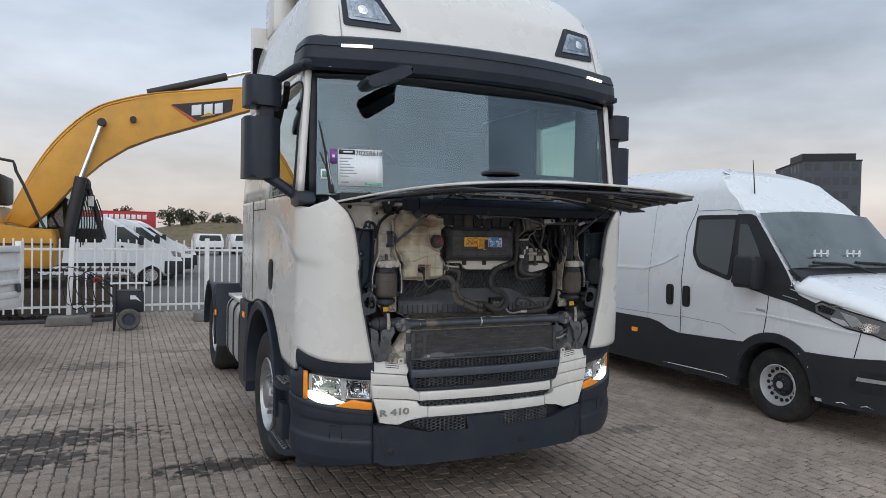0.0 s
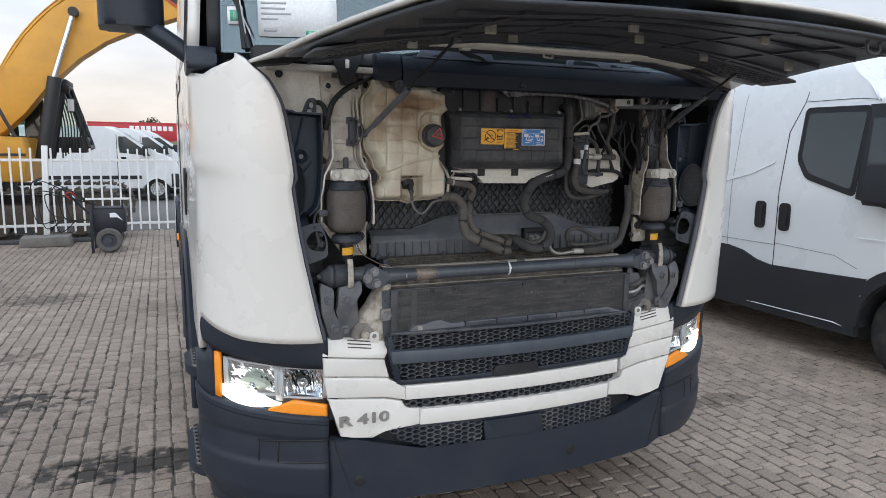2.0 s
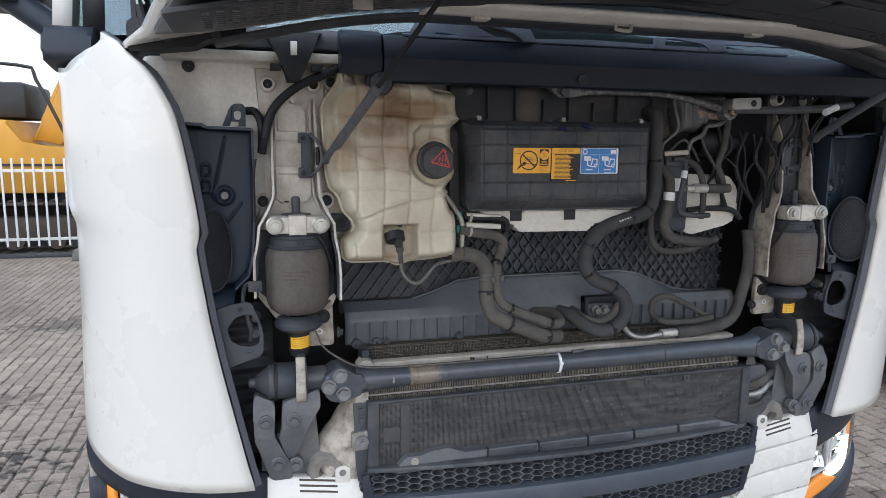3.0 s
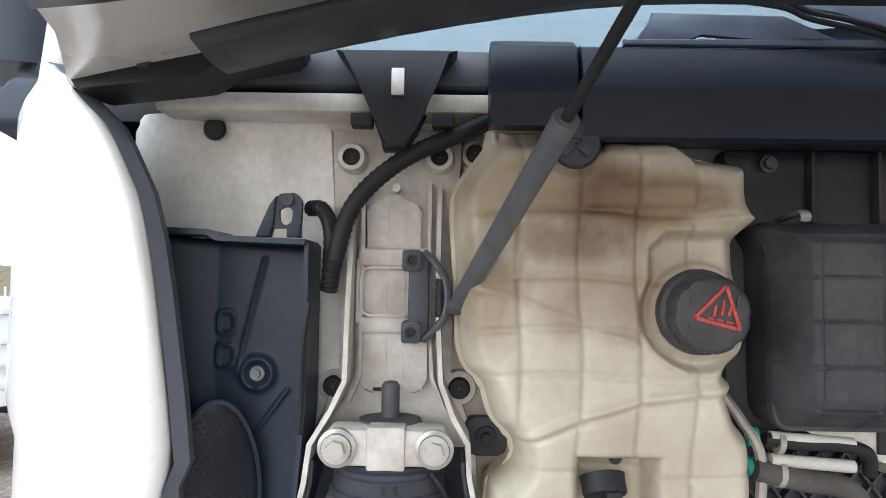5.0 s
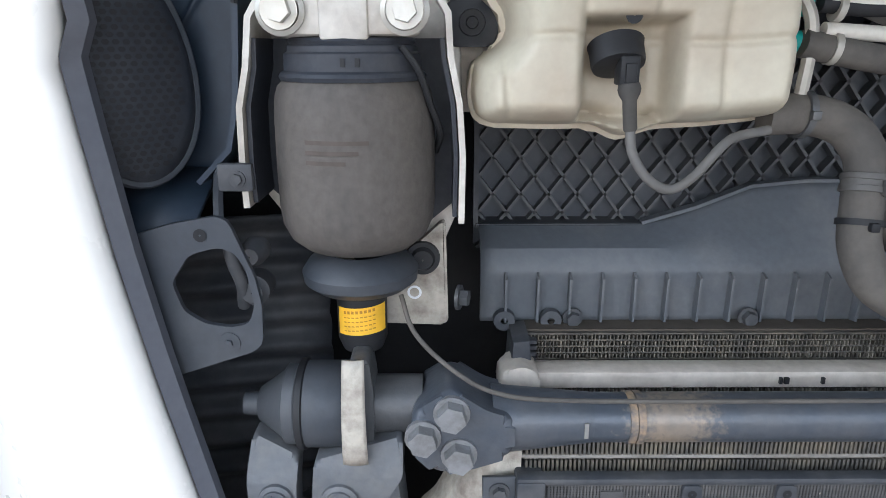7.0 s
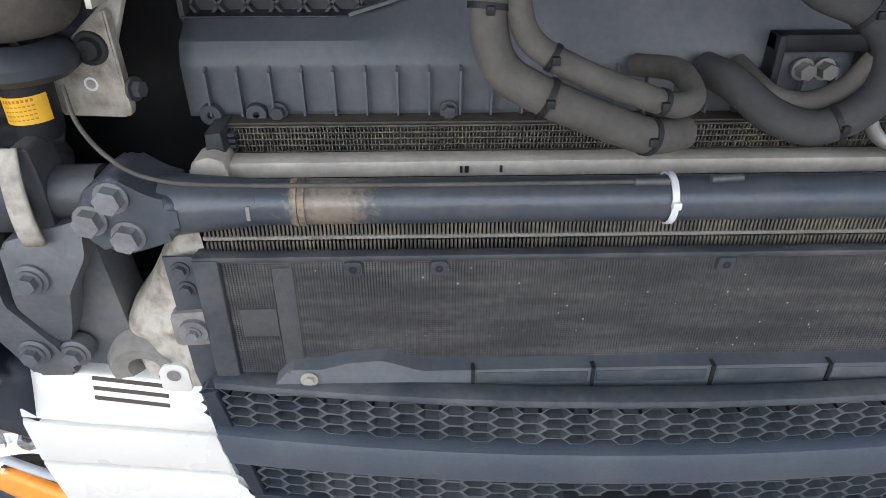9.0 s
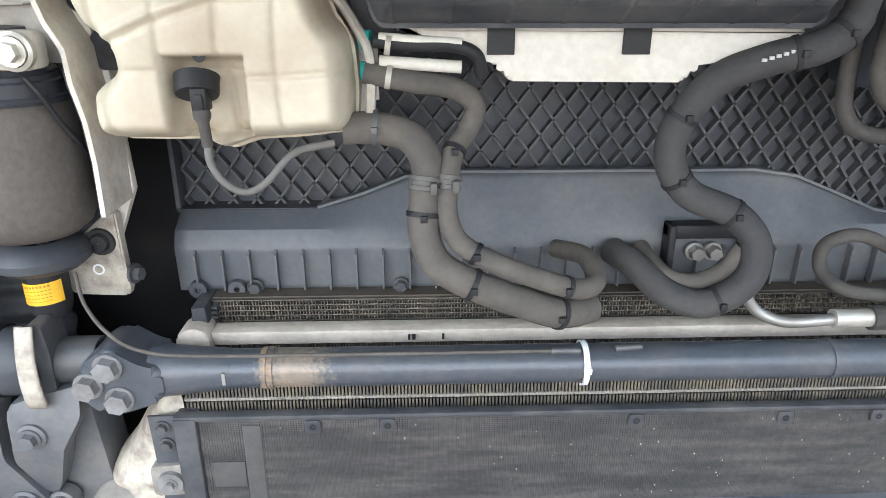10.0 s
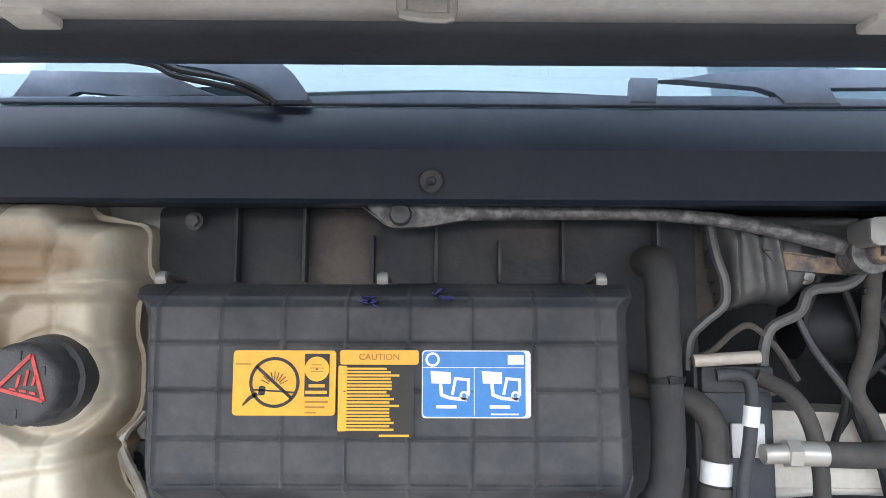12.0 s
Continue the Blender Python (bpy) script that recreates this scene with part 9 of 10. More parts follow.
def build_van(m, label, group=""):
    van = thing("delivery_van", label, "van", m, group)
    prof = [(6.6, 0.34), (6.7, 1.2), (6.62, 2.45), (6.4, 2.60), (4.0, 2.645), (2.2, 2.64), (1.85, 2.60), (1.62, 2.50), (1.30, 2.22), (1.18, 2.10), (1.05, 2.06), (0.60, 1.495), (0.53, 1.40), (0.46, 1.285), (0.17, 1.215), (-0.07, 1.165), (-0.29, 1.10), (-0.44, 1.02), (-0.51, 0.92), (-0.55, 0.60), (-0.50, 0.36), (0.225, 0.34)] + [(0.69 - 0.46 * math.cos(math.pi * k / 14), 0.37 + 0.46 * math.sin(math.pi * k / 14)) for k in range(15)] + [(1.155, 0.34), (4.1, 0.34), (4.2, 0.6), (4.4, 0.8), (4.8, 0.8), (5.0, 0.6), (5.1, 0.34)]
    bm = cut_fine(prism(B(), prof, "x", 0.0, 2.02), VAN_YS + [1.3, 3.0, 5.0], VAN_ZS + [0.9, 1.2])
    for v in bm.verts:
        i = van_inset(v.co.y, v.co.z)
        v.co.x = i if v.co.x < 1 else 2.02 - i
    sharp = [e for e in bm.edges if len(e.link_faces) == 2 and e.calc_face_angle(0) > 0.6]
    bmesh.ops.bevel(bm, geom=sharp, offset=0.03, segments=3, profile=0.5, affect="EDGES")
    body = part("van_body", bm, VAN_WHITE, van, "white painted van body", smooth=50)

    def on_side(pts, off, thick):
        b2 = cut_fine(prism(B(), pts, "x", -off, thick - off), VAN_YS, VAN_ZS)
        for v in b2.verts:
            v.co.x += van_inset(v.co.y, v.co.z)
        return b2

    def line(pts, w, off=0.004, material=BLACK, name="body_seam"):
        for (y0, z0), (y1, z1) in zip(pts, pts[1:]):
            d = Vector((y1 - y0, z1 - z0)).normalized() * w / 2
            part(name, on_side([(y0 - d.y, z0 + d.x), (y1 - d.y, z1 + d.x), (y1 + d.y, z1 - d.x), (y0 + d.y, z0 - d.x)], off, 0.008), material, body, smooth=0)
    # cladding along the sill and round the wheel
    part("sill_cladding", on_side([(1.12, 0.265), (1.14, 0.56), (1.06, 0.735), (1.5, 0.715), (1.95, 0.70), (2.10, 0.725), (2.26, 0.785), (2.43, 0.812), (3.2, 0.815), (4.05, 0.81), (4.12, 0.265)], 0.015, 0.05), CLADDING, body, "black lower cladding")
    arc = lambda r, a0, a1, n: [(0.69 + r * math.cos(radians(a0 + (a1 - a0) * k / n)), 0.37 + r * math.sin(radians(a0 + (a1 - a0) * k / n))) for k in range(n + 1)]
    part("arch_trim", on_side(arc(0.505, -3, 183, 22) + arc(0.415, 183, -3, 22), 0.022, 0.06), CLADDING, body, "black wheel arch trim")
    part("arch_inner", prism(prism(B(), arc(0.475, -3, 183, 22) + arc(0.40, 183, -3, 22), "x", 0.012, 0.52), arc(0.40, 0, 180, 22), "x", 0.42, 0.5), BLACK, body, "dark wheel housing")
    part("rear_cladding", on_side([(5.12, 0.36), (5.02, 0.62), (5.0, 0.80), (6.55, 0.80), (6.55, 0.36)], 0.015, 0.05), CLADDING, body)
    part("front_bumper", box(B(), 0.20, 1.82, -0.62, -0.40, 0.30, 0.90, 0.06, 3), CLADDING, van, "black front bumper")
    part("bumper_side", on_side([(-0.54, 0.30), (0.17, 0.30), (0.25, 0.56), (0.37, 0.745), (0.15, 0.748), (-0.1, 0.755), (-0.54, 0.80)], 0.014, 0.06), CLADDING, van, "black bumper side")
    part("fog_recess", on_side([(-0.06, 0.50), (-0.08, 0.62), (-0.16, 0.66), (-0.52, 0.66), (-0.52, 0.47), (-0.14, 0.46)], 0.018, 0.01), BLACK, van)
    part("fog_lamp", on_side([(-0.12, 0.565), (-0.13, 0.60), (-0.40, 0.60), (-0.40, 0.57)], 0.021, 0.01), SILVER, van)
    # side window, dark trim before it
    part("pillar_trim", on_side([(1.24, 2.055), (1.22, 1.335), (0.76, 1.235), (0.51, 1.19), (0.25, 1.115), (0.23, 1.20), (0.43, 1.272), (0.50, 1.355), (0.585, 1.49), (0.75, 1.70), (1.01, 2.03), (1.075, 2.055)], 0.007, 0.02), CLADDING, body, "black trim from the pillar to the lamp")
    part("door_window", on_side(rounded([(1.80, 2.05), (1.80, 1.62), (1.69, 1.465), (1.23, 1.345), (1.225, 2.05)], 0.05), 0.009, 0.012), BLACK, body, "black frame of the door window")
    part("door_pane", on_side(rounded([(1.755, 2.0), (1.755, 1.64), (1.66, 1.51), (1.27, 1.40), (1.25, 2.0)], 0.04), 0.013, 0.008), DARK_GLASS, body, "dark tinted door pane")
    part("quarter_pane", on_side(rounded([(1.19, 1.95), (1.165, 1.42), (0.86, 1.36), (0.86, 1.53), (0.93, 1.70), (1.09, 1.95)], 0.02), 0.012, 0.008), DARK_GLASS, body)
    line([(0.60, 1.255), (0.44, 1.225)], 0.009, 0.010, SILVER, "vent_badge")
    line([(0.90, 1.085), (0.80, 1.08)], 0.022, 0.008, GREY_INK, "badge_bar")

    def scr(u, v):
        y, z = 1.04 - 0.45 * v, 2.05 - 0.55 * v
        i = van_inset(y, z) + 0.05
        x = i + (2.02 - 2 * i) * u
        bow = 0.10 * (1 - (2 * u - 1) ** 2)
        return (x, y - 0.02 - bow * 0.35, z + 0.015 + bow * 0.3)
    part("van_windscreen", sheet(B(), scr, 16, 8), SCREEN_GLASS, van, "grey reflecting van windscreen", smooth=60)
    part("scuttle", prism(B(), [(0.62, 1.48), (0.46, 1.38), (0.46, 1.44), (0.58, 1.515)], "x", 0.06, 1.96, 0.01), BLACK, van, "black scuttle below the windscreen")
    for x in (1.20, 1.85):
        part("van_wiper", tube(B(), [(x, 0.47, 1.46), (x - 0.35, 0.53, 1.55), (x - 0.85, 0.55, 1.575)], 0.013, n=6), BLACK, van, "black wiper")
    for x0, x1 in ((0.42, 0.66), (0.92, 1.16)):
        rk = part("dash_rack", box(B(), x0, x1, 0.60, 0.61, 1.655, 1.668, 0.003), PAPER, van, "pale rack seen in the windscreen")
        for q in (0.1, 0.5, 0.9):
            xx = x0 + (x1 - x0) * q
            part("rack_peg", box(B(), xx - 0.008, xx + 0.008, 0.60, 0.612, 1.63, 1.70), PAPER, rk)
    # bonnet with dark seam
    def bon(u, v):
        y = 0.52 - 0.94 * v
        z = lerp_table(-y, [(-0.52, 1.30), (-0.46, 1.285), (-0.17, 1.218), (0.07, 1.168), (0.29, 1.105), (0.42, 1.04)])
        i = van_inset(y, 1.25) + 0.004
        e = min(1.0, min(u, 1 - u) / 0.09)
        rise = lerp_table(v, [(0, 0.115), (0.5, 0.095), (0.85, 0.06), (1, 0.01)])
        return (i + (2.02 - 2 * i) * u, y + 0.04 * (1 - e) * (1 - v) - 0.04 * (1 - v), z + 0.008 + rise * (1 - (1 - e) ** 2.2) + 0.025 * math.sin(u * math.pi))
    part("bonnet", sheet(B(), bon, 44, 14), VAN_WHITE, van, "white bonnet", smooth=60, thick=-0.02)
    part("bonnet_jet", box(B(), 0.62, 0.66, 0.36, 0.38, 1.405, 1.435, 0.005), BLACK, van)
    # headlamp
    rim_pts = [(0.275, 1.20), (0.20, 1.238), (-0.02, 1.178), (-0.31, 1.113), (-0.44, 1.06), (-0.44, 0.94), (-0.32, 0.945), (-0.25, 0.972), (-0.03, 1.007), (0.12, 1.065), (0.265, 1.12)]
    lamp = part("van_headlamp", on_side(rim_pts, 0.009, 0.03), BLACK, van, "long clear headlamp in a black edge")
    part("lamp_glass", on_side([(0.255, 1.195), (0.20, 1.222), (-0.02, 1.164), (-0.31, 1.10), (-0.42, 1.05), (-0.42, 0.955), (-0.32, 0.96), (-0.25, 0.987), (-0.03, 1.022), (0.12, 1.08), (0.25, 1.132)], 0.013, 0.012), LAMP_BACK, lamp, "grey lamp housing")
    part("lamp_cell", on_side(rounded([(0.235, 1.185), (0.19, 1.205), (0.06, 1.165), (0.10, 1.118), (0.22, 1.142)], 0.01), 0.018, 0.01), LAMP_CHROME, lamp, "bright reflector")
    part("lamp_cell", on_side(rounded([(0.11, 1.10), (-0.01, 1.082), (-0.05, 1.035), (0.0, 1.035), (0.10, 1.072)], 0.01), 0.018, 0.01), FRAME_GREY, lamp, "pale lamp cell")
    part("lamp_cell", on_side(rounded([(0.03, 1.155), (-0.10, 1.125), (-0.16, 1.06), (-0.07, 1.03), (-0.03, 1.08)], 0.01), 0.0165, 0.01), SILVER, lamp, "silver lamp band")
    part("lamp_pod", on_side(rounded([(-0.11, 1.045), (-0.20, 1.083), (-0.30, 1.065), (-0.28, 1.0), (-0.15, 1.0)], 0.02), 0.020, 0.01), CHROME, lamp, "round projector")
    # handles, seams, marker
    for y in (2.10, 1.845):
        hd = part("door_handle", on_side(rounded([(y - 0.055, 1.01), (y + 0.055, 1.01), (y + 0.055, 1.25), (y - 0.055, 1.25)], 0.045), 0.012, 0.02), BLACK, body, "black recessed door handle")
        part("handle_grip", on_side(rounded([(y - 0.03, 1.05), (y - 0.005, 1.05), (y - 0.005, 1.21), (y - 0.03, 1.21)], 0.012), 0.024, 0.02), CLADDING, hd)
    line([(1.925, 0.70), (1.925, 1.85), (1.82, 2.10), (1.80, 2.42)], 0.005)
    line([(0.76, 1.235), (0.78, 1.03), (0.81, 0.855)], 0.006)
    line([(1.82, 2.10), (1.35, 2.105), (1.20, 2.09)], 0.004)
    line([(2.46, 0.815), (2.46, 2.2)], 0.0035, 0.004, GREY_INK)
    line([(6.4, 2.40), (1.80, 2.40)], 0.004, 0.004, GREY_INK)
    line([(1.92, 0.895), (1.35, 0.875), (1.15, 0.80)], 0.006, 0.003, GREY_INK)
    line([(4.0, 0.86), (1.93, 0.88)], 0.007, 0.003, GREY_INK)
    line([(-0.09, 0.76), (-0.14, 0.985)], 0.006)
    part("body_swage", on_side([(6.0, 1.40), (2.55, 1.40), (2.25, 1.48), (2.02, 1.585), (2.02, 1.605), (2.25, 1.51), (2.55, 1.43), (6.0, 1.43)], 0.010, 0.014), VAN_WHITE, body)
    part("body_swage", on_side([(1.17, 1.032), (0.78, 1.028), (0.33, 0.997), (-0.12, 0.965), (-0.12, 0.985), (0.33, 1.017), (0.78, 1.045), (1.17, 1.042)], 0.008, 0.012), VAN_WHITE, body)
    part("side_marker", on_side(rounded([(2.62, 0.62), (2.72, 0.62), (2.72, 0.67), (2.62, 0.67)], 0.01), 0.024, 0.02), AMBER, body, "amber side marker")
    mirr = part("van_mirror", prism(B(), rounded([(-0.20, 1.31), (0.00, 1.29), (0.01, 1.61), (-0.17, 1.63)], 0.04), "y", 0.82, 1.05, 0.03, 3), CLADDING, van, "black van mirror")
    part("mirror_stay", tube(B(), [(-0.04, 0.98, 1.50), (0.06, 0.95, 1.50), (0.12, 0.93, 1.48)], 0.04, n=8), CLADDING, mirr)
    part("mirror_stay", tube(B(), [(-0.04, 0.98, 1.38), (0.06, 0.95, 1.38), (0.12, 0.93, 1.37)], 0.04, n=8), CLADDING, mirr)
    part("aerial", tube(B(), [(0.50, 1.38, 2.23), (0.50, 1.40, 2.46), (0.50, 1.42, 2.67)], lambda t: 0.009 - 0.005 * t, n=6), BLACK, van, "thin roof aerial")
    for x, hub in ((0.17, -1), (1.85, 1)):
        for y in (0.69, 4.6):
            w = wheel("wheel", x, y, 0.355, 0.235, van, "black tyre on a steel rim", hub, 16, RIM_GREY)
            part("hub_cover", revolve(B(), [(0.002, 0.070), (0.06, 0.065), (0.095, 0.050), (0.112, 0.030), (0.115, 0.015)], (x, y, 0.355), (hub, 0, 0), 24), BLACK, w, "black hub cover")
    part("underside", box(B(), 0.25, 1.75, 0.0, 6.2, 0.20, 0.36), BLACK, van)
    return van


build_van(Matrix.Translation((3.60, 0.0, 0.0)), "white high-roof delivery van with black lower cladding")

# ---- fence ----
FENCE_WHITE = mat("fence_white", (0.74, 0.74, 0.73), 0.5, dirt=(0.45, 0.43, 0.40), amount=0.3, scale=6)
CONCRETE = mat("concrete", (0.20, 0.19, 0.175), 0.9, dirt=(0.10, 0.095, 0.085), amount=0.6, scale=6, bump=0.5)
FY0 = 10.3
for x0, x1 in ((-10.35, -6.75), (-6.75, -3.13), (-3.13, -0.71), (-0.71, 1.75)):
    pan = thing("fence", "white steel bar fence with upright pales", "fence", Matrix.Translation(((x0 + x1) / 2, FY0, 0)), "white yard fence")
    h = (x1 - x0) / 2
    for z in (0.30, 1.365):
        part("rail", box(B(), -h, h, -0.012, 0.012, z - 0.022, z + 0.022, 0.004), FENCE_WHITE, pan)
    n = int(2 * h / 0.149)
    pale = bpy.data.meshes.new("pale")
    bm = box(B(), -0.0145, 0.0145, -0.034, -0.012, 0.19, 1.56, 0.003)
    bm.to_mesh(pale)
    bm.free()
    pale.materials.append(FENCE_WHITE)
    for k in range(1, n + 1):
        ob = new("pale", pale)
        ob.parent = pan
        ob.location = (-h + k * 2 * h / (n + 1), 0, 0)
for x, lean in ((-6.75, 0), (-3.13, 2.2), (-0.71, 0), (1.75, 0)):
    post = thing("fence_post", "white steel fence post" + (" leaning a little" if lean else ""), "post", pose(x, FY0 - 0.02, 0, 0, lean), "white yard fence posts")
    part("post", box(B(), -0.043, 0.043, -0.035, 0.035, 0.0, 1.60, 0.006), FENCE_WHITE, post)
for x0, x1 in ((-3.47, -2.73), (-7.2, -6.4), (-0.98, -0.50), (1.5, 2.0)):
    bm = prism(B(), [(x0, 0.0), (x1, 0.0), (x1 - 0.03, 0.16), (x0 + 0.03, 0.16)], "y", 9.85, 10.22, 0.02)
    tagged(link_mesh("concrete_foot", bm, CONCRETE), "grey concrete block under a fence post", "block", "fence feet")
# low dark strip that draws the line along the fence base
bm = box(B(), -10.0, -2.4, 10.32, 10.40, 0.0, 0.07, 0.01)
tagged(link_mesh("steel_rail", bm, IRON), "low dark strip along the foot of the fence", "rail")

# ---- battery cart by the fence ----
CART_TYRE = mat("dusty_cart_tyre", (0.115, 0.108, 0.10), 0.85, dirt=(0.06, 0.058, 0.055), amount=0.6, scale=14, bump=0.2)
CART = mat("cart_navy", (0.016, 0.018, 0.028), 0.5, amount=0.4, scale=8)
cart = thing("jump_start_cart", "dark two-wheeled battery cart with looped cables", "cart", Matrix.Translation((-2.12, 9.25, 0)))
part("cart_box", box(B(), -0.22, 0.24, -0.16, 0.25, 0.30, 0.66, 0.02), CART, cart)
part("cart_lid", box(B(), -0.21, 0.22, -0.15, 0.24, 0.655, 0.675, 0.006), BLACK, cart)
for x in (-0.20, 0.20):
    part("cart_post", box(B(), x - 0.014, x + 0.014, -0.15, -0.12, 0.66, 0.81, 0.003), CART, cart)
part("cart_label", prism(B(), [(0.02, 0.53), (0.12, 0.53), (0.20, 0.48), (0.10, 0.60), (0.02, 0.60)], "y", -0.166, -0.158), PAPER, cart, "white label with bars")
for y in (-0.24, 0.30):
    w = part("cart_wheel", revolve(B(), [(0.11, -0.05), (0.16, -0.055), (0.185, -0.03), (0.185, 0.03), (0.16, 0.055), (0.11, 0.05)], (-0.0, y, 0.19), (0, 1, 0), 32), CART_TYRE, cart, "dusty grey cart tyre")
    part("cart_rim", revolve(B(), [(0.11, -0.045), (0.09, -0.02), (0.05, -0.02), (0.045, -0.05), (0.001, -0.05)], (-0.0, y, 0.19), (0, 1, 0), 24), mat("cart_rim", (0.05, 0.055, 0.075), 0.5), w, "dark rim")
    part("cart_leg", box(B(), -0.25, -0.21, y - 0.02, y + 0.02, 0.0, 0.72, 0.005), CART, cart)
part("cart_bar", box(B(), -0.30, 0.30, -0.18, -0.14, 0.80, 0.83, 0.005), FENCE_WHITE, cart)
part("cart_handle", tube(B(), [(-0.2, 0.0, 0.5), (-0.45, 0.0, 0.78), (-0.62, 0.0, 0.98)], 0.018, n=8), CART, cart, "dark drawbar")
random.seed(3)
for k in range(6):
    x = -0.45 - 0.09 * k
    part("cart_cable", tube(B(), [(-0.25, -0.1, 0.75), (x, -0.12, 1.0 + random.uniform(-0.12, 0.1)), (x - 0.12, -0.08, 0.85), (x - 0.05, -0.05, 0.45 + random.uniform(-0.15, 0.2)), (x + 0.2, -0.05, 0.5)], 0.0075, n=7), BLACK, cart, "looped black cable")
part("cable_clamp", tube(B(), [(-0.42, -0.13, 0.86), (-0.50, -0.14, 0.92), (-0.56, -0.13, 0.88), (-0.50, -0.13, 0.82)], 0.013, n=7), mat("red_cable", (0.35, 0.03, 0.02), 0.5), cart, "red cable clamp")

# ---- tipper body at the edge of the yard ----
tip = thing("tipper_truck", "white dropside tipper body of a parked lorry", "truck", pose(-3.47, 6.65, 0, 0, 0, -22))
part("tail_board", box(B(), -0.05, 0.0, -2.1, 0.0, 0.84, 1.50, 0.008), FENCE_WHITE, tip, "white tail board")
for z0, z1 in ((0.84, 0.92), (1.02, 1.08), (1.20, 1.26), (1.44, 1.52)):
    part("board_rib", box(B(), 0.0, 0.035, -2.1, 0.0, z0, z1, 0.008), FENCE_WHITE, tip)
part("corner_post", box(B(), -0.04, 0.045, -0.03, 0.05, 0.78, 1.58, 0.008), FENCE_WHITE, tip)
part("drop_side", box(B(), -4.0, -0.04, 0.0, 0.04, 0.84, 1.48, 0.008), FENCE_WHITE, tip, "white dropside board")
part("bed_edge", box(B(), -4.0, 0.02, -2.1, 0.05, 0.70, 0.84, 0.01), FENCE_WHITE, tip)
part("latch", box(B(), 0.02, 0.06, -0.10, -0.04, 0.90, 1.02, 0.01), IRON, tip)
part("tow_bar", box(B(), -1.2, -0.10, -1.3, -0.8, 0.42, 0.55, 0.03), BLACK, tip, "dark tow bar")
for y in (-0.25, -1.85):
    part("rear_tyre", revolve(B(), [(0.2, -0.12), (0.38, -0.13), (0.42, -0.08), (0.42, 0.08), (0.38, 0.13), (0.2, 0.12), (0.2, -0.12)], (-1.1, y, 0.42), (0, 1, 0), 32), TYRE, tip)
part("lorry_frame", box(B(), -4.0, -0.4, -1.4, -0.6, 0.5, 0.7), IRON, tip)

# ---- excavator beyond the fence ----
YELLOW = mat("digger_yellow", (0.62, 0.30, 0.028), 0.45, dirt=(0.30, 0.16, 0.04), amount=0.4, scale=2.2, bump=0.05)
DIG_BLACK = mat("digger_black", (0.022, 0.022, 0.024), 0.5, amount=0.4, scale=5)
MUD = mat("muddy_steel", (0.075, 0.060, 0.048), 0.85, dirt=(0.14, 0.11, 0.08), amount=0.6, scale=8, bump=0.5)
CAB_GLASS = glass("digger_glass", (0.55, 0.70, 0.66), 1.5)
ex = thing("excavator", "yellow crawler excavator with raised boom behind the fence", "excavator", Matrix.Translation((0, 11.9, 0)))
top = [(-4.30, 1.85), (-4.17, 2.10), (-3.78, 2.92), (-3.42, 3.49), (-2.98, 3.97), (-2.56, 4.27), (-1.83, 4.53), (-1.08, 4.69), (0.18, 4.90), (0.9, 5.02)]
bot = [(0.9, 4.68), (0.18, 4.42), (-0.85, 4.01), (-1.65, 3.71), (-2.16, 3.46), (-2.60, 3.14), (-3.16, 2.60), (-3.52, 2.14), (-3.90, 1.75)]
boom = part("boom", prism(B(), top + bot, "y", -0.28, 0.28, 0.03), YELLOW, ex, "yellow curved boom")
part("boom_edge", tube(B(), [(x - 0.01, -0.25, z) for x, z in top], 0.03, n=6), YELLOW, boom)
for dy in (-0.2, -0.12):
    part("boom_pipe", tube(B(), [(x - 0.03, dy, z + 0.055) for x, z in top[1:]], 0.016, n=6), YELLOW, boom, "yellow hydraulic pipe")
for k in range(4):
    part("boom_hose", tube(B(), [(-2.7 + 0.12 * k, -0.1, 4.22 + 0.05 * k), (-2.3 + 0.1 * k, -0.08, 4.44 + 0.04 * k), (-1.95 + 0.08 * k, -0.05, 4.55 + 0.03 * k), (-1.5, -0.05, 4.66)], 0.017, n=6), DIG_BLACK, ex, "black hydraulic hose")
part("boom_pin", cyl(B(), (-2.06, -0.36, 4.03), (-2.06, -0.26, 4.03), 0.065, n=16), DIG_BLACK, boom)
part("boom_pin", cyl(B(), (-2.64, -0.46, 3.91), (-2.64, -0.26, 3.91), 0.075, n=20), DIG_BLACK, boom)
logo = part("boom_plate", prism(B(), [(-1.32, 4.42), (-0.42, 4.58), (-0.06, 4.66), (-0.09, 4.40), (-0.42, 4.25), (-0.84, 4.10)], "y", -0.295, -0.27), DIG_BLACK, boom, "black plate with plain shapes")
part("plate_stripe", prism(B(), [(-1.34, 4.41), (-1.25, 4.38), (-0.80, 4.12), (-0.86, 4.085)], "y", -0.30, -0.275), mat("digger_red", (0.55, 0.08, 0.04), 0.5), logo)
for x0, x1, z in ((-0.92, -0.72, 4.33), (-0.67, -0.49, 4.37), (-0.45, -0.28, 4.41)):
    part("plate_bar", prism(B(), [(x0, z - 0.11), (x1, z - 0.08), (x1, z + 0.15), (x0, z + 0.11)], "y", -0.302, -0.275, 0.01), PAPER, logo)
part("plate_wedge", prism(B(), [(-0.76, 4.20), (-0.58, 4.31), (-0.42, 4.28)], "y", -0.304, -0.275), YELLOW, logo)
st = part("stick_cylinder", cyl(B(), (-1.78, 0.0, 4.66), (-0.17, 0.0, 5.20), 0.085, n=16), DIG_BLACK, ex, "black stick cylinder")
part("stick_rod", cyl(B(), (-0.17, 0.0, 5.20), (1.0, 0.0, 5.58), 0.045, n=12), CHROME, st)
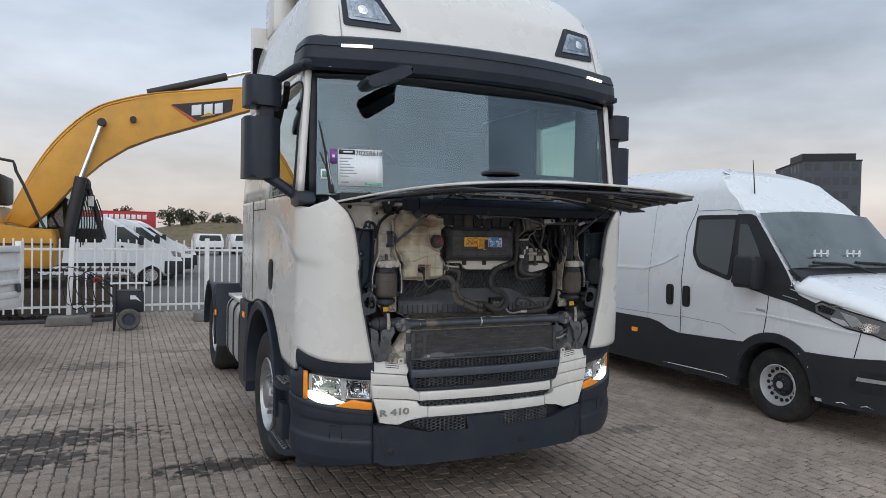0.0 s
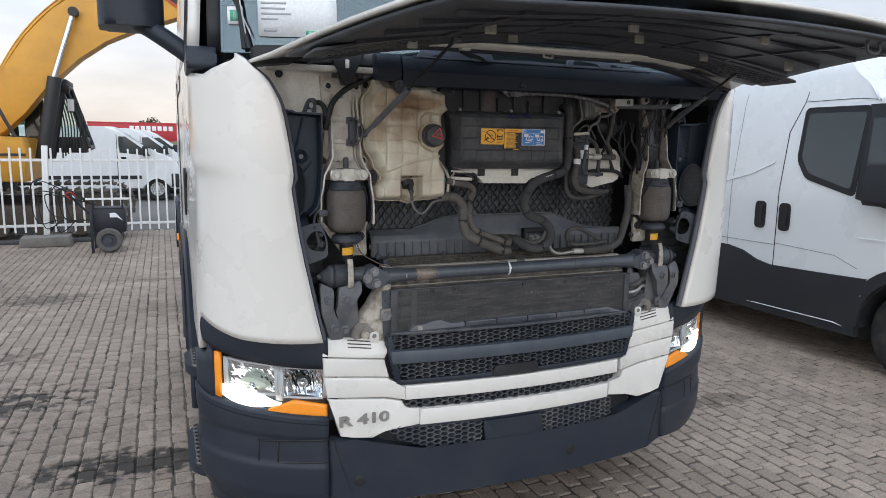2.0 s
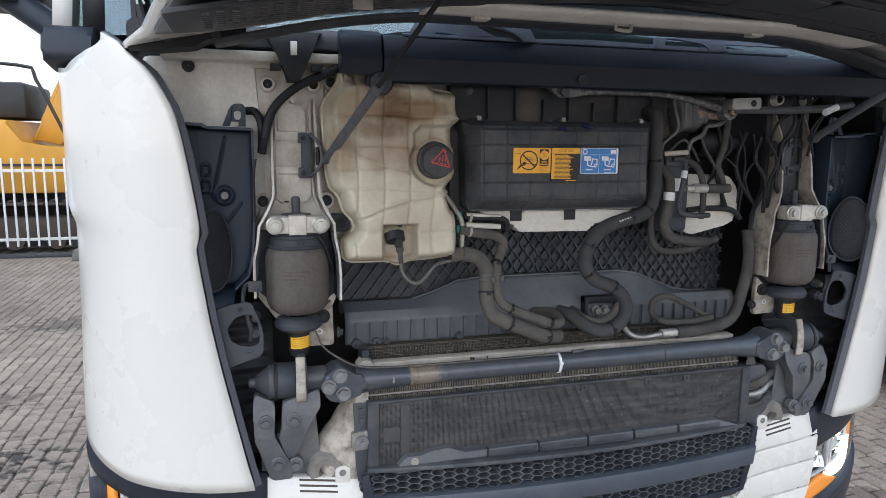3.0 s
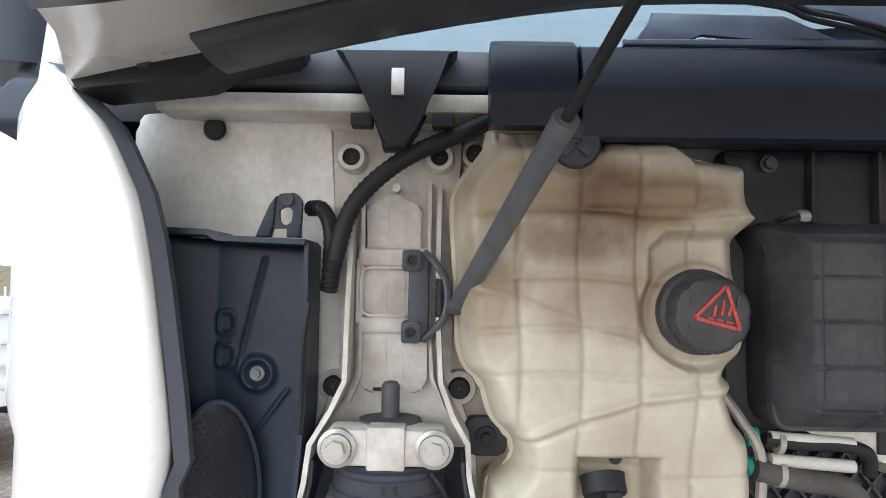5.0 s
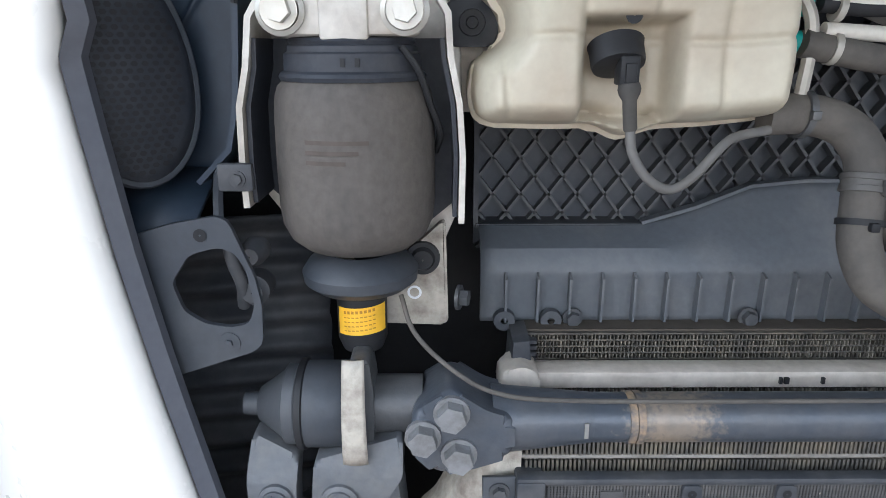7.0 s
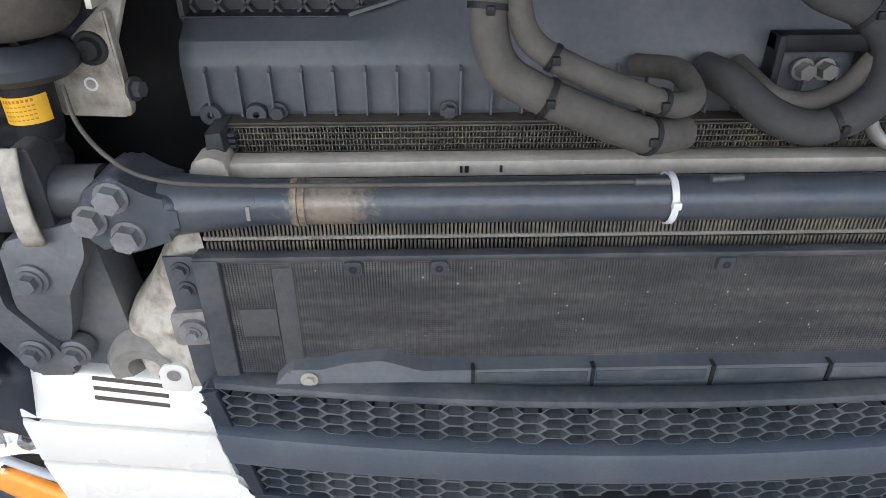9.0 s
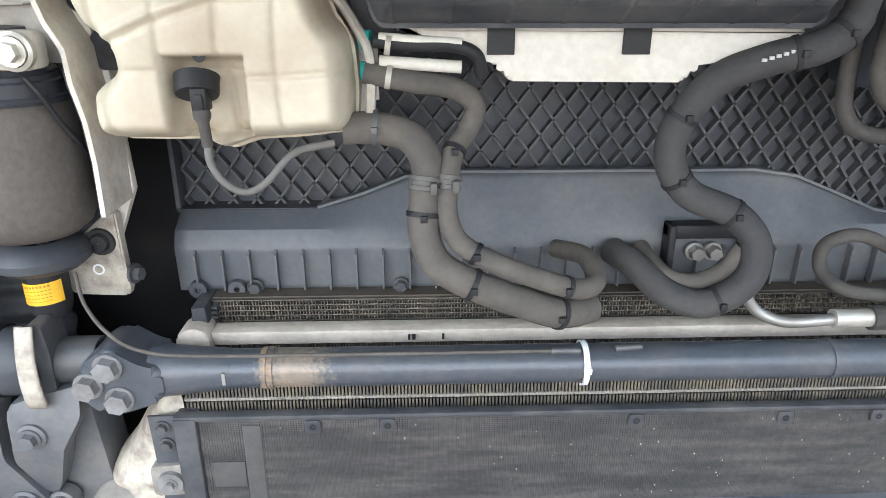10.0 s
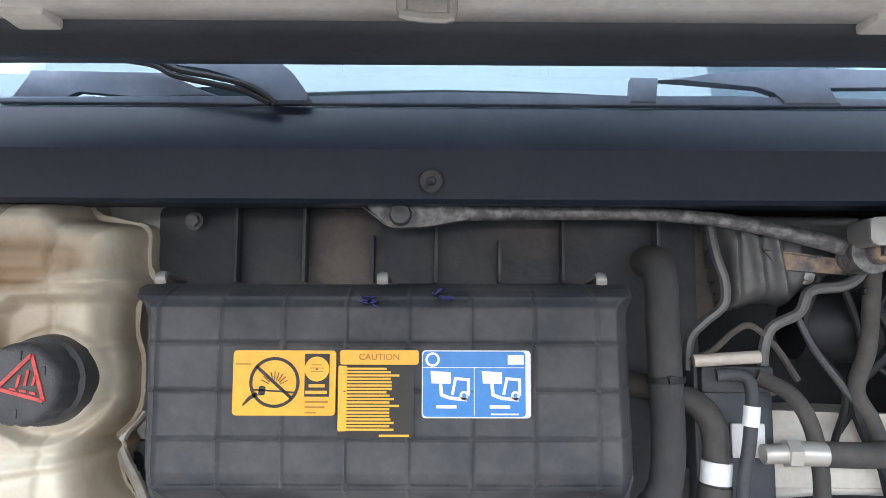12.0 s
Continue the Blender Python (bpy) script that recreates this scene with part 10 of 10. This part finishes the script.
for dy in (-0.38, 0.38):
    c = part("lift_cylinder", cyl(B(), (-3.28, dy, 1.35), (-3.00, dy, 2.78), 0.115, n=16), DIG_BLACK, ex, "black lift cylinder")
    part("lift_rod", cyl(B(), (-3.02, dy, 2.75), (-2.64, dy, 3.91), 0.05, n=12), CHROME, c, "bright lift rod")
    part("rod_eye", cyl(B(), (-2.64, dy - 0.06, 3.91), (-2.64, dy + 0.06, 3.91), 0.085, n=16), DIG_BLACK, c)
hull = part("machine_hull", prism(B(), [(-7.2, 0.98), (-7.2, 2.25), (-4.45, 2.15), (-4.30, 1.76), (-3.46, 1.72), (-3.40, 1.48), (-3.46, 0.98)], "y", -1.1, 1.4, 0.05), YELLOW, ex, "yellow machine body")
part("hull_band", box(B(), -7.2, -3.42, -1.12, -1.09, 1.42, 1.46), DIG_BLACK, hull)
part("turntable", cyl(B(), (-4.6, 0.2, 0.72), (-4.6, 0.2, 1.0), 0.8, n=32), DIG_BLACK, ex)
# driver's cab
cabx = part("driver_cab", box(B(), -4.0, -2.65, 0.45, 1.45, 1.45, 1.75, 0.03), DIG_BLACK, ex, "black framed driver's cab")
part("cab_roof", box(B(), -4.0, -2.9, 0.45, 1.45, 2.72, 2.82, 0.03), DIG_BLACK, cabx)
for a, b in (((-3.95, 0.5, 1.7), (-3.95, 0.5, 2.76)), ((-2.95, 0.5, 2.70), (-3.95, 0.5, 2.78)), ((-2.95, 0.5, 2.70), (-2.62, 0.5, 1.55)), ((-3.95, 1.4, 1.7), (-3.95, 1.4, 2.76)), ((-2.95, 1.4, 2.70), (-2.62, 1.4, 1.55)), ((-2.95, 0.5, 2.70), (-2.95, 1.4, 2.70)), ((-3.4, 0.5, 2.74), (-3.3, 0.5, 1.6)), ((-2.62, 0.5, 1.55), (-2.62, 1.4, 1.55))):
    part("cab_post", tube(B(), [a, b], 0.05, n=6, per=1), DIG_BLACK, cabx)
part("cab_pane", face(bp := B(), [(-3.95, 0.52, 1.72), (-2.66, 0.52, 1.62), (-2.96, 0.52, 2.70), (-3.95, 0.52, 2.75)]) and bp, CAB_GLASS, cabx, "greenish cab glass", smooth=0)
part("cab_pane", face(bp := B(), [(-2.63, 0.52, 1.6), (-2.63, 1.38, 1.6), (-2.96, 1.38, 2.68), (-2.96, 0.52, 2.68)]) and bp, CAB_GLASS, cabx, "greenish cab glass", smooth=0)
part("cab_seat", box(B(), -3.7, -3.3, 0.7, 1.2, 1.7, 2.4, 0.06), DIG_BLACK, cabx)
for k in range(9):
    x = -3.05 + 0.05 * k
    part("guard_bar", tube(B(), [(x, 0.38, 1.35 + 0.04 * k), (x + 0.02, 0.36, 2.0), (x - 0.10, 0.42, 2.62 - 0.03 * k)], 0.013, n=6, per=3), DIG_BLACK, cabx, "black cab guard bar")
part("digger_mirror", box(B(), -2.92, -2.78, 0.28, 0.34, 2.20, 2.46, 0.02), DIG_BLACK, ex, "black mirror")
part("digger_mirror_face", box(B(), -2.905, -2.795, 0.272, 0.282, 2.22, 2.44, 0.01), PAPER, ex)
part("work_lamp", box(B(), -3.0, -2.85, 0.25, 0.35, 2.55, 2.70, 0.03), DIG_BLACK, ex)
part("hand_rail", tube(B(), [(-6.2, -0.9, 2.2), (-6.2, -0.9, 3.0), (-4.3, -0.9, 3.02), (-4.05, -0.9, 2.8), (-3.7, -0.95, 2.0), (-3.45, -0.95, 1.5)], 0.028, n=7, per=3), DIG_BLACK, ex, "black hand rail")
part("engine_cover", box(B(), -7.0, -4.35, -0.4, 1.2, 2.2, 2.80, 0.08), DIG_BLACK, ex, "black rear cover")
# crawler tracks
for y0 in (-1.25, 1.0):
    L0, L1, r = -6.6, -2.3, 0.40
    loop = [(L1 + r * math.cos(a), 0.42 + r * math.sin(a)) for a in [math.pi / 2 - k * math.pi / 10 for k in range(11)]] + [(L0 + r * math.cos(a), 0.42 + r * math.sin(a)) for a in [-math.pi / 2 - k * math.pi / 10 for k in range(11)]]
    tr = part("track_frame", prism(B(), [(L0, 0.25), (L1, 0.25), (L1 + 0.2, 0.42), (L1, 0.6), (L0, 0.6), (L0 - 0.2, 0.42)], "y", y0 + 0.06, y0 + 0.5, 0.04), MUD, ex, "muddy track frame")
    per = sum((Vector(a) - Vector(b)).length for a, b in zip(loop, loop[1:] + loop[:1]))
    n_sh = 56
    pos, seg = [], list(zip(loop, loop[1:] + loop[:1]))
    for k in range(n_sh):
        want, run = k * per / n_sh, 0.0
        for a, b in seg:
            l = (Vector(a) - Vector(b)).length
            if run + l >= want:
                t = (want - run) / l if l else 0
                p, d = Vector(a).lerp(Vector(b), t), (Vector(b) - Vector(a)).normalized()
                pos.append((p, d))
                break
            run += l
    sme = bpy.data.meshes.new("track_shoe")
    bm = box(B(), -0.085, 0.085, 0.0, 0.58, -0.02, 0.02, 0.005)
    box(bm, -0.02, 0.01, 0.0, 0.58, 0.02, 0.06)
    bm.to_mesh(sme)
    bm.free()
    sme.materials.append(MUD)
    for p, d in pos:
        o = new("track_shoe", sme)
        o.parent = tr
        o.matrix_local = Matrix.Translation((p.x, y0, p.y)) @ Matrix.Rotation(-math.atan2(d.y, d.x), 4, "Y")
    for k in range(7):
        part("track_roller", cyl(B(), (L0 + 0.35 + k * 0.6, y0 + 0.02, 0.22), (L0 + 0.35 + k * 0.6, y0 + 0.5, 0.22), 0.14, n=16), MUD, tr)

# ---- row of vans beyond ----
base = None
for k, (x, y, w) in enumerate(((-0.82, 18.6, 0), (-0.28, 21.2, 0), (0.05, 23.8, 0))):
    m = pose(x, y, 0, 0, 0, 90)
    if base is None:
        fv = thing("panel_van", "white panel van parked in a row behind the fence", "van", m, "row of white vans")
        prof = [(5.2, 0.4), (5.2, 1.98), (5.0, 2.06), (2.0, 2.07), (1.75, 2.04), (1.5, 1.93), (0.62, 1.28), (0.2, 1.16), (-0.12, 1.02), (-0.25, 0.80), (-0.25, 0.4), (0.3, 0.35), (0.45, 0.62), (0.65, 0.70), (0.85, 0.62), (1.0, 0.35), (4.0, 0.35), (4.15, 0.62), (4.35, 0.70), (4.6, 0.62), (4.75, 0.35)]
        part("van_shell", prism(B(), prof, "x", 0.0, 1.95, 0.05), VAN_WHITE, fv, "white van shell")
        part("side_pane", prism(B(), [(1.60, 1.80), (1.60, 1.36), (0.80, 1.27), (0.88, 1.38), (1.42, 1.80)], "x", -0.006, 0.01), DARK_GLASS, fv, "dark cab window")
        part("side_pane", prism(B(), [(1.60, 1.80), (1.60, 1.36), (0.80, 1.27), (0.88, 1.38), (1.42, 1.80)], "x", 1.94, 1.956), DARK_GLASS, fv, "dark cab window")
        part("front_pane", face(bp := B(), [(0.12, 1.46, 1.925), (1.83, 1.46, 1.925), (1.83, 0.62, 1.305), (0.12, 0.62, 1.305)]) and bp, SCREEN_GLASS, fv, "grey windscreen", smooth=0)
        part("lower_trim", box(B(), -0.01, 1.96, -0.28, 0.28, 0.38, 0.78, 0.03), CLADDING, fv, "black bumper")
        part("side_strip", prism(B(), [(1.05, 0.62), (1.05, 0.72), (4.1, 0.72), (4.1, 0.62)], "x", -0.012, 0.0), CLADDING, fv)
        part("van_lamp", prism(B(), [(0.12, 1.12), (-0.20, 1.02), (-0.20, 0.90), (0.02, 0.92)], "x", -0.008, 0.01), CHROME, fv)
        part("grip", box(B(), -0.015, 0.0, 1.42, 1.55, 1.18, 1.24, 0.005), BLACK, fv)
        part("door_gap", box(B(), -0.004, 0.0, 1.64, 1.655, 0.55, 1.85), BLACK, fv)
        part("mirror_pod", box(B(), -0.22, -0.03, 0.85, 1.0, 1.26, 1.56, 0.04), CLADDING, fv)
        for xx, hub in ((0.16, -1), (1.79, 1)):
            for yy in (0.65, 4.37):
                wheel("wheel", xx, yy, 0.33, 0.22, fv, "black tyre", hub, 10, RIM_GREY)
        base = fv
    else:
        copy_thing(base, m)
tr_body = thing("box_van_body", "tall white box body behind the first van", "truck", Matrix.Translation((-3.6, 20.5, 0)))
part("box_body", box(B(), -3.0, 1.0, 0.0, 2.2, 0.5, 2.10, 0.04), VAN_WHITE, tr_body)
part("box_wheel", cyl(B(), (-1, -0.02, 0.4), (-1, 0.25, 0.4), 0.4), TYRE, tr_body)

# small cars far off
far_car = None
for x, y in ((2.97, 44.0), (5.6, 46.0), (8.4, 46.5)):
    m = Matrix.Translation((x, y, 0))
    if far_car is None:
        far_car = thing("parked_car", "small white van far across the yard", "car", m, "far parked vehicles")
        part("car_shell", prism(B(), [(-0.9, 0.3), (0.9, 0.3), (0.9, 1.0), (0.75, 1.45), (-0.75, 1.45), (-0.9, 1.0)], "y", 0.0, 3.8, 0.08), VAN_WHITE, far_car)
        part("car_glass", prism(B(), [(-0.72, 0.98), (0.72, 0.98), (0.65, 1.36), (-0.65, 1.36)], "y", -0.01, 0.05), DARK_GLASS, far_car)
        part("car_bumper", box(B(), -0.9, 0.9, -0.05, 0.1, 0.25, 0.55, 0.03), CLADDING, far_car)
        for xx in (-0.75, 0.75):
            part("car_tyre", cyl(B(), (xx - 0.1, 0.6, 0.3), (xx + 0.1, 0.6, 0.3), 0.3), TYRE, far_car)
    else:
        copy_thing(far_car, m)

RED = mat("machine_red", (0.45, 0.03, 0.04), 0.5, dirt=(0.3, 0.03, 0.03), amount=0.4)
# ---- bank with bushes ----
GRASS = mat("dry_grass", (0.175, 0.13, 0.072), 0.95, dirt=(0.065, 0.068, 0.03), amount=0.9, scale=1.6, fine=8, bump=0.3)
bm = sheet(B(), lambda u, v: (-60 + 120 * u, 58 + 22 * v, (2.3 + 0.5 * math.sin(u * 23) + 0.3 * math.sin(u * 61)) * smooth01(v * 1.6) - 0.02), 60, 12)
tagged(link_mesh("grass_bank", bm, GRASS, 60), "long bank of dry brown grass", "bank", kind="structure")
LEAF = mat("bush_leaf", (0.035, 0.045, 0.022), 0.8, dirt=(0.07, 0.065, 0.03), amount=0.7, scale=1.2, vary=0.35)
BARK = mat("bark", (0.05, 0.04, 0.03), 0.9)


def bush(x, y, z, w, h, seed):
    rnd = random.Random(seed)
    b = thing("bush", "dark green bush on the grass bank", "bush", Matrix.Translation((x, y, z)), "bushes on the bank")
    bm = B()
    for k in range(5):
        a = rnd.uniform(0, 6.28)
        tube(bm, [(0, 0, -0.2), (0.3 * math.cos(a), 0.3 * math.sin(a), h * 0.4), (w * 0.35 * math.cos(a), w * 0.35 * math.sin(a), h * 0.8)], lambda t: 0.07 - 0.05 * t, n=5, per=3)
    tagged(part("stem", bm, BARK, b), kind="stuff")
    lumps = [(rnd.uniform(-w / 2, w / 2), rnd.uniform(-w / 3, w / 3), rnd.uniform(0.25, 0.8) * h, rnd.uniform(0.25, 0.5) * h) for _ in range(9)]
    bm = B()
    for k in range(900):
        cx, cy, cz, r = rnd.choice(lumps)
        d = Vector((rnd.gauss(0, 1), rnd.gauss(0, 1), rnd.gauss(0, 1))).normalized() * r * rnd.random() ** 0.4
        p = Vector((cx, cy, cz)) + d
        _, e1, e2 = frame_of((rnd.gauss(0, 1), rnd.gauss(0, 1), rnd.gauss(0, 1)))
        sz = rnd.uniform(0.06, 0.14)
        face(bm, [p - e1 * sz, p + e2 * sz * 0.6, p + e1 * sz, p - e2 * sz * 0.6])
    tagged(part("foliage", bm, LEAF, b, smooth=0), kind="stuff")


for k, (x, w, h) in enumerate(((-14, 5, 1.6), (-2.6, 2.2, 1.4), (1.9, 1.9, 1.9), (3.0, 1.8, 1.5), (5.2, 2.8, 1.6), (7.4, 2.6, 1.2), (12, 5, 1.4))):
    bush(x, 84 if k == 1 else 70 + (k % 3), 2.7 if k == 1 else 2.2, w, h, 40 + k)

# red trailer behind the bank
trl = thing("box_trailer", "red box trailer with pale lettering beyond the bank", "trailer", Matrix.Translation((0.93, 80.5, 0)))
part("trailer_body", box(B(), -9.5, 0.0, 0.0, 2.5, 0.95, 3.62, 0.04), RED, trl)
part("top_rail", box(B(), -9.52, 0.02, -0.03, 0.02, 3.50, 3.64, 0.01), RED, trl)
for k in range(8):
    part("lettering_bar", box(B(), -5.4 + 0.57 * k, -5.4 + 0.57 * k + 0.42, -0.025, 0.0, 2.74, 3.25, 0.01), PAPER, trl)
for x in (-8.0, -6.8, -1.6):
    part("trailer_tyre", cyl(B(), (x, 0.1, 0.5), (x, 0.4, 0.5), 0.5), TYRE, trl)
part("trailer_leg", box(B(), -3.1, -2.9, 0.3, 0.5, 0.0, 1.0), IRON, trl)

# ---- office block far to the side ----
SLATE_WALL = mat("dark_cladding", (0.062, 0.075, 0.092), 0.6, dirt=(0.045, 0.054, 0.066), amount=0.5, scale=0.15, fine=2)
PANE_FAR = mat("far_window", (0.025, 0.032, 0.04), 0.35, amount=0.2)
off = thing("office_block", "dark grey office block beyond the yard", "building", pose(160.7, 119, 0, 0, 0, -38))
part("office_wall", box(B(), 0, 14.3, 0, 27, 0, 22.9), SLATE_WALL, off, "dark clad wall", smooth=0)
part("office_roof", box(B(), -0.2, 14.5, -0.2, 27.2, 22.9, 23.2), BLACK, off, "black flat roof edge", smooth=0)
part("plant_room", box(B(), 0.1, 13.0, 0.3, 12, 23.2, 24.9), BLACK, off, smooth=0)
pane = bpy.data.meshes.new("office_window")
bm = box(B(), -0.75, 0.75, -0.06, 0.02, -1.0, 1.0)
bm.to_mesh(pane)
bm.free()
pane.materials.append(PANE_FAR)
rnd = random.Random(8)
for fl in range(6):
    for k in range(6):
        if rnd.random() < 0.72:
            o = new("office_window", pane)
            o.parent = off
            o.location = (1.6 + 2.25 * k, 0, 2.8 + 3.7 * fl)
for fl in range(6):
    for k in range(7):
        if rnd.random() < 0.6:
            o = new("office_window", pane)
            o.parent = off
            o.matrix_local = Matrix.Translation((0, 3 + 3.4 * k, 2.8 + 3.7 * fl)) @ Matrix.Rotation(math.pi / 2, 4, "Z")
# machinery rack with red parts beyond the van
rack = thing("machinery_rack", "dark tubular machinery with red parts beyond the van", "machinery", Matrix.Translation((15.0, 9.0, 0)))
for k in range(7):
    part("rack_tube", tube(B(), [(-2 + 0.5 * k, 0, 0.0), (-2.0 + 0.55 * k, 0, 2.2), (-1.4 + 0.6 * k, 0, 2.9 - 0.1 * k), (0.0 + 0.5 * k, 0, 1.8)], 0.06, n=7), DIG_BLACK, rack)
part("rack_block", box(B(), -0.5, 2.5, 0.2, 1.0, 1.6, 2.5, 0.1), RED, rack, "red machine part")
part("rack_base", box(B(), -2.2, 3.0, -0.2, 1.4, 0.0, 0.5, 0.05), DIG_BLACK, rack)
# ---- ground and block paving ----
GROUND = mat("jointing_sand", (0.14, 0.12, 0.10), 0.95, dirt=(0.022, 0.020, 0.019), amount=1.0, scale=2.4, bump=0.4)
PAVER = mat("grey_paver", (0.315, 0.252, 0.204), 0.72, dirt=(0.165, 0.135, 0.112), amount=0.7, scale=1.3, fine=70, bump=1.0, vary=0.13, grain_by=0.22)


# the last two ovals darken broad areas, one of them under the truck
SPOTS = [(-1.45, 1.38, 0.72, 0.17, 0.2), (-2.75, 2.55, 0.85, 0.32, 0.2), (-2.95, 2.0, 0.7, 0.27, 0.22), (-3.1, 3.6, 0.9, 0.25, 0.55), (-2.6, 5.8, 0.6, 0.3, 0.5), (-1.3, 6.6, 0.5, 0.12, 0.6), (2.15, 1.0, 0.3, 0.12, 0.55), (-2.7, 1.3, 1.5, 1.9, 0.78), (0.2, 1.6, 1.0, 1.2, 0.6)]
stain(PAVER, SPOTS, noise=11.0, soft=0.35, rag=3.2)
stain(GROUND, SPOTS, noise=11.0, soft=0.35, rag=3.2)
bm = B()
face(bm, [(-2000, -2000, -0.009), (2000, -2000, -0.009), (2000, 2000, -0.009), (-2000, 2000, -0.009)])
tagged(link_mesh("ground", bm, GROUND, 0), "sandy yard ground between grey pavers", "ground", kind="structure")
pavement = tagged(new("pavement"), "grey block paving in long straight courses", "paving", kind="structure")
COL_W, LEN = 0.0925, 0.128
rnd = random.Random(77)


def paver_verts(w, l, jit):
    """A worn block: eight-sided, with cut and uneven corners and a rounded rim."""
    k = 0.009
    rim = [(-w + k, -l), (w - k, -l), (w, -l + k), (w, l - k), (w - k, l), (-w + k, l), (-w, l - k), (-w, -l + k)]
    if jit:
        rim = [(x + jit.uniform(-0.004, 0.0035) * (1 if x > 0 else -1), y + jit.uniform(-0.0045, 0.0035) * (1 if y > 0 else -1)) for x, y in rim]
    return [(x, y, -0.022) for x, y in rim] + [(x, y, -0.005) for x, y in rim] + [(x * (1 - 0.007 / w), y * (1 - 0.007 / l), 0.0) for x, y in rim]


PAVER_FACES = [(a + i, a + (i + 1) % 8, a + 8 + (i + 1) % 8, a + 8 + i) for a in (0, 8) for i in range(8)] + [tuple(range(16, 24))]
shared = []
for k in range(12):
    me = bpy.data.meshes.new("paver")
    w, l = COL_W / 2 - 0.0028 - 0.0012 * (k % 3), LEN / 2 - 0.0032 - 0.0016 * (k % 2)
    me.from_pydata(paver_verts(w, l, rnd), [], PAVER_FACES)
    me.materials.append(PAVER)
    shared.append(me)
rest_v, rest_f, single = [], [], 0
for i in range(-78, 82):
    x = i * COL_W
    offset = (i % 2) * LEN / 2 + rnd.uniform(-0.02, 0.02)
    for j in range(-42, 92):
        y = j * LEN + offset
        dz, rz = rnd.uniform(-0.003, 0.0015), rnd.uniform(-0.045, 0.045)
        tx, ty = rnd.uniform(-0.009, 0.009), rnd.uniform(-0.008, 0.008)
        m = Matrix.Translation((x + rnd.uniform(-0.004, 0.004), y + rnd.uniform(-0.004, 0.004), dz)) @ Euler((tx, ty, rz)).to_matrix().to_4x4()
        if -2.35 < x < -1.15 and 0.75 < y < 6.0 and single < 290:
            o = new("paver", rnd.choice(shared))
            o.parent = pavement
            o.matrix_local = m
            single += 1
        else:
            n0 = len(rest_v)
            w, l = COL_W / 2 - rnd.uniform(0.0025, 0.0055), LEN / 2 - rnd.uniform(0.0025, 0.0065)
            rest_v += [tuple(m @ Vector(p)) for p in paver_verts(w, l, rnd)]
            rest_f += [tuple(n0 + q for q in f) for f in PAVER_FACES]
me = bpy.data.meshes.new("paver_field")
me.from_pydata(rest_v, [], rest_f)
me.materials.append(PAVER)
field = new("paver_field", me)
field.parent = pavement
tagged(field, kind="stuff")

# asphalt beyond the fence
ASPHALT = mat("yard_asphalt", (0.155, 0.148, 0.140), 0.85, dirt=(0.09, 0.086, 0.082), amount=0.6, scale=0.5, fine=30, bump=0.3)
bm = box(B(), -60, 60, 11.78, 57.5, -0.02, -0.002)
tagged(link_mesh("road", bm, ASPHALT, 0), "worn grey asphalt beyond the fence", "asphalt", kind="structure")
